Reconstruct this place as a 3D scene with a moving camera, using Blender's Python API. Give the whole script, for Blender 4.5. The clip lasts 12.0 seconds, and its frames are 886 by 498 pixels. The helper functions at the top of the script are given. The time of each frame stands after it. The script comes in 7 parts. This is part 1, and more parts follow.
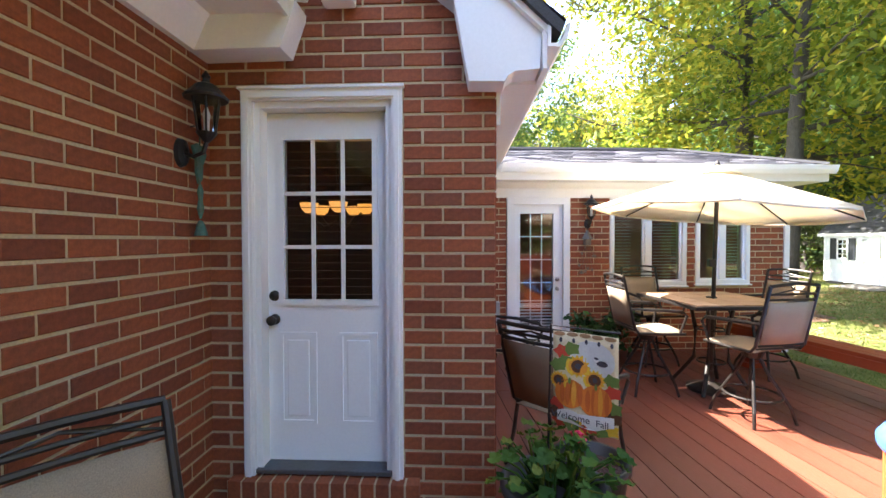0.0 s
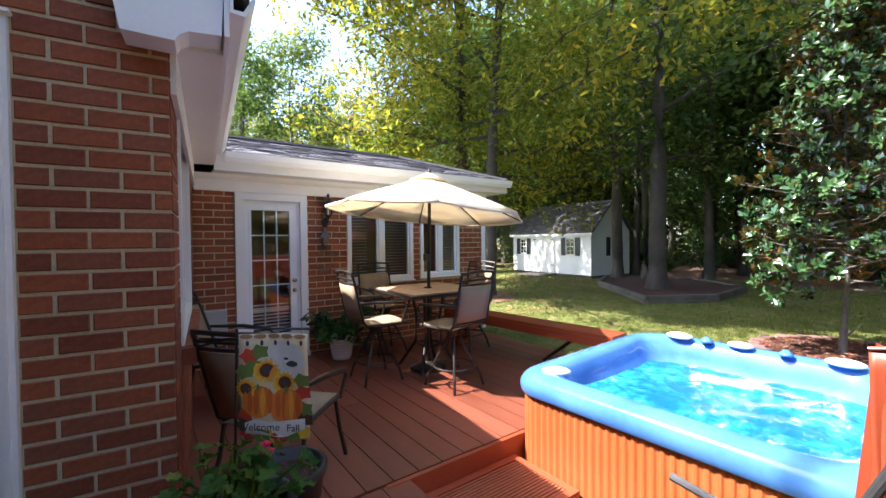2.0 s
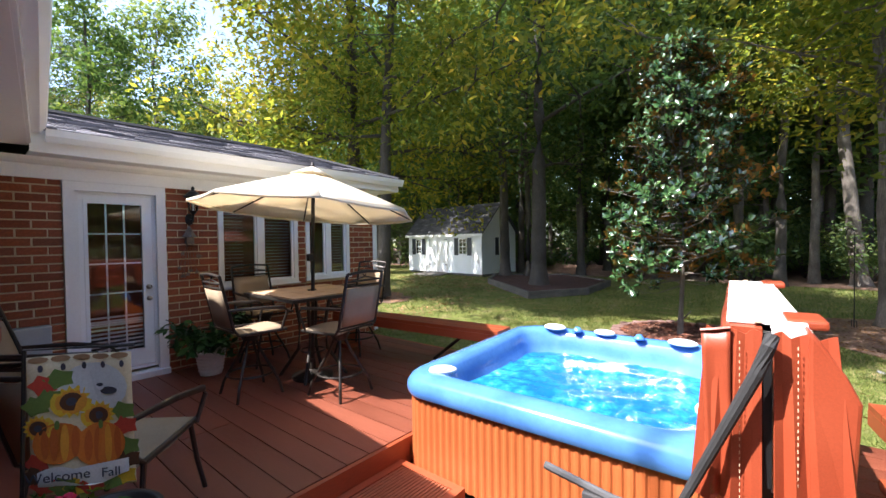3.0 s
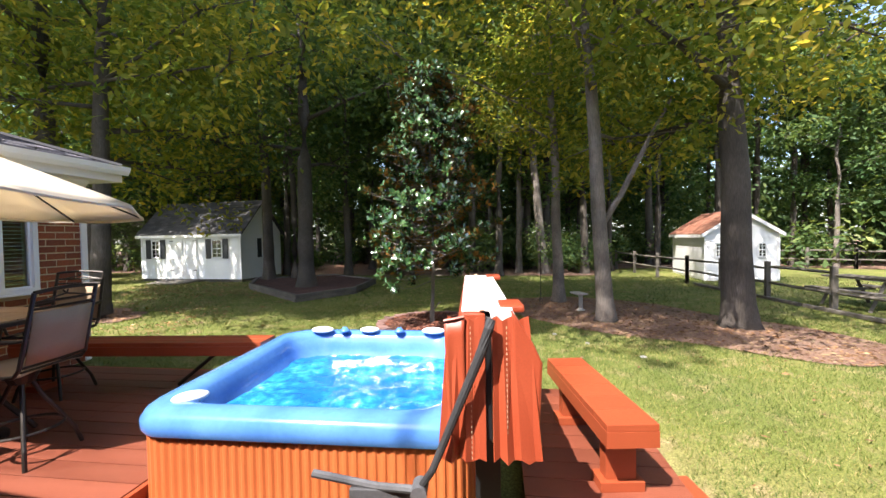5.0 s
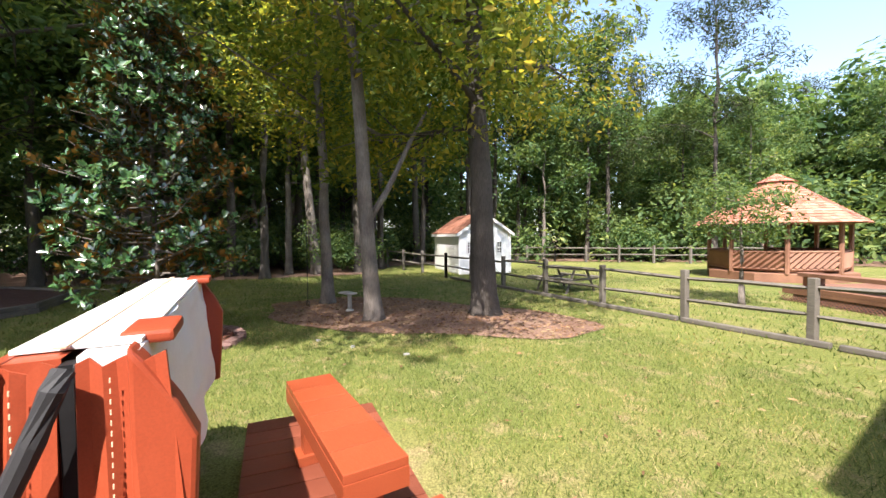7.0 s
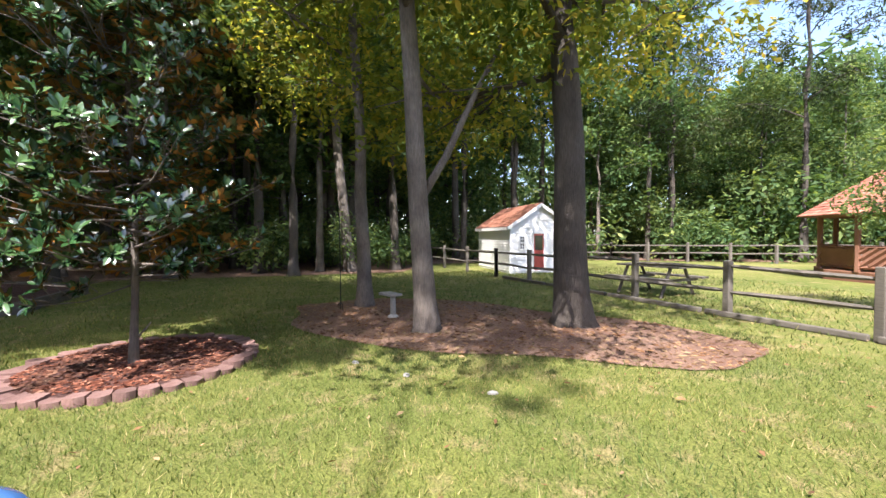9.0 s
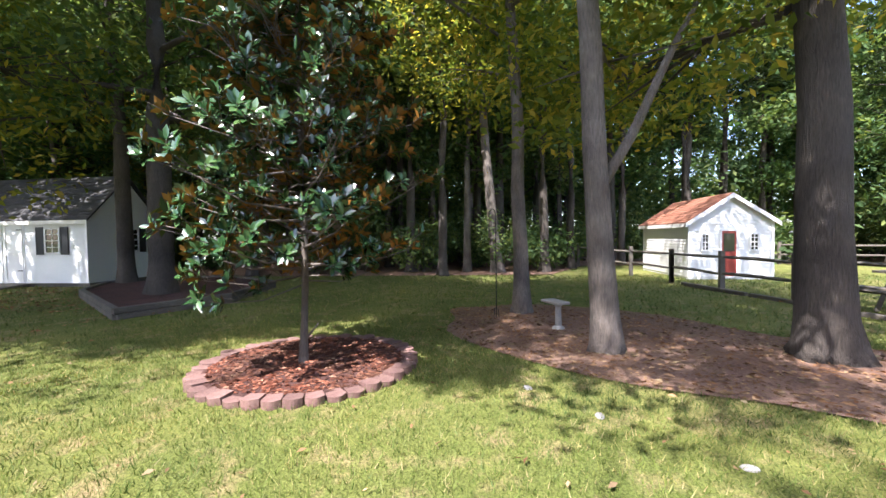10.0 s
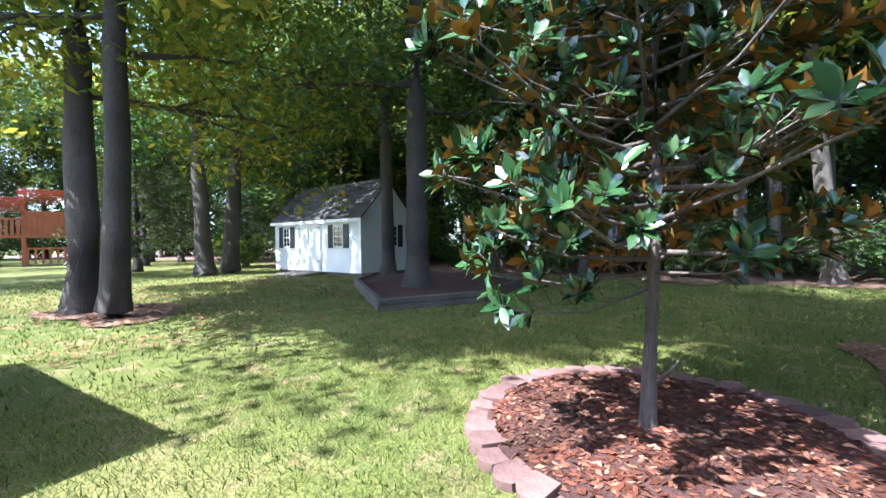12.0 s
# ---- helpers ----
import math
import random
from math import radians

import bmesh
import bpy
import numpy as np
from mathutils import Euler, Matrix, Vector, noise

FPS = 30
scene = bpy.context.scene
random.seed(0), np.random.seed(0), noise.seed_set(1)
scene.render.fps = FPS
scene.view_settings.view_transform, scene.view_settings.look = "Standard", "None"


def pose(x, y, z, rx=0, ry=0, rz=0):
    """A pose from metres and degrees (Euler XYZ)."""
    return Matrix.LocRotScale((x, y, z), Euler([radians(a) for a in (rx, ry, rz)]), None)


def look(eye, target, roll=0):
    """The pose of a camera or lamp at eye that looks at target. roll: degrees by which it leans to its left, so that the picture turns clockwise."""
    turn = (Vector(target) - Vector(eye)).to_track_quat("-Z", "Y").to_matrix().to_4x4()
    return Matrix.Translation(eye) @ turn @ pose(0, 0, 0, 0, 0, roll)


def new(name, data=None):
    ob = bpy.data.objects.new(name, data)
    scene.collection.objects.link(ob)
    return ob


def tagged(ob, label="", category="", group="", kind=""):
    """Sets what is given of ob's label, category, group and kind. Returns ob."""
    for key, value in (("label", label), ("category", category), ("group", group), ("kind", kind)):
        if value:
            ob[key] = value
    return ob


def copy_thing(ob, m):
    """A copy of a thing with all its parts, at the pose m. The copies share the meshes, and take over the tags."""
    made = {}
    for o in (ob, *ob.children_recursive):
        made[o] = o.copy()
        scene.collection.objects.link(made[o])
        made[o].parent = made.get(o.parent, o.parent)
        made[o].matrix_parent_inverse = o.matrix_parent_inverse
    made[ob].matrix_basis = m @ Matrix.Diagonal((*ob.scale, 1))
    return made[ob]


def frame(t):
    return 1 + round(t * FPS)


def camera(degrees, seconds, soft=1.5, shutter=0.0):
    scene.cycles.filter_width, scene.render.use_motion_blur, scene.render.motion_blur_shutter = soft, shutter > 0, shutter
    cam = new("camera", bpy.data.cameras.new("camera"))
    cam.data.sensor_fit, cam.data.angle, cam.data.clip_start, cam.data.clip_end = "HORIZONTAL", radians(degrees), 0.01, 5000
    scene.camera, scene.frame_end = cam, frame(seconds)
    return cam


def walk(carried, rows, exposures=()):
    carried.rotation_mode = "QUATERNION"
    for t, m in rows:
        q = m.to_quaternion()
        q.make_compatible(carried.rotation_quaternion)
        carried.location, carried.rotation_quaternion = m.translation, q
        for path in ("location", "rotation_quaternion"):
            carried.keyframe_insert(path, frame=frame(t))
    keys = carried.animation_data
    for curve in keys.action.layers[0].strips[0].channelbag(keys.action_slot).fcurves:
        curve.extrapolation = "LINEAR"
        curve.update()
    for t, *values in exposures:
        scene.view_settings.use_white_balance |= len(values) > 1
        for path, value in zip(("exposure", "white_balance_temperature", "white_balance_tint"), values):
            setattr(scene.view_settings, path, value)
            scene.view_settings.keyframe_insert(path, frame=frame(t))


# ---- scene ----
cam = camera(94.8, 12.0)
PATH = [
    (0, (0.111, -0.066, 1.811), (0.023, 1.932, 1.771), -0.1),
    (0.5, (0.133, -0.065, 1.782), (0.407, 1.916, 1.754), -0.4),
    (1, (0.203, -0.032, 1.773), (0.781, 1.882, 1.744), -0.6),
    (1.5, (0.313, -0.003, 1.773), (1.113, 1.83, 1.74), -0.7),
    (2, (0.433, -0.023, 1.766), (1.439, 1.706, 1.729), -0.6),
    (2.5, (0.539, -0.01, 1.742), (1.746, 1.584, 1.705), -0.7),
    (3, (0.586, 0.026, 1.739), (1.989, 1.45, 1.701), -0.8),
    (5, (0.588, 0.007, 1.762), (2.53, 0.479, 1.707), -1.0),
    (5.5, (0.635, -0.05, 1.772), (2.634, -0.02, 1.712), -1.1),
    (6, (0.774, -0.143, 1.763), (2.745, -0.479, 1.699), -0.9),
    (6.5, (0.974, -0.231, 1.752), (2.91, -0.731, 1.686), -0.8),
    (6.7, (1.074, -0.246, 1.728), (2.995, -0.798, 1.661), -0.7),
    (8.3, (2.735, -0.284, 1.457), (4.641, -0.887, 1.389), -0.4),
    (8.5, (2.915, -0.265, 1.456), (4.827, -0.848, 1.388), -0.3),
    (9, (3.462, -0.179, 1.421), (5.413, -0.614, 1.355), -0.4),
    (9.5, (3.941, -0.023, 1.403), (5.934, -0.174, 1.339), -0.7),
    (10, (4.316, 0.119, 1.406), (6.301, 0.357, 1.347), -0.8),
    (10.5, (4.758, 0.283, 1.386), (6.654, 0.917, 1.332), -1.0),
    (11, (5.128, 0.643, 1.25), (6.903, 1.565, 1.206), -0.9),
    (11.5, (5.539, 1.167, 1.224), (7.209, 2.267, 1.183), -0.7),
    (12, (5.815, 1.708, 1.204), (7.417, 2.905, 1.169), -0.7),
]
walk(cam, [(t, look(eye, target, roll)) for t, eye, target, roll in PATH],
     [(0.0, 3.15, 6400, 13), (1.0, 2.65, 6250, 13), (2.0, 2.15, 6200, 14), (3.0, 1.88, 6200, 14), (5.0, 1.8, 6500, 15), (6.5, 1.73, 6500, 15), (9.0, 1.76, 6300, 18), (10.5, 2.1, 5900, 19), (12.0, 2.3, 5350, 13)])

# ---- light ----
SUN_FROM = Vector((-0.64, 0.33, 1.0)).normalized()
world = bpy.data.worlds.new("sky")
scene.world = world
world.use_nodes = True
wn = world.node_tree
wn.nodes.clear()
w_out = wn.nodes.new("ShaderNodeOutputWorld")
w_bg = wn.nodes.new("ShaderNodeBackground")
w_sky = wn.nodes.new("ShaderNodeTexSky")
w_sky.sky_type = "NISHITA"
w_sky.sun_disc = False
w_sky.sun_elevation = math.asin(SUN_FROM.z)
w_sky.sun_rotation = math.atan2(SUN_FROM.x, SUN_FROM.y)
w_sky.air_density, w_sky.dust_density, w_sky.ozone_density = 1.0, 1.6, 1.0
w_bg.inputs["Strength"].default_value = 0.15
wn.links.new(w_sky.outputs[0], w_bg.inputs["Color"])
wn.links.new(w_bg.outputs[0], w_out.inputs["Surface"])
sun = new("sun", bpy.data.lights.new("sun", "SUN"))
sun.data.energy, sun.data.angle, sun.data.color = 4.6, radians(0.5), (1.0, 0.95, 0.86)
sun.matrix_world = look(SUN_FROM * 60, (0, 0, 0))

# ---- materials ----


def nodes_of(name):
    m = bpy.data.materials.new(name)
    m.use_nodes = True
    nt = m.node_tree
    return m, nt, nt.nodes["Principled BSDF"]


def link(nt, a, b):
    nt.links.new(a, b)


def noise_tex(nt, scale, detail=4.0, rough=0.55, coord="Object", stretch=(1, 1, 1)):
    tc = nt.nodes.new("ShaderNodeTexCoord")
    mp = nt.nodes.new("ShaderNodeMapping")
    mp.inputs["Scale"].default_value = stretch
    n = nt.nodes.new("ShaderNodeTexNoise")
    n.inputs["Scale"].default_value, n.inputs["Detail"].default_value = scale, detail
    n.inputs["Roughness"].default_value = rough
    link(nt, tc.outputs[coord], mp.inputs["Vector"])
    link(nt, mp.outputs[0], n.inputs["Vector"])
    return n


def ramp(nt, src, stops):
    r = nt.nodes.new("ShaderNodeValToRGB")
    e = r.color_ramp.elements
    while len(e) < len(stops):
        e.new(0.5)
    for k, (p, c) in zip(e, stops):
        k.position, k.color = p, (*c, 1)
    link(nt, src, r.inputs["Fac"])
    return r


def mix(nt, fac, a, b, mode="MIX"):
    m = nt.nodes.new("ShaderNodeMix")
    m.data_type, m.blend_type = "RGBA", mode
    for sock, v in ((m.inputs[0], fac), (m.inputs[6], a), (m.inputs[7], b)):
        if isinstance(v, (int, float)):
            sock.default_value = v
        elif isinstance(v, tuple):
            sock.default_value = (*v, 1)
        else:
            link(nt, v, sock)
    return m.outputs[2]


def bump(nt, p, src, strength=0.3, dist=0.01):
    b = nt.nodes.new("ShaderNodeBump")
    b.inputs["Strength"].default_value, b.inputs["Distance"].default_value = strength, dist
    link(nt, src, b.inputs["Height"])
    link(nt, b.outputs[0], p.inputs["Normal"])


def surface(name, c1, c2, rough=0.6, big=1.5, fine=40.0, fine_amt=0.35, bump_amt=0.25, metal=0.0, coord="Object",
            stretch=(1, 1, 1), vary=0.0, spec=0.5, dist=0.004, rough_var=0.12):
    """Two tones mottled at a large scale, a fine grain over them, and a relief."""
    m, nt, p = nodes_of(name)
    nb = noise_tex(nt, big, 3.0, 0.5, coord)
    nf = noise_tex(nt, fine, 5.0, 0.6, coord, stretch)
    col = ramp(nt, nb.outputs[0], [(0.3, c1), (0.7, c2)]).outputs[0]
    grain = ramp(nt, nf.outputs[0], [(0.25, (1 - fine_amt,) * 3), (0.75, (1 + fine_amt * 0.5,) * 3)]).outputs[0]
    col = mix(nt, 1.0, col, grain, "MULTIPLY")
    if vary:
        info = nt.nodes.new("ShaderNodeObjectInfo")
        v = ramp(nt, info.outputs["Random"], [(0.0, (1 - vary,) * 3), (1.0, (1 + vary * 0.6,) * 3)]).outputs[0]
        col = mix(nt, 1.0, col, v, "MULTIPLY")
    link(nt, col, p.inputs["Base Color"])
    rr = nt.nodes.new("ShaderNodeMapRange")
    rr.inputs["To Min"].default_value, rr.inputs["To Max"].default_value = max(0.02, rough - rough_var), min(1, rough + rough_var)
    link(nt, nb.outputs[0], rr.inputs["Value"])
    link(nt, rr.outputs[0], p.inputs["Roughness"])
    p.inputs["Metallic"].default_value = metal
    p.inputs["Specular IOR Level"].default_value = spec
    if bump_amt:
        bump(nt, p, nf.outputs[0], bump_amt, dist)
    return m


def leaf_material(name, stops, rough=0.55, trans=0.4, clumps=0.25, spec=0.18):
    """Leaves: each takes its own tone, whole boughs differ a little, light comes through."""
    m, nt, p = nodes_of(name)
    geo = nt.nodes.new("ShaderNodeNewGeometry")
    col = ramp(nt, geo.outputs["Random Per Island"], stops).outputs[0]
    nb = noise_tex(nt, clumps, 2.0, 0.5)
    tone = ramp(nt, nb.outputs[0], [(0.3, (0.58, 0.7, 0.65)), (0.7, (1.4, 1.22, 1.05))]).outputs[0]
    col = mix(nt, 1.0, col, tone, "MULTIPLY")
    info = nt.nodes.new("ShaderNodeObjectInfo")
    v = ramp(nt, info.outputs["Random"], [(0.0, (0.75, 0.85, 0.8)), (1.0, (1.2, 1.1, 1.0))]).outputs[0]
    col = mix(nt, 1.0, col, v, "MULTIPLY")
    link(nt, col, p.inputs["Base Color"])
    p.inputs["Roughness"].default_value = rough
    p.inputs["Specular IOR Level"].default_value = spec
    t = nt.nodes.new("ShaderNodeBsdfTranslucent")
    bright = mix(nt, 1.0, col, (1.35, 1.25, 0.65), "MULTIPLY")
    link(nt, bright, t.inputs["Color"])
    mx = nt.nodes.new("ShaderNodeMixShader")
    mx.inputs[0].default_value = trans
    link(nt, p.outputs[0], mx.inputs[1])
    link(nt, t.outputs[0], mx.inputs[2])
    link(nt, mx.outputs[0], nt.nodes["Material Output"].inputs["Surface"])
    return m


def brick_material():
    m, nt, p = nodes_of("brick")
    info = nt.nodes.new("ShaderNodeObjectInfo")
    geo = nt.nodes.new("ShaderNodeNewGeometry")
    add = nt.nodes.new("ShaderNodeMath")
    add.operation = "ADD"
    link(nt, info.outputs["Random"], add.inputs[0])
    link(nt, geo.outputs["Random Per Island"], add.inputs[1])
    fr = nt.nodes.new("ShaderNodeMath")
    fr.operation = "FRACT"
    link(nt, add.outputs[0], fr.inputs[0])
    col = ramp(nt, fr.outputs[0], [(0.0, (0.19, 0.05, 0.022)), (0.35, (0.255, 0.068, 0.026)), (0.75, (0.315, 0.088, 0.033)), (1.0, (0.21, 0.07, 0.036))]).outputs[0]
    nf = noise_tex(nt, 55, 6, 0.65)
    nb = noise_tex(nt, 6, 3, 0.5)
    g = ramp(nt, nf.outputs[0], [(0.3, (0.7, 0.68, 0.66)), (0.7, (1.15, 1.12, 1.1))]).outputs[0]
    g2 = ramp(nt, nb.outputs[0], [(0.3, (0.85, 0.83, 0.83)), (0.75, (1.1, 1.1, 1.12))]).outputs[0]
    link(nt, mix(nt, 1.0, mix(nt, 1.0, col, g, "MULTIPLY"), g2, "MULTIPLY"), p.inputs["Base Color"])
    p.inputs["Roughness"].default_value = 0.82
    bump(nt, p, nf.outputs[0], 0.5, 0.003)
    return m


def grass_ground():
    m, nt, p = nodes_of("lawn")
    nb = noise_tex(nt, 0.35, 4, 0.6)
    nm = noise_tex(nt, 2.6, 4, 0.65)
    nf = noise_tex(nt, 60, 6, 0.7)
    c = ramp(nt, nb.outputs[0], [(0.3, (0.105, 0.135, 0.036)), (0.55, (0.165, 0.18, 0.052)), (0.75, (0.25, 0.225, 0.095))]).outputs[0]
    dry = ramp(nt, nm.outputs[0], [(0.52, (0, 0, 0)), (0.72, (1, 1, 1))]).outputs[0]
    c = mix(nt, dry, c, (0.30, 0.235, 0.13))
    g = ramp(nt, nf.outputs[0], [(0.32, (0.35, 0.38, 0.32)), (0.68, (1.45, 1.42, 1.3))]).outputs[0]
    link(nt, mix(nt, 1.0, c, g, "MULTIPLY"), p.inputs["Base Color"])
    p.inputs["Roughness"].default_value = 0.9
    p.inputs["Specular IOR Level"].default_value = 0.15
    bump(nt, p, nf.outputs[0], 0.7, 0.03)
    return m


def water_material():
    m, nt, p = nodes_of("water")
    nb = noise_tex(nt, 2.2, 4, 0.6)
    nf = noise_tex(nt, 10, 6, 0.65)
    s = nt.nodes.new("ShaderNodeMath")
    s.operation = "MULTIPLY"
    link(nt, nb.outputs[0], s.inputs[0])
    link(nt, nf.outputs[0], s.inputs[1])
    c = ramp(nt, s.outputs[0], [(0.2, (0.008, 0.10, 0.36)), (0.31, (0.02, 0.21, 0.54)), (0.40, (0.14, 0.45, 0.74)), (0.48, (0.80, 0.90, 0.94))]).outputs[0]
    link(nt, c, p.inputs["Base Color"])
    p.inputs["Roughness"].default_value = 0.06
    p.inputs["IOR"].default_value = 1.33
    bump(nt, p, nf.outputs[0], 0.6, 0.03)
    return m


def glass_material(name, tint=(0.02, 0.022, 0.022), rough=0.03):
    """Dark panes: a clear coat over the dim inside."""
    m, nt, p = nodes_of(name)
    p.inputs["Base Color"].default_value = (*tint, 1)
    p.inputs["Roughness"].default_value = rough
    p.inputs["IOR"].default_value = 1.5
    p.inputs["Specular IOR Level"].default_value = 0.7
    return m


def clear_glass():
    m, nt, p = nodes_of("clear_glass")
    gl = nt.nodes.new("ShaderNodeBsdfGlossy")
    gl.inputs["Roughness"].default_value = 0.02
    tr = nt.nodes.new("ShaderNodeBsdfTransparent")
    fr = nt.nodes.new("ShaderNodeFresnel")
    fr.inputs["IOR"].default_value = 1.5
    mx = nt.nodes.new("ShaderNodeMixShader")
    link(nt, fr.outputs[0], mx.inputs[0])
    link(nt, tr.outputs[0], mx.inputs[1])
    link(nt, gl.outputs[0], mx.inputs[2])
    link(nt, mx.outputs[0], nt.nodes["Material Output"].inputs["Surface"])
    return m


def shingle_material(name, stops):
    m, nt, p = nodes_of(name)
    geo = nt.nodes.new("ShaderNodeNewGeometry")
    col = ramp(nt, geo.outputs["Random Per Island"], stops).outputs[0]
    nf = noise_tex(nt, 120, 4, 0.7)
    g = ramp(nt, nf.outputs[0], [(0.3, (0.6, 0.6, 0.6)), (0.7, (1.3, 1.3, 1.3))]).outputs[0]
    link(nt, mix(nt, 1.0, col, g, "MULTIPLY"), p.inputs["Base Color"])
    p.inputs["Roughness"].default_value = 0.85
    bump(nt, p, nf.outputs[0], 0.5, 0.003)
    return m


M = {}
M["brick"] = brick_material()
M["mortar"] = surface("mortar", (0.46, 0.36, 0.22), (0.57, 0.46, 0.30), 0.9, 3, 90, 0.3, 0.5)
M["white"] = surface("white_paint", (0.76, 0.77, 0.78), (0.83, 0.83, 0.83), 0.42, 1.2, 60, 0.04, 0.04)
M["trim"] = surface("white_trim", (0.74, 0.74, 0.73), (0.82, 0.81, 0.80), 0.5, 1.0, 50, 0.05, 0.05)
M["soffit"] = surface("soffit_paint", (0.72, 0.70, 0.68), (0.79, 0.77, 0.75), 0.6, 1.0, 50, 0.05, 0.06)
M["siding"] = surface("vinyl_siding", (0.70, 0.71, 0.70), (0.79, 0.79, 0.77), 0.5, 0.8, 30, 0.06, 0.08)
M["deck"] = surface("stained_deck", (0.16, 0.042, 0.023), (0.235, 0.068, 0.037), 0.45, 1.1, 24, 0.35, 0.3, stretch=(9, 0.6, 9), vary=0.22, dist=0.003)
M["deck_bright"] = surface("stained_bench", (0.255, 0.05, 0.018), (0.335, 0.071, 0.027), 0.42, 1.3, 24, 0.25, 0.25, stretch=(1, 8, 8), vary=0.15, dist=0.003)
M["ribbed"] = surface("stained_tread", (0.23, 0.062, 0.026), (0.30, 0.085, 0.036), 0.55, 1.3, 30, 0.25, 0.2)
M["tub_panel"] = surface("cedar_panel", (0.43, 0.108, 0.032), (0.51, 0.14, 0.045), 0.42, 1.0, 30, 0.15, 0.1, stretch=(6, 6, 0.5))
M["acrylic"] = surface("blue_acrylic", (0.053, 0.156, 0.425), (0.098, 0.250, 0.544), 0.13, 2.6, 30, 0.10, 0.03, rough_var=0.05)
M["pillow"] = surface("pillow_foam", (0.55, 0.60, 0.63), (0.66, 0.70, 0.72), 0.5, 5, 60, 0.1, 0.05)
M["water"] = water_material()
M["vinyl"] = surface("cover_vinyl", (0.265, 0.045, 0.018), (0.33, 0.062, 0.024), 0.45, 3, 160, 0.15, 0.3, dist=0.002)
M["cover_top"] = surface("cover_lining", (0.74, 0.72, 0.70), (0.80, 0.78, 0.76), 0.5, 3, 80, 0.06, 0.1)
M["stitch"] = surface("thread", (0.62, 0.40, 0.26), (0.68, 0.46, 0.30), 0.8, 3, 80, 0.1, 0.0)
M["black"] = surface("black_metal", (0.012, 0.012, 0.013), (0.022, 0.022, 0.023), 0.42, 5, 60, 0.2, 0.1, metal=0.3)
M["rubber"] = surface("black_foam", (0.016, 0.016, 0.017), (0.028, 0.028, 0.03), 0.75, 5, 90, 0.2, 0.2)
M["grey_metal"] = surface("grey_metal", (0.10, 0.10, 0.105), (0.15, 0.15, 0.155), 0.5, 5, 60, 0.2, 0.1, metal=0.4)
M["bronze"] = surface("bronze_metal", (0.022, 0.017, 0.014), (0.04, 0.032, 0.027), 0.42, 5, 60, 0.2, 0.1, metal=0.4)
M["chrome"] = surface("brushed_nickel", (0.35, 0.32, 0.28), (0.45, 0.42, 0.38), 0.28, 5, 60, 0.1, 0.02, metal=1.0)
M["sling"] = surface("sling_fabric", (0.265, 0.195, 0.125), (0.325, 0.245, 0.16), 0.8, 3, 260, 0.35, 0.35, dist=0.002)
M["canvas"] = surface("canvas", (0.87, 0.79, 0.64), (0.92, 0.86, 0.74), 0.85, 2, 220, 0.1, 0.2, dist=0.002)
cnt = M["canvas"].node_tree   # sunlight glows through the cloth
c_tr, c_mx = cnt.nodes.new("ShaderNodeBsdfTranslucent"), cnt.nodes.new("ShaderNodeMixShader")
c_tr.inputs["Color"].default_value, c_mx.inputs[0].default_value = (0.90, 0.80, 0.62, 1), 0.42
link(cnt, cnt.nodes["Principled BSDF"].outputs[0], c_mx.inputs[1])
link(cnt, c_tr.outputs[0], c_mx.inputs[2])
link(cnt, c_mx.outputs[0], cnt.nodes["Material Output"].inputs["Surface"])
M["tile"] = surface("table_tile", (0.40, 0.27, 0.17), (0.52, 0.38, 0.26), 0.5, 9, 60, 0.25, 0.1, vary=0.2)
M["pot"] = surface("white_ceramic", (0.66, 0.65, 0.62), (0.78, 0.77, 0.74), 0.5, 4, 40, 0.1, 0.1)
M["darkpot"] = surface("dark_plastic", (0.03, 0.032, 0.035), (0.06, 0.06, 0.065), 0.5, 4, 40, 0.1, 0.1)
M["verdigris"] = surface("verdigris", (0.06, 0.18, 0.15), (0.11, 0.16, 0.11), 0.7, 22, 90, 0.35, 0.3, metal=0.4)
M["tin"] = surface("weathered_tin", (0.14, 0.12, 0.10), (0.24, 0.21, 0.18), 0.55, 16, 90, 0.3, 0.2, metal=0.6)
M["fence"] = surface("weathered_wood", (0.096, 0.084, 0.070), (0.168, 0.148, 0.124), 0.85, 1.2, 16, 0.4, 0.5, stretch=(0.6, 6, 6))
M["timber"] = surface("old_timber", (0.09, 0.08, 0.068), (0.18, 0.155, 0.13), 0.85, 1.6, 18, 0.45, 0.5, stretch=(0.6, 6, 6), vary=0.25)
M["block"] = surface("edging_block", (0.151, 0.080, 0.068), (0.238, 0.144, 0.124), 0.9, 9, 60, 0.35, 0.6, vary=0.3)
M["concrete"] = surface("concrete", (0.30, 0.29, 0.27), (0.40, 0.39, 0.36), 0.9, 3, 60, 0.25, 0.4)
M["mulch"] = surface("red_mulch", (0.065, 0.026, 0.02), (0.12, 0.05, 0.038), 0.95, 2.2, 45, 0.6, 0.9, dist=0.03)
M["pine_straw"] = surface("pine_straw", (0.16, 0.085, 0.055), (0.27, 0.165, 0.115), 0.95, 1.2, 40, 0.55, 0.9, dist=0.03)
M["chip"] = leaf_material("mulch_chip", [(0.0, (0.05, 0.02, 0.014)), (0.5, (0.10, 0.04, 0.03)), (0.85, (0.18, 0.085, 0.065)), (1.0, (0.28, 0.17, 0.14))], 0.9, 0.0, 2.0)
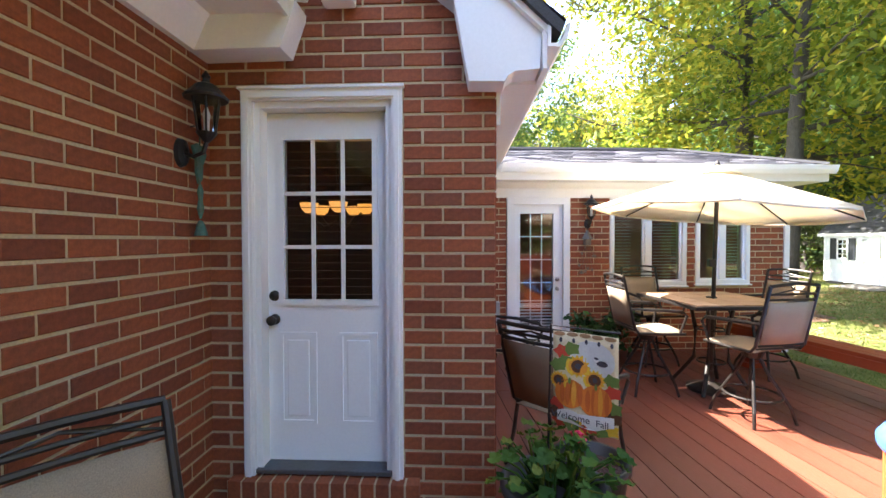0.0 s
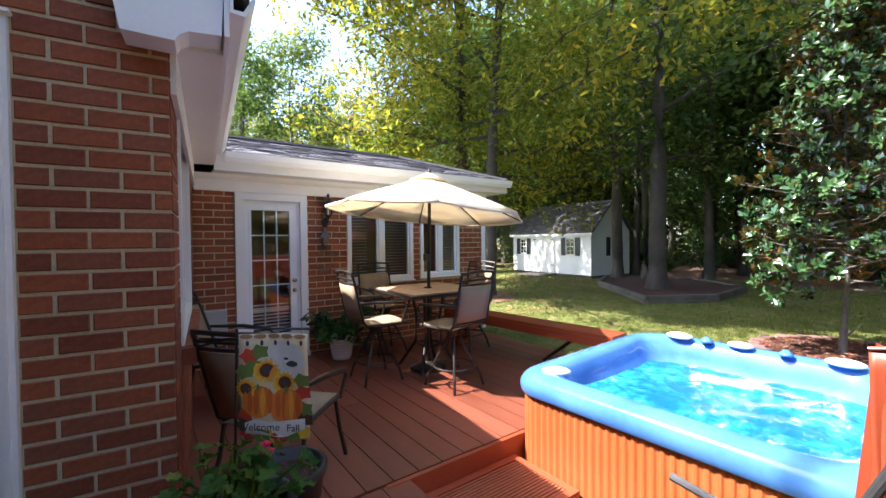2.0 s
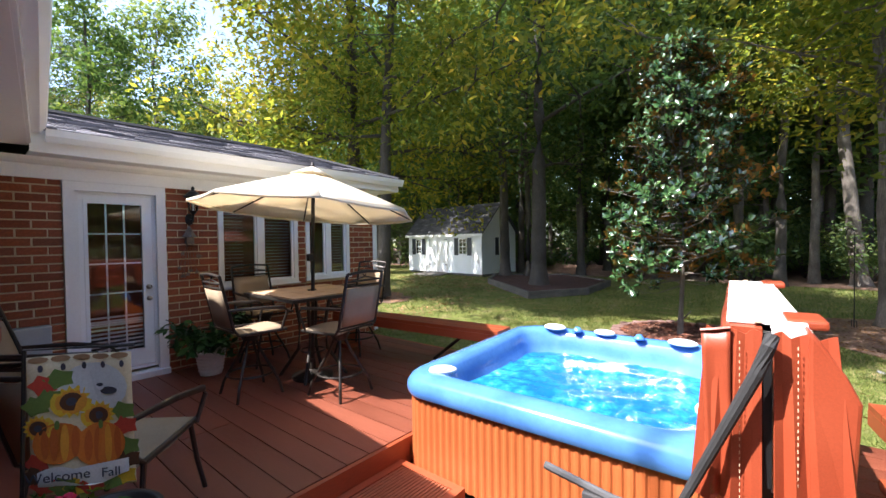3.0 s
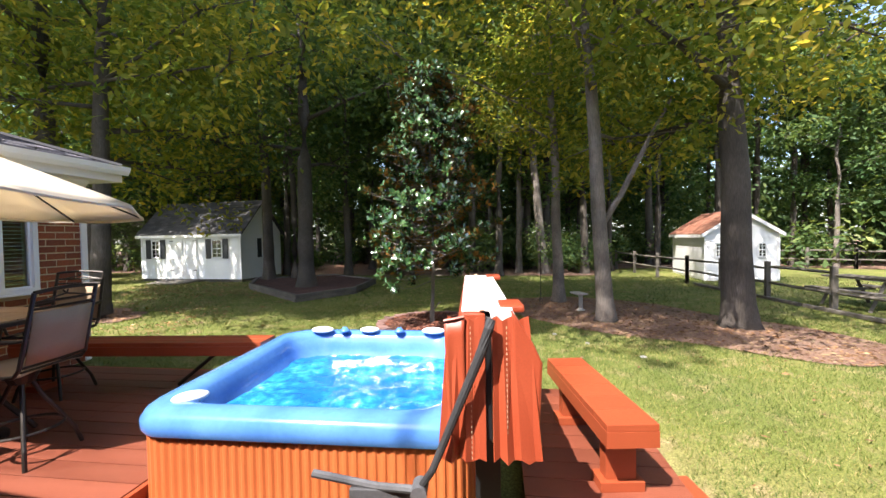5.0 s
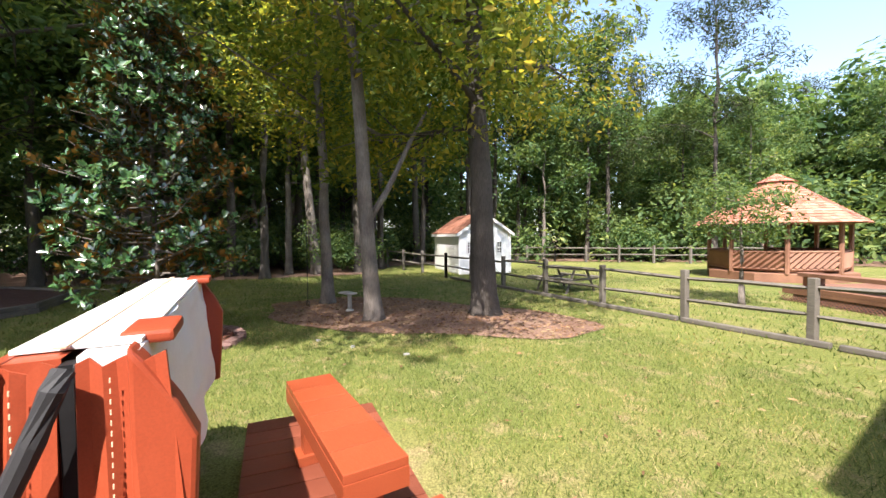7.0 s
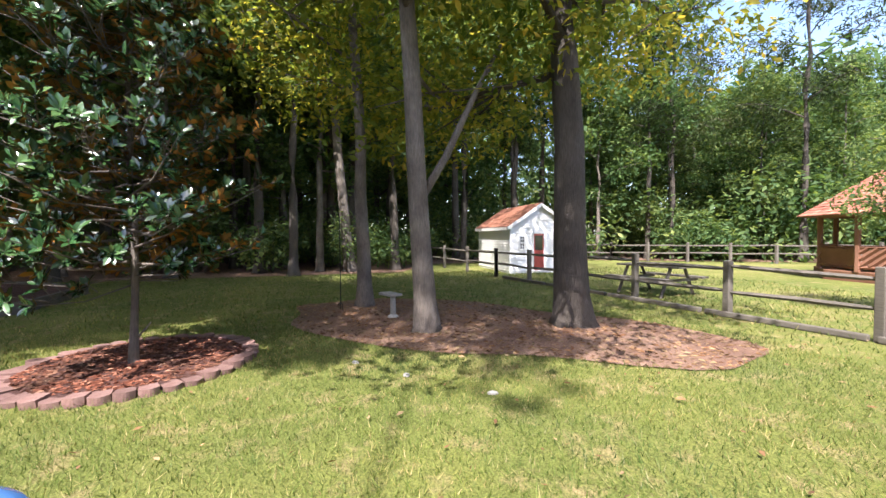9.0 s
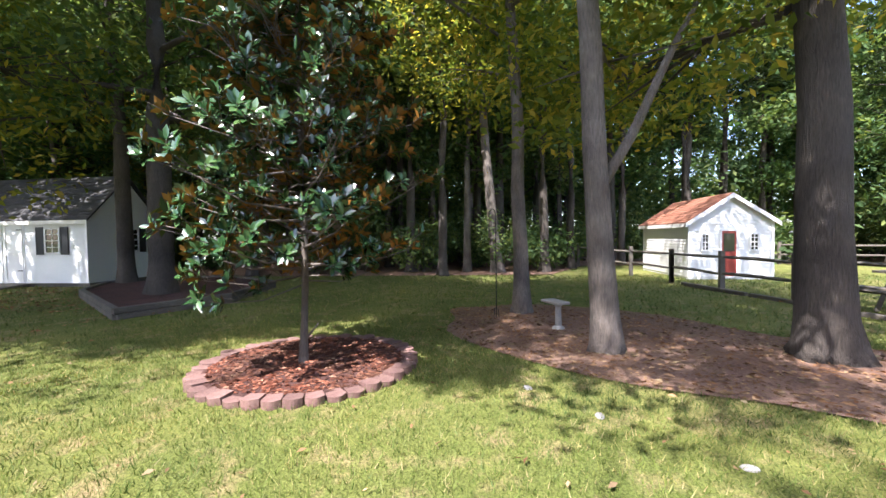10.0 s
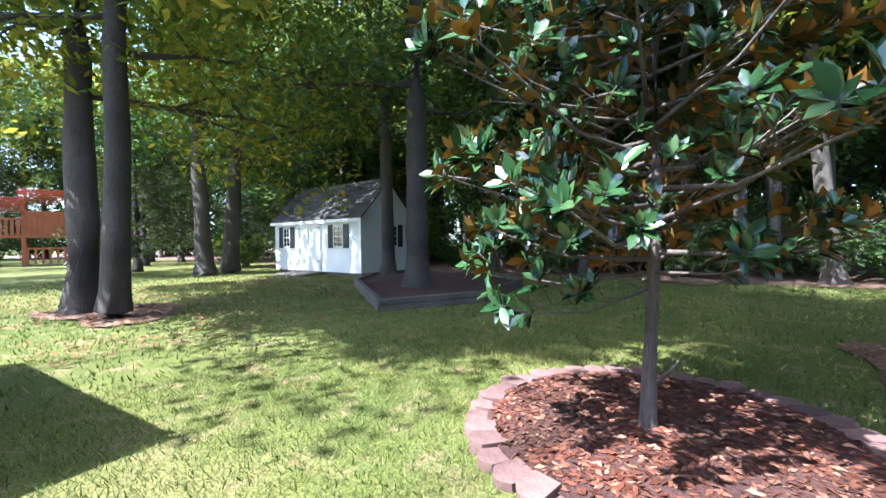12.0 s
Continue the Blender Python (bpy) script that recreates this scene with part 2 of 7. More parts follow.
M["straw"] = leaf_material("dry_litter", [(0.0, (0.12, 0.06, 0.035)), (0.6, (0.24, 0.14, 0.09)), (1.0, (0.38, 0.27, 0.19))], 0.9, 0.1, 2.0)
M["lawn"] = grass_ground()
M["blade"] = leaf_material("grass_blade", [(0.0, (0.055, 0.090, 0.020)), (0.5, (0.145, 0.190, 0.048)), (0.82, (0.245, 0.250, 0.090)), (1.0, (0.44, 0.34, 0.21))], 0.55, 0.2, 0.6)
M["bark"] = surface("bark", (0.055, 0.045, 0.037), (0.11, 0.093, 0.078), 0.95, 1.3, 14, 0.55, 1.0, stretch=(5, 5, 0.7), dist=0.03)
M["bark_pale"] = surface("pale_bark", (0.115, 0.095, 0.08), (0.22, 0.19, 0.165), 0.95, 2.2, 13, 0.45, 0.9, stretch=(4, 4, 0.8), dist=0.03)
M["leaf_dark"] = leaf_material("leaves_deep", [(0.0, (0.062, 0.118, 0.062)), (0.6, (0.110, 0.190, 0.086)), (1.0, (0.21, 0.28, 0.11))], trans=0.5)
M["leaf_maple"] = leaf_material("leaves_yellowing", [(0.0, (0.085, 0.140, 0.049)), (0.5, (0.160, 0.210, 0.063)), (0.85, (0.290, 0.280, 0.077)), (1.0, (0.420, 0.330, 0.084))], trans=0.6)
# yellowing maple tones raised: sunlight on the yard crowns is put into the colour
M["leaf_sun_tint"] = leaf_material("maple_leaves_sun_in_colour", [(0.0, (0.12, 0.17, 0.045)), (0.5, (0.22, 0.26, 0.06)), (0.85, (0.36, 0.34, 0.08)), (1.0, (0.48, 0.38, 0.09))], trans=0.68)
M["leaf_pine"] = leaf_material("needles", [(0.0, (0.026, 0.046, 0.022)), (0.6, (0.049, 0.075, 0.034)), (1.0, (0.083, 0.105, 0.053))], trans=0.3)
M["leaf_mag"] = leaf_material("glossy_leaves", [(0.0, (0.030, 0.080, 0.030)), (0.6, (0.050, 0.115, 0.042)), (1.0, (0.095, 0.165, 0.065))], rough=0.2, trans=0.0, clumps=1.2, spec=1.0)
M["leaf_rust"] = leaf_material("rusty_felt", [(0.0, (0.045, 0.075, 0.028)), (0.35, (0.08, 0.10, 0.035)), (0.48, (0.19, 0.095, 0.025)), (1.0, (0.46, 0.22, 0.05))], rough=0.8, trans=0.0, clumps=1.2, spec=0.2)
M["leaf_bush"] = leaf_material("bush_leaves", [(0.0, (0.10, 0.17, 0.03)), (1.0, (0.24, 0.30, 0.06))], clumps=2)
M["leaf_ger"] = leaf_material("geranium_leaves", [(0.0, (0.035, 0.10, 0.025)), (0.7, (0.075, 0.16, 0.035)), (1.0, (0.17, 0.21, 0.05))], clumps=5)
M["leaf_pot"] = leaf_material("houseplant_leaves", [(0.0, (0.018, 0.06, 0.022)), (1.0, (0.05, 0.12, 0.035))], rough=0.35, trans=0.2, clumps=5)
M["bloom"] = surface("geranium_bloom", (0.50, 0.01, 0.05), (0.62, 0.02, 0.09), 0.6, 20, 60, 0.2, 0.1)
M["shingle"] = shingle_material("grey_shingles", [(0.0, (0.035, 0.034, 0.037)), (0.5, (0.06, 0.058, 0.062)), (1.0, (0.095, 0.09, 0.094))])
M["shingle_light"] = shingle_material("lavender_grey_shingles", [(0.0, (0.11, 0.105, 0.12)), (0.5, (0.19, 0.18, 0.20)), (1.0, (0.28, 0.265, 0.29))])
M["cedar_roof"] = shingle_material("cedar_shakes", [(0.0, (0.32, 0.11, 0.07)), (0.5, (0.42, 0.165, 0.105)), (1.0, (0.52, 0.23, 0.155))])
M["rust_roof"] = shingle_material("rust_shingles", [(0.0, (0.20, 0.075, 0.042)), (0.5, (0.27, 0.115, 0.07)), (1.0, (0.34, 0.16, 0.10))])
M["shutter"] = surface("black_shutter", (0.016, 0.018, 0.022), (0.026, 0.028, 0.033), 0.5, 4, 50, 0.2, 0.1)
M["red_door"] = surface("red_door", (0.25, 0.035, 0.025), (0.31, 0.05, 0.035), 0.5, 4, 50, 0.2, 0.1)
M["pane"] = glass_material("window_pane")
M["glass"] = clear_glass()
# near-black paint puts the dimness of the rooms into the colour
M["inside"] = surface("inside_painted_dim", (0.035, 0.03, 0.026), (0.055, 0.047, 0.04), 0.9, 1, 20, 0.2, 0.0)
M["blind"] = surface("blind_slat", (0.60, 0.60, 0.58), (0.70, 0.70, 0.68), 0.5, 4, 50, 0.05, 0.0)
M["dark_blind"] = surface("wood_blind", (0.045, 0.028, 0.018), (0.075, 0.045, 0.03), 0.5, 4, 50, 0.2, 0.0)
M["gaz_wood"] = surface("weathered_cedar", (0.16, 0.07, 0.04), (0.26, 0.125, 0.075), 0.75, 1.4, 18, 0.35, 0.3, stretch=(1, 6, 6))
M["play_wood"] = surface("red_cedar", (0.34, 0.09, 0.035), (0.44, 0.13, 0.055), 0.6, 1.4, 18, 0.25, 0.2)
M["grey_box"] = surface("grey_enamel", (0.30, 0.32, 0.33), (0.37, 0.39, 0.40), 0.5, 3, 50, 0.06, 0.05)
for k, c in (("flag_cream", (0.66, 0.56, 0.36)), ("flag_sky", (0.60, 0.62, 0.60)), ("flag_orange", (0.62, 0.17, 0.02)), ("flag_orange2", (0.48, 0.11, 0.015)),
             ("flag_yellow", (0.72, 0.46, 0.03)), ("flag_brown", (0.09, 0.035, 0.012)), ("flag_green", (0.13, 0.20, 0.04)),
             ("flag_red", (0.50, 0.05, 0.025)), ("flag_white", (0.74, 0.73, 0.70)), ("flag_ink", (0.05, 0.05, 0.07)), ("flag_rust", (0.34, 0.20, 0.10)), ("flag_gold", (0.70, 0.30, 0.03))):
    M[k] = surface(k, tuple(v * 0.88 for v in c), c, 0.8, 14, 150, 0.15, 0.1)
m_, nt_, p_ = nodes_of("lamp_glow")
p_.inputs["Emission Color"].default_value, p_.inputs["Emission Strength"].default_value = (1.0, 0.42, 0.07, 1), 0.12
M["glow"] = m_

# ---- builders ----
rng = random.Random(7)


def thing(name, at=(0, 0, 0), yaw=0.0, label="", category="", group="", kind=""):
    ob = new(name)
    ob.matrix_world = pose(*at, 0, 0, yaw)
    return tagged(ob, label, category, group, kind)


def part(name, bm, material, parent=None, label="", smooth=False):
    me = bpy.data.meshes.new(name)
    bm.normal_update()
    bm.to_mesh(me)
    bm.free()
    return mesh_part(name, me, material, parent, label, smooth)


def mesh_part(name, me, material, parent=None, label="", smooth=False):
    for m in material if isinstance(material, (list, tuple)) else (material,):
        if m.name not in me.materials:
            me.materials.append(m)
    if smooth:
        me.polygons.foreach_set("use_smooth", [True] * len(me.polygons))
    ob = new(name, me)
    if parent is not None:
        ob.parent = parent
    return tagged(ob, label)


def raw(name, verts, faces):
    me = bpy.data.meshes.new(name)
    me.from_pydata(verts, [], faces)
    me.update()
    return me


def box(bm, x0, x1, y0, y1, z0, z1, bevel=0.0, m=None):
    mat = Matrix.Translation(((x0 + x1) / 2, (y0 + y1) / 2, (z0 + z1) / 2)) @ Matrix.Diagonal((x1 - x0, y1 - y0, z1 - z0, 1))
    r = bmesh.ops.create_cube(bm, size=1.0, matrix=(m @ mat) if m else mat)
    if bevel:
        vs = set(r["verts"])
        es = [e for e in bm.edges if e.verts[0] in vs and e.verts[1] in vs]
        bmesh.ops.bevel(bm, geom=es, offset=bevel, segments=2, affect="EDGES", profile=0.6)
    return bm


def boxm(*a, **k):
    return box(bmesh.new(), *a, **k)


def rod(bm, a, b, r, r2=None, n=10):
    a, b = Vector(a), Vector(b)
    d = b - a
    q = d.to_track_quat("Z", "Y").to_matrix().to_4x4()
    bmesh.ops.create_cone(bm, cap_ends=True, segments=n, radius1=r, radius2=r if r2 is None else r2, depth=d.length,
                          matrix=Matrix.Translation((a + b) / 2) @ q)
    return bm


def tube(bm, pts, r, n=8):
    """A bent tube; r is one radius, or one for each point."""
    pts = [Vector(p) for p in pts]
    rs = r if isinstance(r, (list, tuple)) else [r] * len(pts)
    rings = []
    for i, p in enumerate(pts):
        d = pts[min(i + 1, len(pts) - 1)] - pts[max(i - 1, 0)]
        q = d.to_track_quat("Z", "Y").to_matrix()
        rings.append([bm.verts.new(p + q @ Vector((math.cos(k * math.tau / n) * rs[i], math.sin(k * math.tau / n) * rs[i], 0))) for k in range(n)])
    for a, b in zip(rings, rings[1:]):
        for k in range(n):
            bm.faces.new((a[k], a[(k + 1) % n], b[(k + 1) % n], b[k]))
    bm.faces.new(rings[0][::-1])
    bm.faces.new(rings[-1])
    return bm


def spin(bm, profile, n=20, at=(0, 0, 0), cap=True):
    """A turned shape from (radius, height) steps."""
    at = Vector(at)
    rings = [[bm.verts.new(at + Vector((r * math.cos(k * math.tau / n), r * math.sin(k * math.tau / n), z))) for k in range(n)] for r, z in profile]
    for a, b in zip(rings, rings[1:]):
        for k in range(n):
            bm.faces.new((a[k], a[(k + 1) % n], b[(k + 1) % n], b[k]))
    if cap:
        bm.faces.new(rings[0][::-1])
        bm.faces.new(rings[-1])
    return bm


def prism(bm, outline, axis, lo, hi):
    """An outline in a plane, drawn out along an axis ('x', 'y' or 'z')."""
    def at(p, h):
        u, v = p
        return {"x": (h, u, v), "y": (u, h, v), "z": (u, v, h)}[axis]
    a = [bm.verts.new(at(p, lo)) for p in outline]
    b = [bm.verts.new(at(p, hi)) for p in outline]
    n = len(outline)
    bm.faces.new(a)
    bm.faces.new(b[::-1])
    for k in range(n):
        bm.faces.new((a[k], b[k], b[(k + 1) % n], a[(k + 1) % n]))
    bmesh.ops.recalc_face_normals(bm, faces=bm.faces)
    return bm


def holes(length, z0, z1, openings):
    """The solid rectangles of a wall around its openings (u0, u1, z0, z1)."""
    us = sorted({0.0, length, *[o[0] for o in openings], *[o[1] for o in openings]})
    zs = sorted({z0, z1, *[o[2] for o in openings], *[o[3] for o in openings]})
    us = [u for u in us if 0 <= u <= length]
    zs = [z for z in zs if z0 <= z <= z1]
    for ua, ub in zip(us, us[1:]):
        for za, zb in zip(zs, zs[1:]):
            um, zm = (ua + ub) / 2, (za + zb) / 2
            if not any(o[0] < um < o[1] and o[2] < zm < o[3] for o in openings):
                yield ua, ub, za, zb


BRICK_L, BRICK_H, JOINT = 0.222, 0.0857, 0.015
brick_meshes = {}


def brick_mesh(w, h):
    key = (round(w, 2), round(h, 3))
    if key not in brick_meshes:
        bm = boxm(-key[0] / 2, key[0] / 2, -0.007, 0.03, -h / 2, h / 2, bevel=0.0)
        es = [e for e in bm.edges if all(v.co.y < 0 for v in e.verts)]
        bmesh.ops.bevel(bm, geom=es, offset=0.004, segments=1, affect="EDGES")
        me = bpy.data.meshes.new("brick")
        bm.to_mesh(me)
        bm.free()
        me.materials.append(M["brick"])
        brick_meshes[key] = me
    return brick_meshes[key]


def brick_wall(name, at, yaw, length, z0, z1, openings=(), label="", thick=0.22, shift=0.0, near=(0, 99), keep=None):
    """A wall whose outer face runs from at along yaw; its bricks stand a little proud of the mortar. Bricks with u in near are pieces."""
    wall = tagged(part(name, wall_core(length, z0, z1, openings, thick, keep), M["mortar"]), label, "wall", kind="structure")
    wall.matrix_world = pose(at[0], at[1], 0, 0, 0, yaw)
    pieces, rest = [], []
    rows = int((z1 - z0) / BRICK_H)
    for r in range(rows):
        za = z0 + r * BRICK_H
        off = (BRICK_L / 2 if r % 2 else 0) + shift
        u = -off
        while u < length:
            a, b = max(u, 0) + (0 if u <= 0 else JOINT / 2), min(u + BRICK_L, length) - (0 if u + BRICK_L >= length else JOINT / 2)
            for o in openings:
                if o[2] - 0.03 < za + BRICK_H / 2 < o[3] + 0.03:
                    if a < o[0] < b and b < o[1] + 0.3:
                        b = o[0] - 0.004
                    elif a < o[1] < b:
                        a = o[1] + 0.004
                    elif a >= o[0] and b <= o[1]:
                        b = a
            if b - a > 0.03 and (keep is None or keep((a + b) / 2, za + BRICK_H / 2)):
                (pieces if near[0] <= (a + b) / 2 <= near[1] else rest).append(((a + b) / 2, za + BRICK_H / 2, b - a))
            u += BRICK_L
    rr = random.Random(3)
    for u, z, w in pieces[:300]:
        ob = new("brick", brick_mesh(w, BRICK_H - JOINT))
        ob.parent = wall
        ob.location = (u, rr.uniform(-0.0015, 0.0015), z)
    rest += pieces[300:]
    if rest:
        vs, fs = [], []
        for u, z, w in rest:
            n = len(vs)
            h = (BRICK_H - JOINT) / 2
            vs += [(u + sx * w / 2, y, z + sz * h) for y in (-0.007, 0.03) for sx, sz in ((-1, -1), (1, -1), (1, 1), (-1, 1))]
            fs += [tuple(n + k for k in f) for f in ((0, 1, 2, 3), (1, 5, 6, 2), (5, 4, 7, 6), (4, 0, 3, 7), (3, 2, 6, 7), (4, 5, 1, 0))]
        tagged(mesh_part("bricks", raw("bricks", vs, fs), M["brick"], wall), kind="stuff")
    return wall


def wall_core(length, z0, z1, openings, thick, keep):
    bm = bmesh.new()
    for ua, ub, za, zb in holes(length, z0, z1, openings):
        if keep is None:
            box(bm, ua, ub, 0.0, thick, za, zb)
            continue
        n = max(1, int((zb - za) / 0.06))
        for k in range(n):
            z = za + (zb - za) * k / n
            u = ub
            while u > ua + 0.05 and not keep(u - 0.03, z):
                u -= 0.05
            if u > ua + 0.05:
                box(bm, ua, u, 0.0, thick, z, za + (zb - za) * (k + 1) / n)
    return bm


def roof_shingles(name, parent, corners, material, row=0.14, tab=0.3, thick=0.012):
    """Overlapping shingles on a four-cornered roof slope: eave left, eave right, ridge right, ridge left."""
    a, b, c, d = (Vector(p) for p in corners)
    nrm = (b - a).cross(d - a).normalized()
    steps = max(1, int(((d - a).length + (c - b).length) / 2 / row))
    rr = random.Random(5)
    vs, fs = [], []
    for r in range(steps):
        t0, t1 = r / steps, min(1.0, (r + 1.25) / steps)
        l0, r0, l1, r1 = a.lerp(d, t0), b.lerp(c, t0), a.lerp(d, t1), b.lerp(c, t1)
        n = max(1, int((r0 - l0).length / tab))
        off = (r % 2) * 0.5 + rr.uniform(-0.15, 0.15)
        k = -1
        while k < n + 1:
            s0, s1 = (k + off) / n, (k + off + 1) / n
            k += 1
            s0, s1 = max(0, min(1, s0)), max(0, min(1, s1))
            if s1 - s0 < 0.001:
                continue
            lift = thick * (1 + rr.uniform(-0.3, 0.3))
            g = 0.006 / max(0.2, (r0 - l0).length)
            p = [l0.lerp(r0, s0 + g) + nrm * lift, l0.lerp(r0, s1 - g) + nrm * lift, l1.lerp(r1, s1 - g) + nrm * 0.002, l1.lerp(r1, s0 + g) + nrm * 0.002]
            q = [p[0] - nrm * lift, p[1] - nrm * lift]
            i = len(vs)
            vs += [tuple(v) for v in (*p, *q)]
            fs += [(i, i + 1, i + 2, i + 3), (i + 4, i + 5, i + 1, i)]
    return tagged(mesh_part(name, raw(name, vs, fs), material, parent), kind="stuff")


def leaf_cloud(name, centres, count, size, material, parent, spread, seed=1, flat=0.6, shape="leaf", droop=0.0):
    """Many small leaves in clumps round the given centres; each leaf is folded along its rib."""
    g = np.random.default_rng(seed)
    cs = np.array([c[:3] for c in centres])
    rs = np.array([c[3] for c in centres])
    w = rs ** 2 / (rs ** 2).sum()
    idx = g.choice(len(cs), count, p=w)
    d = g.normal(size=(count, 3))
    d /= np.linalg.norm(d, axis=1)[:, None]
    rad = rs[idx] * spread * g.uniform(0.25, 1.0, count) ** 0.5
    p = cs[idx] + d * rad[:, None] * np.array([1, 1, flat])
    up = d * 0.5 + np.array([0, 0, 0.8]) + g.normal(size=(count, 3)) * 0.55
    up /= np.linalg.norm(up, axis=1)[:, None]
    t = g.normal(size=(count, 3)) + np.array([0, 0, -droop])
    t -= (t * up).sum(1)[:, None] * up
    t /= np.linalg.norm(t, axis=1)[:, None]
    s = np.cross(up, t)
    ln = size * g.uniform(0.6, 1.3, count)[:, None]
    wd = ln * (0.42 if shape == "leaf" else 0.16 if shape == "needle" else 0.62)
    tip, base = p + t * ln * 0.6, p - t * ln * 0.5
    mid = p + up * ln * -0.08
    left, right = p + s * wd * 0.6 + up * ln * 0.08, p - s * wd * 0.6 + up * ln * 0.08
    v = np.stack([base, left, tip, right], 1).reshape(-1, 3)
    me = bpy.data.meshes.new(name)
    me.vertices.add(count * 4)
    me.vertices.foreach_set("co", v.ravel())
    me.loops.add(count * 6)
    i = np.arange(count)[:, None] * 4
    me.loops.foreach_set("vertex_index", (i + np.array([0, 3, 2, 0, 2, 1])).ravel())
    me.polygons.add(count * 2)
    me.polygons.foreach_set("loop_start", np.arange(count * 2) * 3)
    me.update()
    me.validate()
    return tagged(mesh_part(name, me, material, parent), kind="stuff")

# ---- ground ----
DECK = 0.26
GROUND_HALF = 420.0
gv, gf = [], []
ticks = [-420, -120, -60, -40, -30, -24, -18, -14, -11, -8, -5, -2, 1, 4, 7, 10, 13, 16, 20, 25, 32, 42, 60, 120, 420]
for j, y in enumerate(ticks):
    for i, x in enumerate(ticks):
        bumpy = 0.0 if max(abs(x), abs(y)) > 60 or x < 9 else 0.05 * noise.noise(Vector((x * 0.2, y * 0.2, 1)))
        gv.append((x, y, bumpy - 0.005 if bumpy else -0.005))
for j in range(len(ticks) - 1):
    for i in range(len(ticks) - 1):
        n = j * len(ticks) + i
        gf.append((n, n + 1, n + 1 + len(ticks), n + len(ticks)))
tagged(mesh_part("ground", raw("ground", gv, gf), M["lawn"], smooth=True), "sunlit green lawn with dry patches running to the woods", "lawn", kind="structure")


def patch(name, outline, z, material, label, category="mulch bed"):
    bm = bmesh.new()
    bm.faces.new([bm.verts.new((x, y, z)) for x, y in outline])
    r = bmesh.ops.triangulate(bm, faces=bm.faces[:])
    return tagged(part(name, bm, material), label, category, kind="structure")


def wavy(cx, cy, rx, ry, yaw=0, wob=0.12, n=40, seed=1):
    rr = random.Random(seed)
    ph = [rr.uniform(0, 6.28) for _ in range(4)]
    c, s = math.cos(radians(yaw)), math.sin(radians(yaw))
    out = []
    for k in range(n):
        a = k * math.tau / n
        w = 1 + wob * (math.sin(3 * a + ph[0]) * 0.5 + math.sin(5 * a + ph[1]) * 0.3 + math.sin(8 * a + ph[2]) * 0.2)
        u, v = rx * w * math.cos(a), ry * w * math.sin(a)
        out.append((cx + u * c - v * s, cy + u * s + v * c))
    return out


def inside(pt, outline):
    x, y = pt
    hit = False
    for (xa, ya), (xb, yb) in zip(outline, outline[1:] + outline[:1]):
        if (ya > y) != (yb > y) and x < (xb - xa) * (y - ya) / (yb - ya) + xa:
            hit = not hit
    return hit


TREE_BED = wavy(9.85, -2.0, 1.75, 3.75, -42, 0.16, seed=2)
patch("tree_bed", TREE_BED, 0.012, M["pine_straw"], "brown pine straw bed under the tall yard trees")
LEFT_BED = wavy(8.1, 10.8, 0.9, 1.5, 10, 0.35, seed=4)
patch("maple_bed", LEFT_BED, 0.012, M["pine_straw"], "leaf-strewn bare ground under twin maples")
RING = (8.62, 2.15, 1.06)
RING_BED = wavy(RING[0], RING[1], RING[2], RING[2], 0, 0.0, seed=5)
patch("magnolia_bed", RING_BED, 0.05, M["mulch"], "dark red mulch inside the ring of edging blocks")
WOODS = [(19.5, 24), (18.6, 14), (18.9, 4), (19.3, -2), (23.5, -4), (24.5, -12), (19, -21.5), (8, -29), (8, -70), (90, -70), (90, 90), (14, 90), (13, 60), (19, 40)]
patch("woodland_floor", WOODS, 0.01, M["pine_straw"], "brown leaf litter on the woodland floor", "woodland floor")


def scatter(name, count, area, keep, size, material, label, category, z=0.0, seed=1, blade=False, tall=0.05):
    g = np.random.default_rng(seed)
    xs, ys = g.uniform(area[0], area[1], count), g.uniform(area[2], area[3], count)
    ok = np.array([keep(x, y) for x, y in zip(xs, ys)])
    xs, ys = xs[ok], ys[ok]
    n = len(xs)
    a = g.uniform(0, math.tau, n)
    s = size * g.uniform(0.5, 1.3, n)
    c = np.stack([xs, ys, np.full(n, z)], 1)
    d = np.stack([np.cos(a), np.sin(a), np.zeros(n)], 1)
    e = np.stack([-np.sin(a), np.cos(a), np.zeros(n)], 1)
    if blade:
        h = tall * g.uniform(0.4, 1.2, n)
        lean = g.normal(size=(n, 2)) * 0.55
        top = c + np.stack([lean[:, 0] * h, lean[:, 1] * h, h], 1)
        v = np.stack([c - d * s[:, None] * 0.5, c + d * s[:, None] * 0.5, top], 1).reshape(-1, 3)
        k = 3
    else:
        tilt = g.uniform(0.0, 0.6, n)[:, None] * s[:, None]
        zup = np.array([0, 0, 1.0])
        v = np.stack([c - d * s[:, None] + zup * 0.004, c + e * s[:, None] * 0.35 + zup * tilt, c + d * s[:, None] + zup * 0.006, c - e * s[:, None] * 0.35 + zup * 0.004], 1).reshape(-1, 3)
        k = 4
    me = bpy.data.meshes.new(name)
    me.vertices.add(n * k)
    me.vertices.foreach_set("co", v.ravel())
    me.loops.add(n * k)
    me.loops.foreach_set("vertex_index", np.arange(n * k))
    me.polygons.add(n)
    me.polygons.foreach_set("loop_start", np.arange(n) * k)
    me.update()
    return tagged(mesh_part(name, me, material), label, category, kind="stuff")


# ---- house ----
HX = 0.30          # side wall of the main house
WY, WING = 5.55, 5.0   # the wing's wall starts at the side wall, turned a little


def door_keep(u, z):
    return z < 2.95 or u < 1.62 - (z - 2.95) * 0.93


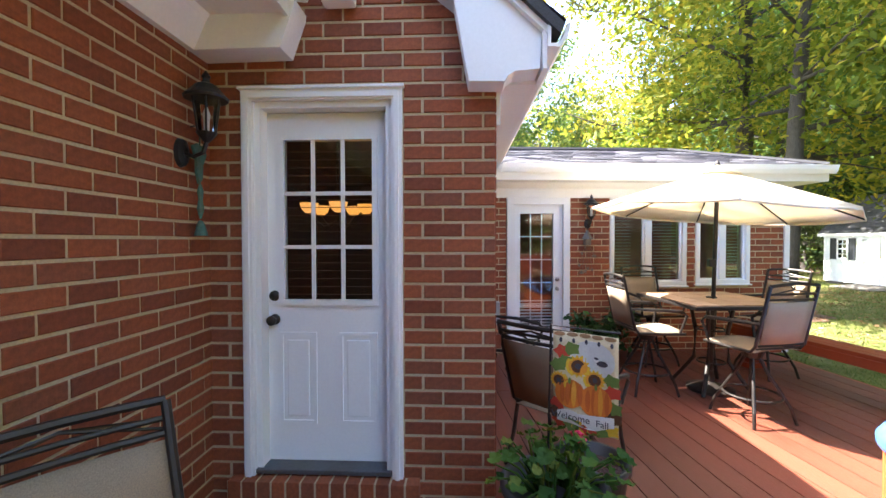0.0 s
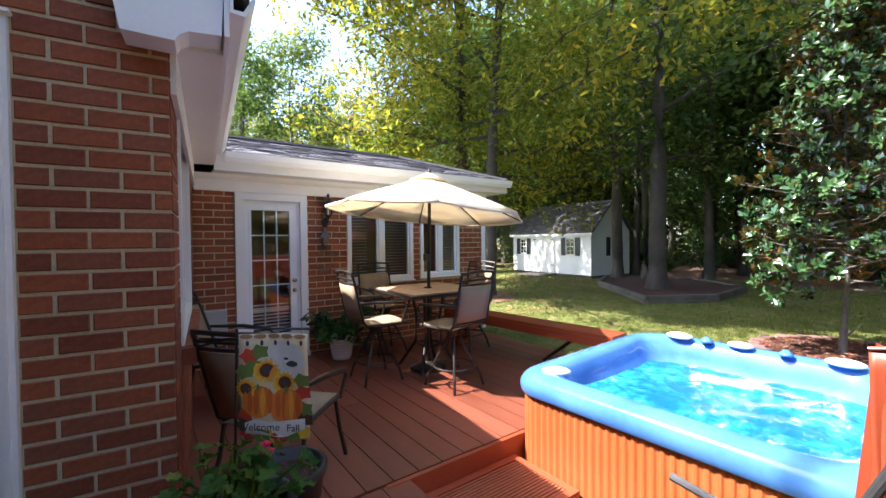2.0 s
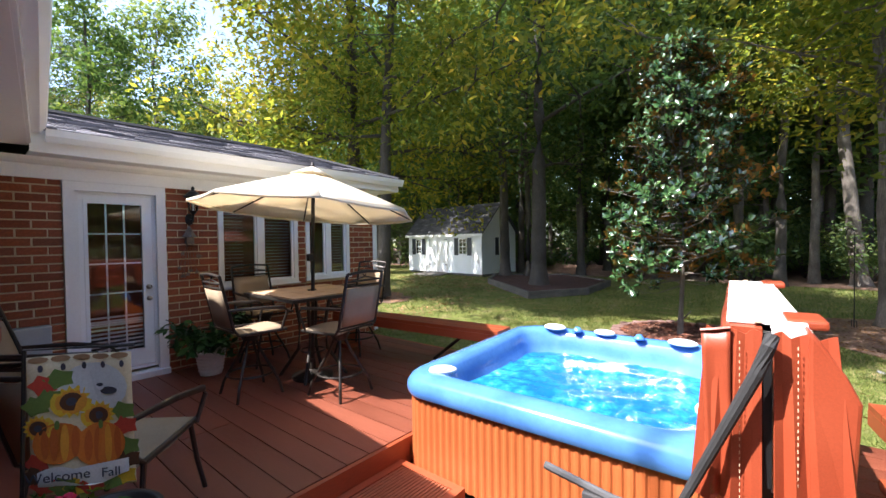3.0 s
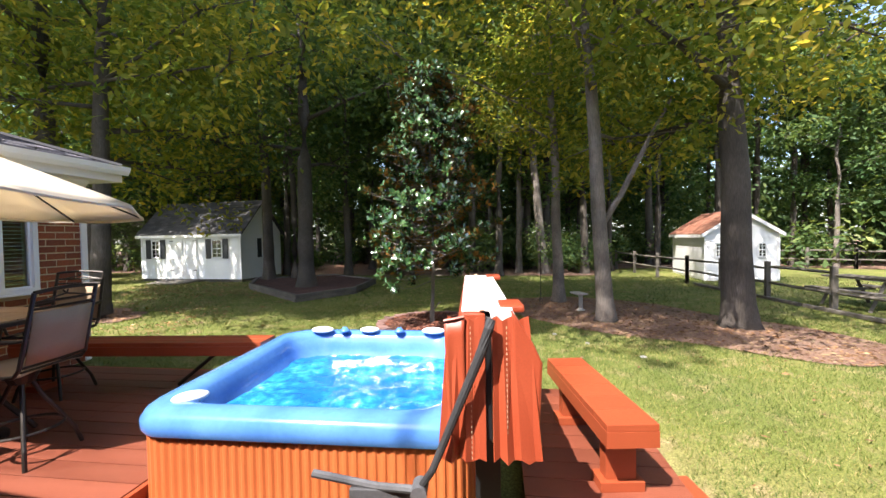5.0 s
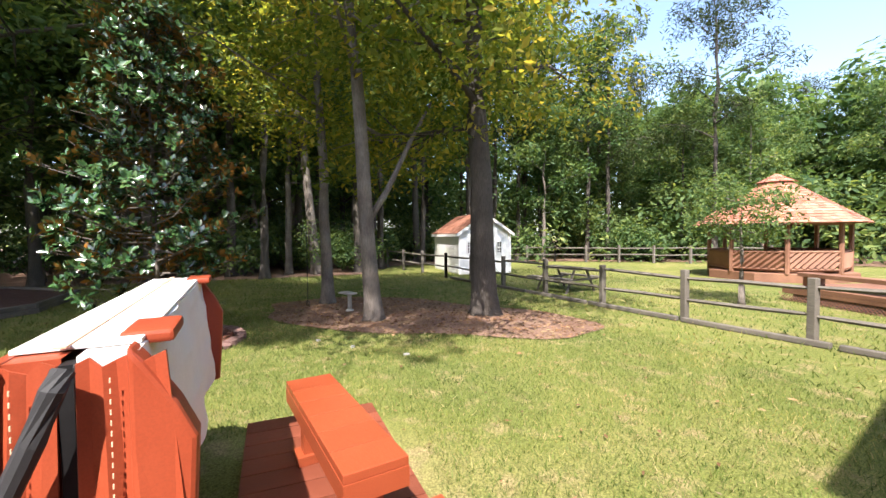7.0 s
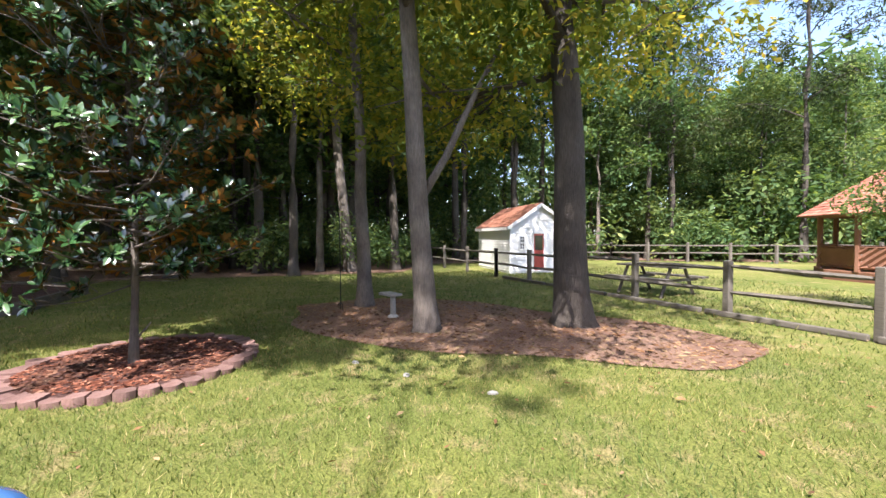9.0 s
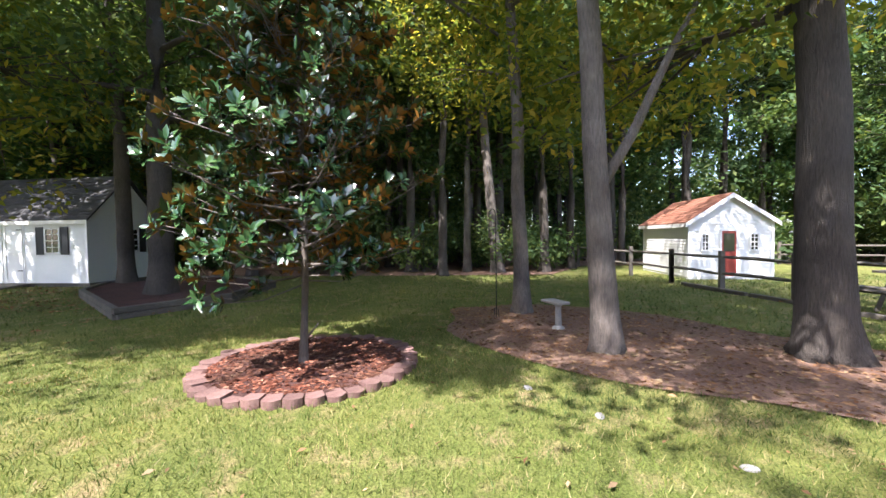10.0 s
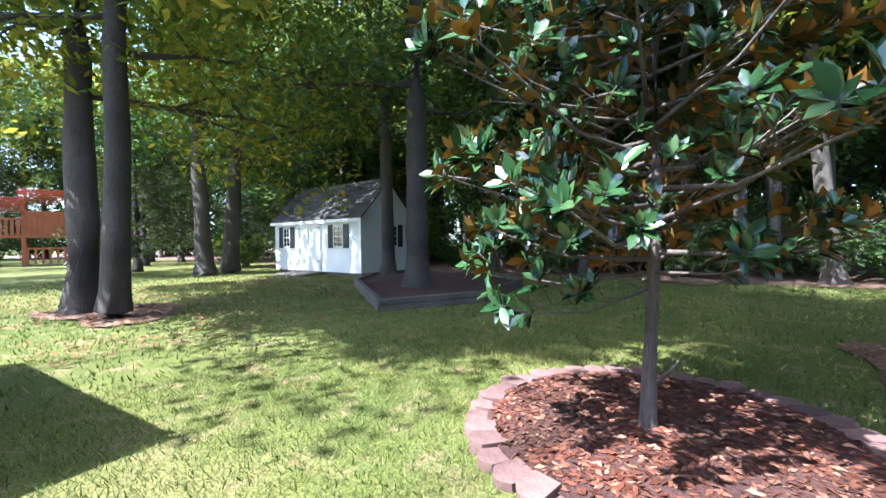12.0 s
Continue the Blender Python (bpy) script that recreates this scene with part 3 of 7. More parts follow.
wall_door = brick_wall("wall_door", (-1.32, 2.2), 0, 1.62, 0.2, 3.9, [(0.205, 1.105, 0.44, 2.65)],
                       "red brick wall with pale mortar round the back door", keep=door_keep)
wall_west = brick_wall("wall_west", (-1.32, -4.2), 90, 6.4, 0.2, 3.0, [], "red brick wall with pale mortar beside the door", near=(4.9, 6.4))
wall_west.matrix_world = pose(-1.32, -4.2, 0, 0, 0, 90)
wall_side = brick_wall("wall_side", (HX, 2.206), 90, 3.5, 0.2, 2.75, [(0.45, 1.95, 1.2, 2.6)], "red brick side wall with a window above a brick sill", near=(99, 100), keep=None)
wall_wing = brick_wall("wall_wing", (HX, WY), WING, 4.45, 0.2, 2.45, [(0.44, 1.325, 0.33, 2.40), (1.89, 2.98, 1.18, 2.45), (3.12, 3.90, 1.2, 2.45)],
                       "red brick wing wall with a glass door and two windows")
wing = pose(HX, WY, 0, 0, 0, WING)


def plain_wall(name, x0, x1, y0, y1, z0, z1, material, label):
    return tagged(part(name, boxm(x0, x1, y0, y1, z0, z1), material), label, "wall", kind="structure")


plain_wall("wall_house_back", -9.0, -8.8, -6, 9, 0, 3.2, M["mortar"], "plain back wall of the house")
plain_wall("wall_house_south", -8.8, -1.54, -4.4, -4.2, 0, 3.2, M["brick"], "brick end wall of the house")
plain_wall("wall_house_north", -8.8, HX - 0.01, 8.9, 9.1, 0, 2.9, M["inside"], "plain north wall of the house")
plain_wall("wall_partition", -6.0, HX - 0.23, 6.2, 6.3, 0.44, 2.72, M["inside"], "inner wall painted dark for the dim room behind the door")
plain_wall("wall_inner_west", -3.2, -3.1, 2.43, 6.2, 0.44, 2.72, M["inside"], "inner wall painted dark for the dim room behind the door")
bm = bmesh.new()
box(bm, 4.25, 4.45, 0.22, 2.4, 0.0, 2.6)
box(bm, -0.2, 4.45, 2.4, 2.6, 0.0, 2.6)
ob = tagged(part("wall_wing_back", bm, M["brick"]), "brick end and back walls of the wing", "wall", kind="structure")
ob.matrix_world = wing


def house_floor_and_ceiling():
    for n, z, lab in (("floor", 0.44, "interior floor painted dark for dimness, seen through glass"), ("ceiling", 2.72, "interior ceiling painted dark for dimness")):
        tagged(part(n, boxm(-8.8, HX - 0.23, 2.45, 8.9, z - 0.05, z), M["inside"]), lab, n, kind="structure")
    ob = tagged(part("floor_wing", boxm(0.0, 4.25, 0.24, 2.4, 0.25, 0.32), M["inside"]), "floor inside the wing painted dark for dimness", "floor", kind="structure")
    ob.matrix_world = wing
    ob = tagged(part("ceiling_wing", boxm(0.0, 4.25, 0.24, 2.4, 2.46, 2.5), M["inside"]), "ceiling inside the wing painted dark for dimness", "ceiling", kind="structure")
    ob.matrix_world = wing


house_floor_and_ceiling()
# unseen block, added and turned to throw a straight roof shadow on the lawn
sh = tagged(new("south_block"), "unseen brick block added behind the deck to cast the roofline shadow", "house", kind="structure")
part("wall", boxm(-8.5, -1.33, -14.0, -4.42, 0.0, 5.6), M["brick"], sh)
part("roof", prism(bmesh.new(), [(-0.62, 5.6), (-0.62, 5.7), (-5.0, 8.0), (-9.3, 5.7), (-9.3, 5.6)], "y", -14.3, -1.5), M["shingle"], sh)
sh.matrix_world = Matrix.Translation((-0.55, -1.5, 0)) @ Matrix.Rotation(radians(19), 4, "Z") @ Matrix.Translation((0.62, 1.5, 0))


def eaves():
    # the steep gable end over the door wall
    t = tagged(new("main_roof"), "dark shingled main roof with white eaves", "roof", kind="structure")
    up = [(0.54, 2.86), (0.30, 3.11), (-1.35, 4.65)]
    bm = prism(bmesh.new(), [(0.152, 2.626), (0.335, 2.622), (0.35, 2.65), (0.385, 2.672), (0.511, 2.682), (0.52, 2.875), (0.31, 3.10), (-1.3, 4.60), (-1.45, 4.45), (0.0, 3.11), (0.075, 3.05)], "y", 2.03, 2.185)
    part("rake_board", bm, M["white"], t, "white gable return board")
    bm = prism(bmesh.new(), [(0.56, 2.88), (-1.35, 4.68), (-1.35, 4.62), (0.54, 2.84)], "y", 1.99, 2.03)
    part("rake_trim", bm, M["trim"], t)
    bm = prism(bmesh.new(), [(0.62, 2.87), (-1.5, 4.87), (-1.5, 4.82), (0.6, 2.82)], "y", 1.96, 9.6)
    part("roof_deck", bm, M["shingle"], t)
    roof_shingles("shingles", t, [(0.62, 1.95, 2.88), (0.62, 9.6, 2.88), (-1.5, 9.6, 4.88), (-1.5, 1.95, 4.88)][:2] + [(-1.5, 9.6, 4.88), (-1.5, 1.95, 4.88)], M["shingle"])
    bm = prism(bmesh.new(), [(-1.5, 4.82), (-1.5, 4.87), (-7.5, 2.9), (-7.5, 2.85)], "y", 1.96, 9.6)
    part("roof_deck", bm, M["shingle"], t)
    part("soffit", boxm(HX + 0.002, 0.52, 2.19, 5.3, 2.66, 2.685), M["soffit"], t, "white soffit board")
    part("frieze", boxm(HX + 0.004, HX + 0.03, 2.21, 5.56, 2.45, 2.66), M["soffit"], t)
    part("fascia", boxm(0.52, 0.54, 2.0, 5.3, 2.67, 2.86), M["trim"], t)
    bm = prism(bmesh.new(), [(0.541, 2.88), (0.541, 2.77), (0.60, 2.765), (0.64, 2.82), (0.65, 2.88), (0.635, 2.88), (0.62, 2.83), (0.595, 2.785), (0.556, 2.785), (0.556, 2.88)], "y", 1.98, 5.2)
    part("gutter", bm, M["white"], t, "white metal gutter")
    # eave along the wall beside the door
    w = tagged(new("west_roof"), "dark shingled roof with a deep white boxed eave", "roof", kind="structure")
    part("soffit", boxm(-1.315, -0.80, -4.4, 2.185, 2.99, 3.02), M["soffit"], w, "white soffit board")
    bm = prism(bmesh.new(), [(-1.315, 2.81), (-0.823, 2.815), (-0.75, 3.02), (-0.745, 3.06), (-1.315, 3.06)], "y", 2.02, 2.186)
    part("eave_return", bm, M["trim"], w)
    bm = prism(bmesh.new(), [(-1.315, 2.81), (-1.28, 2.81), (-1.21, 2.96), (-1.19, 2.99), (-1.315, 2.99)], "y", -4.3, 2.02)
    part("frieze", bm, M["trim"], w)
    part("fascia", boxm(-0.80, -0.775, -4.4, 2.1, 2.97, 3.2), M["trim"], w)
    bm = prism(bmesh.new(), [(-0.774, 3.2), (-0.774, 3.08), (-0.70, 3.07), (-0.66, 3.15), (-0.655, 3.2)], "y", -4.4, 2.08)
    part("gutter", bm, M["white"], w, "white metal gutter")
    bm = prism(bmesh.new(), [(-0.66, 3.2), (-0.66, 3.24), (-5.2, 4.95), (-9.4, 3.1), (-9.4, 3.05), (-5.2, 4.9)], "y", -4.7, 2.1)
    part("roof_deck", bm, M["shingle"], w)
    # low hipped roof of the wing
    r = tagged(new("wing_roof"), "low grey shingled hip roof with white fascia and gutter", "roof", kind="structure")
    r.matrix_world = wing
    e0, e1, ez = -0.34, 4.72, 2.80
    rx, ry, rz = 3.35, 1.08, 3.30
    by = 2.75
    bm = bmesh.new()
    vs = [bm.verts.new(p) for p in ((-1.5, e0, ez), (e1, e0, ez), (rx, ry, rz), (-1.5, ry, rz), (e1, by, ez), (-1.5, by, ez))]
    for f in ((0, 1, 2, 3), (1, 4, 2), (4, 5, 3, 2), (0, 5, 4, 1)):
        bm.faces.new([vs[k] for k in f])
    part("roof_deck", bm, M["shingle"], r)
    roof_shingles("shingles", r, [(-1.4, e0 - 0.02, ez), (e1, e0 - 0.02, ez), (rx, ry, rz), (-1.4, ry, rz)], M["shingle_light"], 0.13, 0.32, 0.016)
    roof_shingles("shingles", r, [(e1, e0, ez), (e1, by, ez), (rx, ry + 0.02, rz), (rx, ry, rz)], M["shingle_light"], 0.13, 0.32, 0.016)
    bm = tube(bmesh.new(), [(-0.4, ry, rz + 0.015), (rx, ry, rz + 0.015), (e1, e0, ez + 0.02)], 0.04, 6)
    part("ridge_cap", bm, M["shingle"], r)
    part("soffit", boxm(0.2, e1 - 0.03, e0 + 0.03, -0.02, 2.60, 2.62), M["soffit"], r)
    part("soffit", boxm(4.47, e1 - 0.03, 0.0, by, 2.60, 2.62), M["soffit"], r)
    part("frieze", boxm(0.02, 4.48, -0.035, -0.002, 2.40, 2.60), M["trim"], r, "white frieze board")
    part("frieze_molding", prism(bmesh.new(), [(-0.035, 2.60), (-0.10, 2.60), (-0.08, 2.57), (-0.05, 2.54), (-0.035, 2.53)], "x", 0.02, 4.48), M["trim"], r)
    part("fascia", boxm(0.2, e1, e0, e0 + 0.025, 2.60, 2.80), M["trim"], r)
    part("fascia", boxm(e1 - 0.025, e1, e0 + 0.025, by, 2.60, 2.80), M["trim"], r)
    bm = prism(bmesh.new(), [(e0 - 0.002, 2.80), (e0 - 0.002, 2.70), (e0 - 0.07, 2.69), (e0 - 0.10, 2.74), (e0 - 0.115, 2.80), (e0 - 0.10, 2.80), (e0 - 0.085, 2.745), (e0 - 0.06, 2.705), (e0 - 0.015, 2.71), (e0 - 0.015, 2.80)], "x", 0.3, e1 + 0.03)
    part("gutter", bm, M["white"], r, "white metal gutter")
    part("corner_board", boxm(4.40, 4.475, -0.03, -0.003, 0.22, 2.40), M["trim"], r, "white corner downspout")


eaves()


def frame_rect(bm, x0, x1, z0, z1, w, y0, y1, sill=None):
    box(bm, x0, x0 + w, y0, y1, z0, z1)
    box(bm, x1 - w, x1, y0, y1, z0, z1)
    box(bm, x0 + w, x1 - w, y0, y1, z1 - w, z1)
    if sill is not False:
        box(bm, x0 + w, x1 - w, y0, y1, z0, z0 + (sill or w))
    return bm


def back_door():
    d = thing("door_1", (0, 0, 0), 0, "white half-glass back door with nine panes in white trim", "door", kind="structure")
    y = 2.2
    bm = bmesh.new()
    frame_rect(bm, -1.118, -0.213, 0.44, 2.655, 0.06, y - 0.03, y + 0.02, sill=False)
    frame_rect(bm, -1.10, -0.231, 0.44, 2.63, 0.025, y - 0.042, y - 0.03, sill=False)
    frame_rect(bm, -1.058, -0.273, 0.44, 2.595, 0.035, y + 0.0, y + 0.16, sill=False)
    part("door_frame", bm, M["trim"], d)
    part("head_drip", boxm(-1.13, -0.20, y - 0.05, y + 0.01, 2.655, 2.668), M["trim"], d)
    x0, x1, zb, zt, ys = -1.03, -0.285, 0.515, 2.555, y + 0.085
    gx0, gx1, gz0, gz1 = -0.925, -0.40, 1.465, 2.40
    bm = bmesh.new()
    for ua, ub, za, zb2 in holes(x1 - x0, zb, zt, [(gx0 - x0, gx1 - x0, gz0, gz1)]):
        box(bm, x0 + ua, x0 + ub, ys, ys + 0.042, za, zb2)
    part("slab", bm, M["white"], d, "white painted steel door leaf")
    bm = frame_rect(bmesh.new(), gx0 - 0.03, gx1 + 0.03, gz0 - 0.03, gz1 + 0.03, 0.032, ys - 0.014, ys + 0.005)
    part("lite_frame", bm, M["white"], d)
    bm = bmesh.new()
    for k in (1, 2):
        x = gx0 + (gx1 - gx0) * k / 3
        box(bm, x - 0.011, x + 0.011, ys - 0.008, ys + 0.004, gz0, gz1)
        z = gz0 + (gz1 - gz0) * k / 3
        box(bm, gx0, gx1, ys - 0.007, ys + 0.003, z - 0.011, z + 0.011)
    part("muntins", bm, M["white"], d)
    for i in range(3):
        for k in range(3):
            xa, xb = gx0 + (gx1 - gx0) * i / 3, gx0 + (gx1 - gx0) * (i + 1) / 3
            za, zb3 = gz0 + (gz1 - gz0) * k / 3, gz0 + (gz1 - gz0) * (k + 1) / 3
            part("pane", boxm(xa + 0.005, xb - 0.005, ys + 0.012, ys + 0.016, za + 0.005, zb3 - 0.005), M["glass"], d).visible_shadow = False
    for xa, xb in ((-0.955, -0.735), (-0.60, -0.375)):
        bm = frame_rect(bmesh.new(), xa, xb, 0.735, 1.275, 0.02, ys - 0.009, ys + 0.004)
        part("panel_molding", bm, M["white"], d)
        bm = boxm(xa + 0.045, xb - 0.045, ys - 0.008, ys + 0.004, 0.78, 1.23, bevel=0.006)
        part("raised_panel", bm, M["white"], d)
    for z in (1.49, 1.35):
        bm = bmesh.new()
        rod(bm, (-0.985, ys + 0.002, z), (-0.985, ys - 0.012, z), 0.032, 0.03, 16)
        if z < 1.4:
            rod(bm, (-0.985, ys - 0.012, z), (-0.985, ys - 0.035, z), 0.013, 0.013, 12)
            bmesh.ops.create_uvsphere(bm, u_segments=14, v_segments=10, radius=0.029, matrix=Matrix.Translation((-0.985, ys - 0.05, z)) @ Matrix.Diagonal((1, 0.75, 1, 1)))
        part("door_knob" if z < 1.4 else "deadbolt", bm, M["bronze"], d, smooth=True)
    part("threshold", boxm(-1.058, -0.273, y - 0.02, y + 0.13, 0.485, 0.512, bevel=0.006), M["grey_metal"], d, "grey metal threshold")
    # rowlock brick step under the door
    s = thing("brick_step", (0, 0, 0), 0, "brick rowlock sill below the back door", "step", kind="structure")
    for k in range(13):
        x = -1.19 + k * 0.083
        part("brick", boxm(x + 0.004, x + 0.075, y - 0.085, y - 0.001, 0.37, 0.478, bevel=0.003), M["brick"], s)
    part("mortar_bed", boxm(-1.19, -0.12, y - 0.08, y - 0.002, 0.365, 0.474), M["mortar"], s)
    # wooden blinds hang behind the glass
    b = thing("window_blind", (0, 0, 0), 0, "dark slatted wooden blind behind the door glass", "blind")
    for k in range(19):
        z = gz0 + 0.02 + k * 0.048
        part("slat", boxm(gx0 - 0.02, gx1 + 0.02, ys + 0.07, ys + 0.10, z, z + 0.003), M["dark_blind"], b)
    c = thing("chandelier", (-0.93, 3.35, 2.07), 0, "lit brass chandelier with amber glass shades", "chandelier")
    part("stem", rod(bmesh.new(), (0, 0, -0.1), (0, 0, 0.67), 0.012), M["bronze"], c)
    for k in range(5):
        a = k * math.tau / 5
        x, yy = 0.24 * math.cos(a), 0.24 * math.sin(a)
        part("arm", tube(bmesh.new(), [(0, 0, -0.08), (x * 0.5, yy * 0.5, -0.14), (x, yy, -0.04)], 0.008, 6), M["bronze"], c)
        part("shade", spin(bmesh.new(), [(0.03, -0.03), (0.06, 0.0), (0.075, 0.05)], 14, (x, yy, 0), cap=False), M["glow"], c, "glowing amber shade")


back_door()


def glass_door():
    d = thing("door_2", (0, 0, 0), 0, "white full-glass patio door with a white grille and blind", "door", kind="structure")
    d.matrix_world = wing
    x0, x1 = 0.445, 1.32
    bm = frame_rect(bmesh.new(), x0, x1, 0.33, 2.398, 0.09, -0.03, 0.03, sill=False)
    part("door_frame", bm, M["trim"], d)
    bm = frame_rect(bmesh.new(), x0 + 0.09, x1 - 0.09, 0.36, 2.31, 0.03, 0.03, 0.09)
    part("jamb", bm, M["trim"], d)
    gx0, gx1, gz0, gz1 = 0.635, 1.105, 0.58, 2.19
    sx0, sx1 = 0.565, 1.20
    bm = bmesh.new()
    for ua, ub, za, zb in holes(sx1 - sx0, 0.40, 2.28, [(gx0 - sx0, gx1 - sx0, gz0, gz1)]):
        box(bm, sx0 + ua, sx0 + ub, 0.04, 0.085, za, zb)
    part("slab", bm, M["white"], d, "white painted door leaf")
    part("lite_frame", frame_rect(bmesh.new(), gx0 - 0.03, gx1 + 0.03, gz0 - 0.03, gz1 + 0.03, 0.032, 0.028, 0.045), M["white"], d)
    part("pane", boxm(gx0, gx1, 0.055, 0.06, gz0, gz1), M["glass"], d).visible_shadow = False
    bm = bmesh.new()
    for k in (1, 2):
        x = gx0 + (gx1 - gx0) * k / 3
        box(bm, x - 0.008, x + 0.008, 0.063, 0.07, gz0, gz1)
    for k in range(1, 5):
        z = gz0 + (gz1 - gz0) * k / 5
        box(bm, gx0, gx1, 0.064, 0.069, z - 0.008, z + 0.008)
    part("grille", bm, M["white"], d)
    for z in (1.27, 1.14):
        bm = bmesh.new()
        rod(bm, (1.155, 0.04, z), (1.155, 0.02, z), 0.028, 0.026, 14)
        bmesh.ops.create_uvsphere(bm, u_segments=12, v_segments=8, radius=0.026, matrix=Matrix.Translation((1.155, 0.0, z)))
        part("door_knob" if z < 1.2 else "deadbolt", bm, M["chrome"], d, "brass knob", smooth=True)
    part("threshold", boxm(x0, x1, -0.09, 0.05, 0.262, 0.33, bevel=0.006), M["trim"], d)
    b = thing("door_blind", (0, 0, 0), 0, "white horizontal blind behind the patio door glass", "blind")
    b.matrix_world = wing
    for k in range(9):
        z = gz0 + 0.02 + k * 0.044
        part("slat", boxm(gx0 - 0.02, gx1 + 0.02, 0.11, 0.125, z, z + 0.017, m=None), M["blind"], b)


glass_door()


def wing_window(name, x0, x1, z0, z1, blinds):
    w = thing(name, (0, 0, 0), 0, "white framed two-light window with slatted blinds inside", "window", kind="structure")
    w.matrix_world = wing
    part("window_frame", frame_rect(bmesh.new(), x0, x1, z0, z1, 0.055, -0.025, 0.08), M["trim"], w)
    xm = (x0 + x1) / 2
    part("mullion", boxm(xm - 0.045, xm + 0.045, -0.012, 0.08, z0 + 0.055, z1 - 0.055), M["trim"], w)
    for a, b in ((x0 + 0.055, xm - 0.045), (xm + 0.045, x1 - 0.055)):
        part("sash", frame_rect(bmesh.new(), a, b, z0 + 0.055, z1 - 0.055, 0.022, 0.015, 0.055), M["white"], w)
        part("pane", boxm(a + 0.02, b - 0.02, 0.034, 0.038, z0 + 0.07, z1 - 0.07), M["glass"], w).visible_shadow = False
    part("window_sill", boxm(x0 - 0.02, x1 + 0.02, -0.05, 0.02, z0 - 0.022, z0 - 0.001, bevel=0.004), M["trim"], w)
    for a, b in blinds:
        bl = thing("window_blind", (0, 0, 0), 0, "white slatted blind hanging inside a window", "blind", "wing blinds")
        bl.matrix_world = wing
        k = 0
        while z0 + 0.1 + k * 0.045 < z1 - 0.08:
            z = z0 + 0.1 + k * 0.045
            part("slat", boxm(a, b, 0.14, 0.165, z, z + 0.004), M["blind"], bl)
            k += 1
    return w


wing_window("window_1", 1.89, 2.98, 1.18, 2.40, [(1.93, 2.26), (2.5, 2.93)])
wing_window("window_2", 3.12, 3.90, 1.20, 2.40, [(3.56, 3.86)])
w3 = thing("window_3", (0, 0, 0), 0, "white framed side window above a brick sill", "window", kind="structure")
w3.matrix_world = pose(HX, 2.2, 0, 0, 0, 90)
part("window_frame", frame_rect(bmesh.new(), 0.45, 1.95, 1.2, 2.6, 0.07, -0.02, 0.08), M["trim"], w3)
part("sash", frame_rect(bmesh.new(), 0.53, 1.87, 1.28, 2.52, 0.03, 0.02, 0.06), M["white"], w3)
part("pane", boxm(0.56, 1.84, 0.038, 0.042, 1.31, 2.49), M["pane"], w3)
for k in range(18):
    part("brick", boxm(0.42 + k * 0.087, 0.42 + k * 0.087 + 0.076, -0.075, 0.05, 1.10, 1.19, bevel=0.003), M["brick"], w3)

# ---- deck ----
DYAW = 6.0
deck = tagged(new("deck"), "red-brown stained wooden deck with long planks", "deck", kind="structure")
deck.matrix_world = pose(HX, 2.2, 0, 0, 0, DYAW)
plank_base = boxm(-0.5, 0.5, -0.5, 0.5, -1, 0)
bmesh.ops.bevel(plank_base, geom=[e for e in plank_base.edges if all(v.co.z > -0.1 for v in e.verts)], offset=0.018, segments=1, affect="EDGES")
plank_me = bpy.data.meshes.new("plank")
plank_base.to_mesh(plank_me)
plank_base.free()
plank_me.materials.append(M["deck"])


def plank(x0, x1, y0, y1, z=DECK, t=0.035, parent=deck, me=plank_me, name="plank"):
    ob = new(name, me)
    ob.parent = parent
    ob.location = ((x0 + x1) / 2, (y0 + y1) / 2, z)
    ob.scale = (x1 - x0, y1 - y0, t)
    return ob


PW = 0.19
rp = random.Random(11)
x = 0.0
while x < 4.35:
    y0 = 0.02 if x < 4.4 else 0.0
    cut = 0.0 + rp.choice((1.3, 1.9, 2.4))
    plank(x + 0.004, min(x + PW, 4.4) - 0.004, 0.02, cut - 0.003)
    plank(x + 0.004, min(x + PW, 4.4) - 0.004, cut + 0.003, 3.42)
    x += PW
x = -1.62
while x < 1.05:
    plank(x + 0.004, x + PW - 0.004, -4.0 if x < 0.4 else -3.4, -0.005)
    x += PW
x = 1.09
while x < 4.0:
    plank(x + 0.004, x + PW - 0.004, -3.3, -2.35)
    x += PW
bm = bmesh.new()
box(bm, 0.02, 4.36, 0.0, 3.4, 0.0, DECK - 0.036)
box(bm, -1.6, 1.06, -4.0, -0.02, 0.0, DECK - 0.036)
box(bm, 1.06, 3.9, -3.28, -2.37, 0.0, DECK - 0.036)
part("joists", bm, M["deck"], deck)
part("rim_board", boxm(4.37, 4.41, 0.0, 3.42, 0.0, DECK - 0.001), M["deck_bright"], deck)
part("rim_board", boxm(1.07, 4.37, -0.035, 0.0, 0.0, DECK + 0.004), M["deck_bright"], deck)

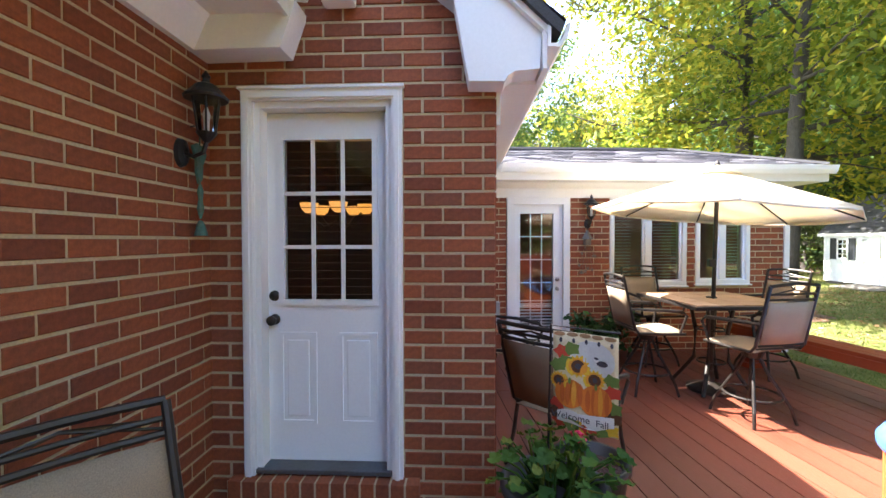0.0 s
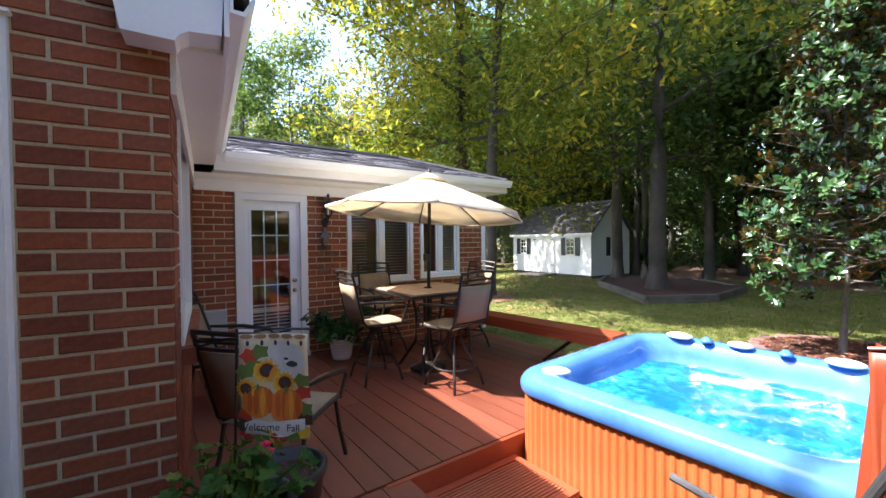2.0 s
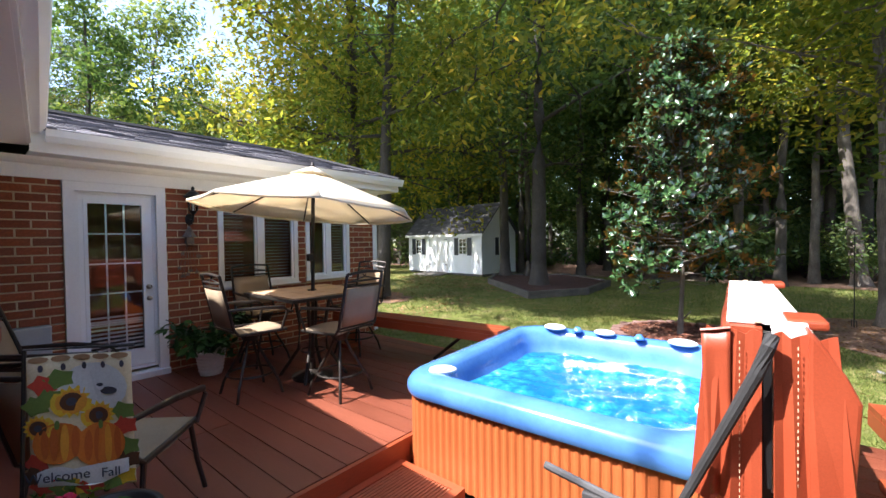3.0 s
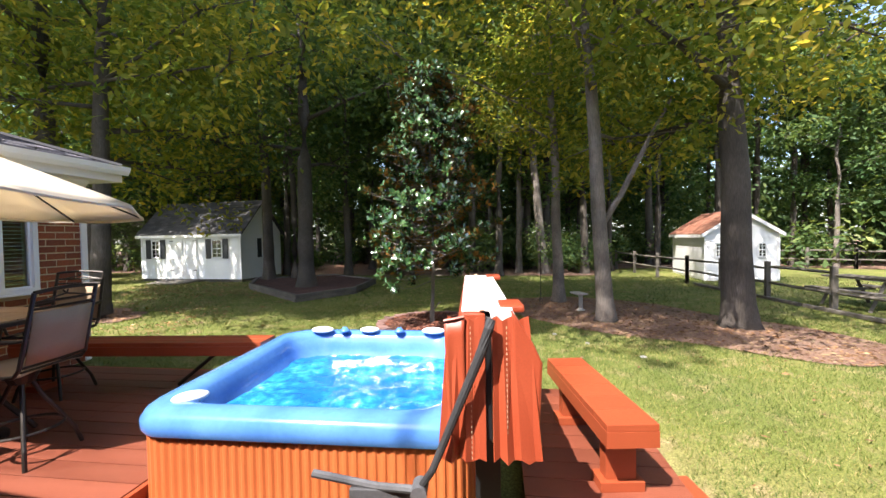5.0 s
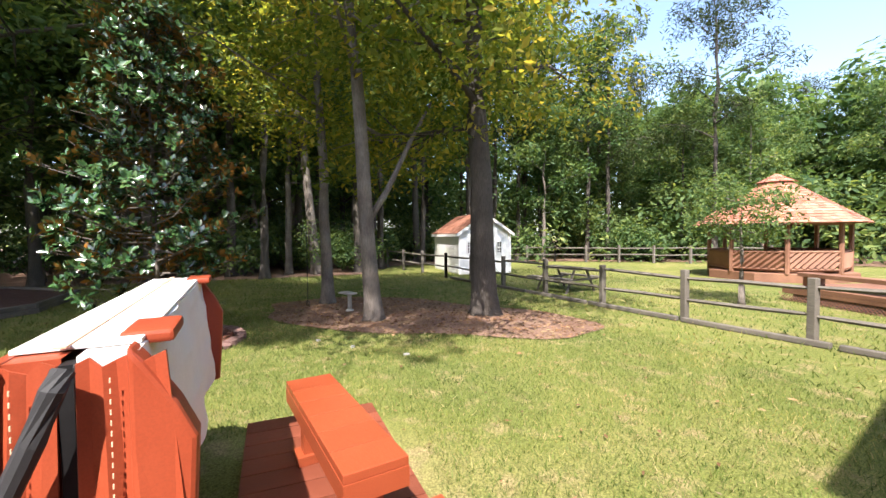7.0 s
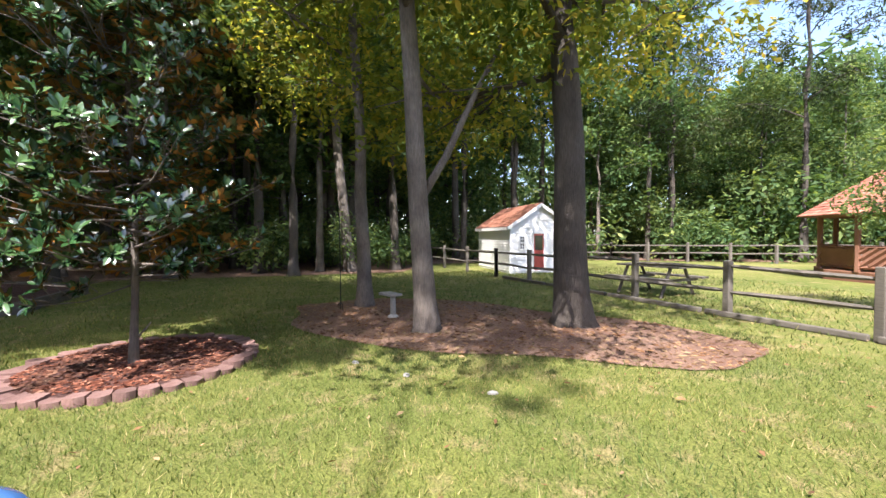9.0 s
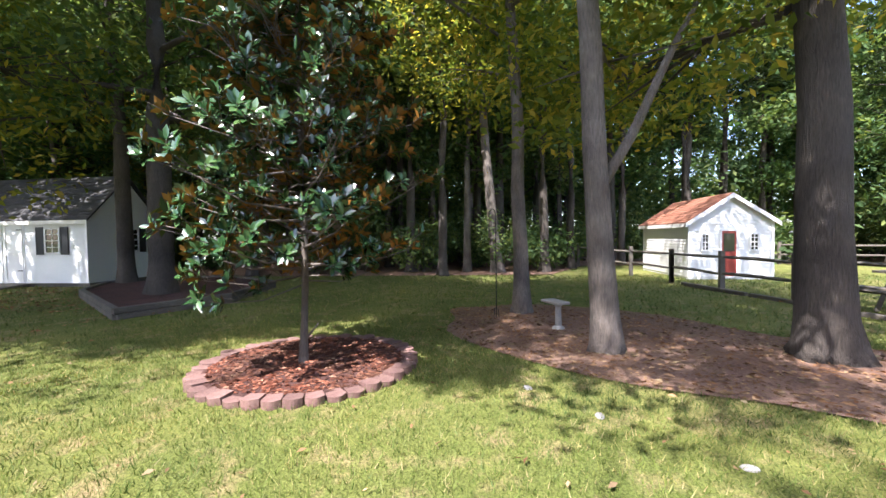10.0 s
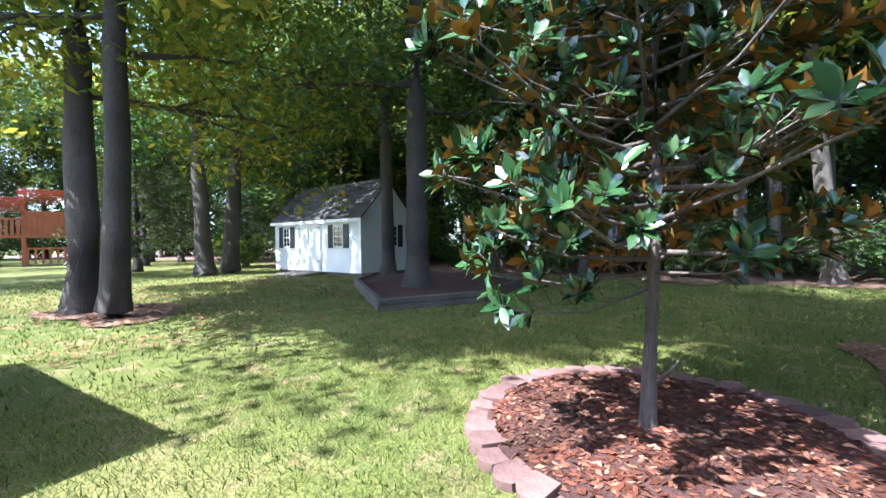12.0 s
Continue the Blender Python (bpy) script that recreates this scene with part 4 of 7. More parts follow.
# ribbed steps down beside the tub
for k, (sx0, sx1, sy0, sy1, z) in enumerate(((1.32, 2.16, -0.62, -0.04, 0.13), (1.42, 2.16, -1.2, -0.64, 0.03))):
    s = thing("step_box", (0, 0, 0), 0, "low stained step with a ribbed tread beside the hot tub", "step", "tub steps")
    s.matrix_world = deck.matrix_world
    part("frame", boxm(sx0, sx1, sy0, sy1, -0.004, z - 0.03, bevel=0.004), M["deck_bright"], s)
    bm = bmesh.new()
    for a, b, c, d in ((sx0, sx1, sy0, sy0 + 0.06), (sx0, sx1, sy1 - 0.06, sy1), (sx0, sx0 + 0.06, sy0 + 0.06, sy1 - 0.06), (sx1 - 0.06, sx1, sy0 + 0.06, sy1 - 0.06)):
        box(bm, a, b, c, d, z - 0.03, z)
    part("border", bm, M["deck_bright"], s)
    n = 17
    for i in range(n):
        y = sy0 + 0.065 + (sy1 - sy0 - 0.13) * i / n
        part("rib", boxm(sx0 + 0.062, sx1 - 0.062, y + 0.004, y + (sy1 - sy0 - 0.13) / n - 0.004, z - 0.03, z - 0.004), M["ribbed"], s)

# ---- hot tub ----


def rounded(hw, r, n=8):
    out = []
    for cx, cy, a0 in ((hw - r, hw - r, 0), (-hw + r, hw - r, 90), (-hw + r, -hw + r, 180), (hw - r, -hw + r, 270)):
        out += [(cx + r * math.cos(radians(a0 + 90 * k / n)), cy + r * math.sin(radians(a0 + 90 * k / n))) for k in range(n + 1)]
    return out


def loft(bm, rings):
    vs = [[bm.verts.new(p) for p in ring] for ring in rings]
    n = len(vs[0])
    for a, b in zip(vs, vs[1:]):
        for k in range(n):
            bm.faces.new((a[k], a[(k + 1) % n], b[(k + 1) % n], b[k]))
    return vs


def hot_tub():
    t = thing("hot_tub", (3.64, 1.53, 0.0), 7.0, "blue acrylic hot tub with bubbling water and ribbed cedar-coloured skirt", "hot tub")
    H = 1.06

    def rim_z(x, y):
        return 0.045 * max(0.0, x / H) + 0.03 * math.sin(x * 4.2) * (abs(y) / H) ** 2 * (x > -0.3)
    out = [(H, 0.24, 0.615), (H + 0.012, 0.25, 0.64), (H + 0.012, 0.25, 0.69), (H - 0.01, 0.25, 0.735), (H - 0.05, 0.24, 0.762), (H - 0.13, 0.23, 0.77),
           (H - 0.17, 0.30, 0.755), (H - 0.20, 0.32, 0.72), (H - 0.24, 0.32, 0.62), (H - 0.30, 0.30, 0.45), (H - 0.52, 0.2, 0.42), (H - 0.56, 0.2, 0.15), (H - 0.9, 0.05, 0.14)]
    bm = bmesh.new()
    rings = []
    for hw, r, z in out:
        rings.append([(x, y, z + (rim_z(x, y) if z > 0.5 else 0)) for x, y in rounded(hw, max(r, 0.02), 8)])
    vs = loft(bm, rings)
    bm.faces.new(vs[-1])
    part("shell", bm, M["acrylic"], t, "glossy blue acrylic shell", smooth=True)
    bm = bmesh.new()
    outline = rounded(H - 0.03, 0.2, 6)
    pts = []
    for (xa, ya), (xb, yb) in zip(outline, outline[1:] + outline[:1]):
        L = math.hypot(xb - xa, yb - ya)
        k = max(1, round(L / 0.014))
        pts += [(xa + (xb - xa) * i / k, ya + (yb - ya) * i / k) for i in range(k)]
    n = len(pts)
    lo, hi = [], []
    for i, (x, y) in enumerate(pts):
        f = 1.0 + (0.006 if (i % 4) in (0, 1) else -0.002) / H
        lo.append(bm.verts.new((x * f, y * f, 0.06)))
        hi.append(bm.verts.new((x * f, y * f, 0.625)))
    for i in range(n):
        bm.faces.new((lo[i], lo[(i + 1) % n], hi[(i + 1) % n], hi[i]))
    part("skirt", bm, M["tub_panel"], t, "orange cedar-look skirt with upright ribs")
    part("base", boxm(-H + 0.06, H - 0.06, -H + 0.06, H - 0.06, -0.02, 0.07), M["black"], t)
    g = 56
    bm = bmesh.new()
    grid = {}
    for j in range(g + 1):
        for i in range(g + 1):
            x, y = (i / g * 2 - 1) * 0.79, (j / g * 2 - 1) * 0.79
            v = Vector((x * 5, y * 5, 0.3))
            z = 0.575 + 0.016 * noise.noise(v) + 0.012 * noise.noise(v * 2.7) + 0.006 * noise.noise(v * 6)
            grid[i, j] = bm.verts.new((x, y, z))
    for j in range(g):
        for i in range(g):
            bm.faces.new((grid[i, j], grid[i + 1, j], grid[i + 1, j + 1], grid[i, j + 1]))
    part("water", bm, M["water"], t, "churning pale blue water", smooth=True)
    for x, y, yaw, s in ((0.86, 0.62, 0, 1), (0.88, 0.12, 0, 0.85), (0.86, -0.55, 0, 1), (-0.84, 0.78, 40, 0.9), (-0.55, -0.86, 90, 0.9)):
        bm = bmesh.new()
        bmesh.ops.create_uvsphere(bm, u_segments=16, v_segments=10, radius=0.5, matrix=pose(x, y, 0.775 + (0.045 if x > 0 else 0), 0, -12, yaw) @ Matrix.Diagonal((0.12 * s, 0.24 * s, 0.055, 1)))
        part("pillow", bm, M["pillow"], t, "pale grey head pillow", smooth=True)
    for x, y in ((0.86, -0.2), (0.86, 0.38), (-0.3, -0.87)):
        bm = spin(bmesh.new(), [(0.05, 0), (0.05, 0.018), (0.035, 0.028), (0.02, 0.05)], 18, (x, y, 0.80))
        part("valve_knob", bm, M["acrylic"], t, smooth=True)
    part("control_panel", boxm(-0.05, 0.16, -0.93, -0.84, 0.765, 0.785, bevel=0.008), M["pillow"], t, "pale grey control panel")
    bm = bmesh.new()
    for k in range(14):
        a = k * math.tau / 14
        x, y = 0.74 * math.cos(a), 0.74 * math.sin(a)
        rod(bm, (x, y, 0.50), (x * 1.04, y * 1.04, 0.51), 0.035, 0.03, 10)
    part("jet_nozzles", bm, M["pillow"], t)


hot_tub()
tagged(part("tub_pad", boxm(2.2, 5.2, 0.2, 2.9, -0.06, -0.021), M["concrete"]), "concrete pad under the hot tub", "pad", kind="structure")


def tub_cover():
    """The folded spa cover, standing on edge along the tub's side on its lifter."""
    c = thing("tub_cover", (2.31, 0.235, 0.0), 10.0, "folded rust-orange vinyl spa cover standing on its lifter", "spa cover")
    L = 1.72
    z0, z1 = 0.88, 1.43
    for side, name in ((1, "cover_half"), (-1, "cover_half")):
        bm = bmesh.new()
        n, m = 26, 10
        ring = []
        for i in range(n + 1):
            x = L * i / n
            row = []
            for j in range(m + 1):
                f = j / m
                z = z0 + (z1 - z0) * f
                wob = 0.018 * math.sin(x * 9 + f * 3) * (1 - f) + 0.012 * noise.noise(Vector((x * 6, f * 5, side)))
                y = side * (0.165 - 0.05 * f + wob + 0.012 * math.sin(f * 3.1))
                row.append(bm.verts.new((x, y, z)))
            ring.append(row)
        inner = [[bm.verts.new((L * i / n, side * 0.012, z0 + (z1 - z0) * f)) for f in (0, 1)] for i in range(n + 1)]
        for i in range(n):
            for j in range(m):
                bm.faces.new((ring[i][j], ring[i + 1][j], ring[i + 1][j + 1], ring[i][j + 1]))
            bm.faces.new((ring[i][m], ring[i + 1][m], inner[i + 1][1], inner[i][1]))
            bm.faces.new((ring[i][0], ring[i + 1][0], inner[i + 1][0], inner[i][0]))
        for i in (0, n):
            bm.faces.new([*ring[i], inner[i][1], inner[i][0]])
        bmesh.ops.recalc_face_normals(bm, faces=bm.faces)
        part(name, bm, M["vinyl"] if side > 0 else M["cover_top"], c, "rust-orange vinyl half" if side > 0 else "pale grey underside of the cover")
        # skirt flap with folds at the near end
        bm = bmesh.new()
        rows = []
        for j in range(9):
            f = j / 8
            z = z1 - 0.01 - (z1 - z0 + 0.05) * f
            rows.append([bm.verts.new((-0.012 - 0.03 * abs(math.sin(k * 1.3 + side)) * (0.3 + f), side * (0.015 + (0.155 + 0.05 * f) * k / 7), z + 0.012 * math.sin(k * 2.1))) for k in range(8)])
        for a, b in zip(rows, rows[1:]):
            for k in range(7):
                bm.faces.new((a[k], a[k + 1], b[k + 1], b[k]))
        ob = part("skirt_flap", bm, M["vinyl"], c, "hanging vinyl skirt flap")
        sol = ob.modifiers.new("thick", "SOLIDIFY")
        sol.thickness = 0.006
        bm = bmesh.new()
        for k in range(26):
            z = z1 - 0.05 - k * 0.022
            box(bm, -0.046, -0.043, side * 0.075 - 0.0012, side * 0.075 + 0.0012, z, z + 0.010)
        part("stitching", bm, M["stitch"], c)
    # loose skirt wings that stand out past the pale underside at both ends
    for xa, xb in ((-0.035, 0.05), (L - 0.06, L + 0.02)):
        bm = bmesh.new()
        prof = [(-0.10, z1 + 0.02), (-0.13, z1 - 0.02), (-0.19, z1 - 0.12), (-0.225, z1 - 0.2), (-0.215, z0 + 0.15), (-0.20, z0 - 0.05), (-0.10, z0 - 0.06)]
        prism(bm, prof, "x", xa, xb)
        ob = part("skirt_wing", bm, M["vinyl"], c, "hanging rust-orange vinyl flap")
        bv = ob.modifiers.new("soft", "BEVEL")
        bv.width, bv.segments = 0.012, 2
    bm = bmesh.new()
    rows = []
    for j in range(9):
        f = j / 8
        rows.append([bm.verts.new((-0.03 - 0.02 * math.sin(k * 1.1 + f * 2.5) * f, 0.10 + (0.085 - 0.02 * f) * k / 6, z1 - 0.004 - 0.018 * k / 6 - (z1 - z0 + 0.02) * f)) for k in range(7)])
    for a, b in zip(rows, rows[1:]):
        for k in range(6):
            bm.faces.new((a[k], a[k + 1], b[k + 1], b[k]))
    ob = part("skirt_wing", bm, M["vinyl"], c, "hanging rust-orange vinyl flap", smooth=True)
    sol = ob.modifiers.new("thick", "SOLIDIFY")
    sol.thickness = 0.008
    part("hem", tube(bmesh.new(), [(-0.03, 0.10, z1 - 0.001), (-0.032, 0.14, z1 - 0.01), (-0.03, 0.187, z1 - 0.019)], 0.007, 6), M["vinyl"], c)
    part("lining", boxm(0.06, L - 0.06, -0.112, 0.112, z1 + 0.003, z1 + 0.014, bevel=0.003), M["cover_top"], c, "white lining along the folded edge")
    part("lining_seam", boxm(0.03, L - 0.02, 0.012, 0.034, z1 + 0.014, z1 + 0.018), M["stitch"], c)
    # black strip stands in for the shade in the fold between the halves
    part("gap", boxm(-0.02, 0.02, -0.012, 0.012, z0 + 0.02, z1 - 0.01), M["black"], c)
    for x, y in ((0.2, -0.12), (L - 0.12, -0.12)):
        part("flap", boxm(x - 0.1, x + 0.1, y - 0.05, y + 0.06, z1 - 0.01, z1 + 0.022, bevel=0.01), M["vinyl"], c)
    part("flap", boxm(-0.02, 0.16, 0.10, 0.125, z1 - 0.1, z1 + 0.004, bevel=0.008), M["vinyl"], c)
    arm = thing("cover_lifter", (2.31, 0.235, 0.0), 10.0, "black foam-covered lifter arm bolted to the tub side", "cover lifter")
    part("arm", tube(bmesh.new(), [(-0.065, -0.01, 1.42), (-0.085, 0.0, 1.39), (-0.09, 0.03, 1.30), (-0.08, 0.24, 0.80), (-0.05, 0.30, 0.70)], [0.02, 0.021, 0.021, 0.016, 0.016], 10), M["rubber"], arm, "black foam grip arm")
    part("bracket", tube(bmesh.new(), [(-0.04, 0.30, 0.69), (0.02, 0.5, 0.665), (0.05, 0.80, 0.70)], 0.018, 8), M["grey_metal"], arm)
    part("pivot", rod(bmesh.new(), (-0.09, 0.30, 0.695), (0.0, 0.30, 0.695), 0.035, 0.035, 16), M["grey_metal"], arm)
    part("mount_plate", boxm(0.0, 0.03, 0.28, 0.62, 0.58, 0.66, bevel=0.005), M["grey_metal"], arm)
    part("support_post", boxm(0.2, 0.26, -0.06, 0.06, 0.262, 0.86), M["black"], c)
    part("support_post", boxm(L - 0.26, L - 0.2, -0.06, 0.06, 0.0, 0.86), M["black"], c)


tub_cover()


def bench(at, yaw, length, width, top, label, floor_near=DECK, boards=4, along=False):
    b = thing("bench", at, yaw, label, "bench", "deck benches")
    t = 0.04
    if along:
        for k in range(3):
            y0 = -width / 2 + width * k / 3
            part("seat_board", boxm(0, length, y0 + 0.003, y0 + width / 3 - 0.003, top - t, top, bevel=0.004), M["deck_bright"], b)
    else:
        n = boards
        for k in range(n):
            x0 = length * k / n
            part("seat_board", boxm(x0 + 0.002, x0 + length / n - 0.002, -width / 2, width / 2, top - t, top, bevel=0.004), M["deck_bright"], b)
    part("apron", boxm(0.004, length - 0.004, -width / 2 - 0.002, -width / 2 + 0.036, top - 0.13, top - t), M["deck_bright"], b)
    part("apron", boxm(0.004, length - 0.004, width / 2 - 0.036, width / 2 + 0.002, top - 0.13, top - t), M["deck_bright"], b)
    part("end_board", boxm(-0.002, 0.036, -width / 2, width / 2, top - 0.13, top - t - 0.001), M["deck_bright"], b)
    part("end_board", boxm(length - 0.036, length + 0.002, -width / 2, width / 2, top - 0.13, top - t - 0.001), M["deck_bright"], b)
    for x in (0.16, length - 0.24):
        part("leg", boxm(x, x + 0.09, -0.09, 0.09, floor_near, top - 0.1), M["deck_bright"], b)
        part("foot", boxm(x - 0.03, x + 0.12, -0.13, 0.13, floor_near, floor_near + 0.06, bevel=0.004), M["deck_bright"], b)
    return b


bench((2.97, -0.47, 0), 14.0, 1.25, 0.29, 0.72, "red-stained wooden bench at the edge of the deck", floor_near=0.26, boards=6)
lb = bench((4.16, 2.72, 0), 101.0, 2.6, 0.32, 0.77, "long red-stained wooden bench along the deck edge", floor_near=0.26, along=True)
part("brace", tube(bmesh.new(), [(0.5, 0, 0.66), (0.95, 0, 0.3)], 0.02, 6), M["bronze"], lb)
st = thing("deck_step", (2.6, -1.16, 0), 14.0, "low red-stained wooden step from deck to lawn", "step")
for k in range(2):
    part("tread", boxm(0, 1.0, 0.0 + k * 0.15, 0.145 + k * 0.15, 0.11, 0.145, bevel=0.004), M["deck_bright"], st)
part("riser", boxm(0.01, 0.99, 0.01, 0.29, 0.0, 0.11), M["deck_bright"], st)

# ---- sheds ----


def siding(bm, x0, x1, z0, z1, y, pitch=0.11, top=None):
    """Lapped boards on a face that looks to -y; top(x) bounds a gable."""
    z = z0
    while z < z1 - 0.01:
        h = min(pitch, z1 - z)
        xa, xb = x0, x1
        if top:
            xa, xb = top(z + h)
        if xb - xa > 0.05:
            prism_y(bm, xa, xb, y, z, h)
        z += pitch


def prism_y(bm, xa, xb, y, z, h):
    v = [bm.verts.new(p) for p in ((xa, y, z + h), (xb, y, z + h), (xb, y - 0.018, z), (xa, y - 0.018, z), (xa, y, z), (xb, y, z))]
    bm.faces.new((v[3], v[2], v[1], v[0]))
    bm.faces.new((v[4], v[5], v[2], v[3]))


def small_window(parent, x0, x1, z0, z1, y, shutters=True, name="window"):
    w = new(name)
    w.parent = parent
    part("window_frame", frame_rect(bmesh.new(), x0, x1, z0, z1, 0.045, y - 0.045, y), M["trim"], w)
    part("pane", boxm(x0 + 0.04, x1 - 0.04, y - 0.02, y - 0.01, z0 + 0.04, z1 - 0.04), M["pane"], w)
    bm = bmesh.new()
    zm, xm = (z0 + z1) / 2, (x0 + x1) / 2
    box(bm, x0 + 0.04, x1 - 0.04, y - 0.035, y - 0.018, zm - 0.018, zm + 0.018)
    box(bm, xm - 0.012, xm + 0.012, y - 0.032, y - 0.019, z0 + 0.04, z1 - 0.04)
    for z in ((z0 + zm) / 2, (z1 + zm) / 2):
        box(bm, x0 + 0.04, x1 - 0.04, y - 0.031, y - 0.02, z - 0.01, z + 0.01)
    part("muntins", bm, M["trim"], w)
    if shutters:
        for a in (x0 - 0.30, x1 + 0.03):
            bm = frame_rect(bmesh.new(), a, a + 0.27, z0 - 0.03, z1 + 0.03, 0.04, y - 0.045, y - 0.015)
            box(bm, a + 0.04, a + 0.23, y - 0.03, y - 0.015, z0, z1)
            for k in range(9):
                z = z0 + (z1 - z0) * k / 9
                box(bm, a + 0.045, a + 0.225, y - 0.04, y - 0.03, z + 0.01, z + (z1 - z0) / 9 - 0.01)
            part("shutter", bm, M["shutter"], parent, "black louvred shutter")


def white_shed():
    # local x runs along the front, from the corner nearer the trees; the front looks to local -y
    s = thing("garden_shed", (15.6, 18.0, 0.0), -90.0, "white vinyl-sided garden shed with black shutters and grey roof", "shed")
    W, Dp, z0, ze, zr = 5.4, 2.7, 0.12, 2.22, 3.6
    part("skid_base", boxm(0.05, W - 0.05, 0.05, Dp - 0.05, -0.01, z0), M["timber"], s)
    part("wall", boxm(0, W, 0.0, Dp, z0, ze), M["siding"], s)
    bm = bmesh.new()
    siding(bm, 0, W, z0, ze, 0.0)
    part("front_siding", bm, M["siding"], s, "white lapped siding")
    mx = pose(W, 0, 0, 0, 0, 90)
    bm = bmesh.new()
    siding(bm, 0, Dp, z0, ze, 0.0)
    siding(bm, 0, Dp, ze, zr, 0.0, top=lambda z: ((z - ze) / (zr - ze) * Dp / 2, Dp - (z - ze) / (zr - ze) * Dp / 2))
    bmesh.ops.transform(bm, matrix=mx, verts=bm.verts)
    part("side_siding", bm, M["siding"], s, "white lapped siding")
    for x in (0.04, W - 0.04):
        bm = prism(bmesh.new(), [(0, ze), (Dp, ze), (Dp / 2, zr)], "x", x - 0.03, x + 0.03)
        part("gable", bm, M["siding"], s)
    o = 0.16
    k = (zr - ze) / (Dp / 2)
    bm = prism(bmesh.new(), [(-o, ze - o * k + 0.04), (Dp / 2, zr + 0.04), (Dp + o, ze - o * k + 0.04), (Dp + o, ze - o * k - 0.02), (Dp / 2, zr - 0.02), (-o, ze - o * k - 0.02)], "x", -o, W + o)
    part("roof", bm, M["shingle"], s, "dark grey shingle roof")
    roof_shingles("shingles", s, [(-o, -o, ze - o * k + 0.045), (W + o, -o, ze - o * k + 0.045), (W + o, Dp / 2, zr + 0.045), (-o, Dp / 2, zr + 0.045)], M["shingle"], 0.15, 0.32, 0.014)
    part("fascia", boxm(-o, W + o, -o - 0.012, -o, ze - o * k - 0.09, ze - o * k + 0.03), M["trim"], s)
    for x in (0.0, W - 0.09):
        part("corner_board", boxm(x, x + 0.09, -0.03, 0.0, z0, ze), M["trim"], s)
    d = boxm(1.62, 3.15, -0.03, 0.0, z0, 2.12)
    part("double_door", d, M["white"], s, "white double doors")
    for a, b in ((1.66, 2.36), (2.41, 3.11)):
        bm = frame_rect(bmesh.new(), a, b, z0 + 0.03, 2.08, 0.09, -0.055, -0.03)
        box(bm, a + 0.09, b - 0.09, -0.05, -0.03, 1.0, 1.1)
        part("door_trim", bm, M["trim"], s)
        for z in (0.5, 1.8):
            part("hinge", boxm(a if a < 2 else b - 0.2, a + 0.2 if a < 2 else b, -0.06, -0.054, z, z + 0.03), M["black"], s)
    small_window(s, 0.62, 1.1, 1.05, 1.86, -0.012)
    small_window(s, 3.9, 4.45, 1.05, 1.86, -0.012)
    w2 = new("side_window")
    w2.parent = s
    w2.matrix_local = pose(W, 0, 0, 0, 0, 90)
    small_window(w2, 1.3, 1.8, 1.05, 1.86, -0.012, shutters=False, name="window")
    for a in (1.0, 1.85):
        part("shutter", boxm(a, a + 0.25, -0.045, -0.01, 1.02, 1.89, bevel=0.004), M["shutter"], w2)
    bm = prism(bmesh.new(), [(-0.04, 0.11), (-0.04, 0.05), (-1.2, -0.005), (-1.2, 0.02)], "x", 1.5, 3.3)
    tagged(part("ramp", bm, M["fence"], s), "pale wooden ramp")
    for x in (1.4, 3.4):
        part("lamp", boxm(x - 0.05, x + 0.05, -0.09, -0.01, 1.98, 2.1, bevel=0.01), M["black"], s)


white_shed()


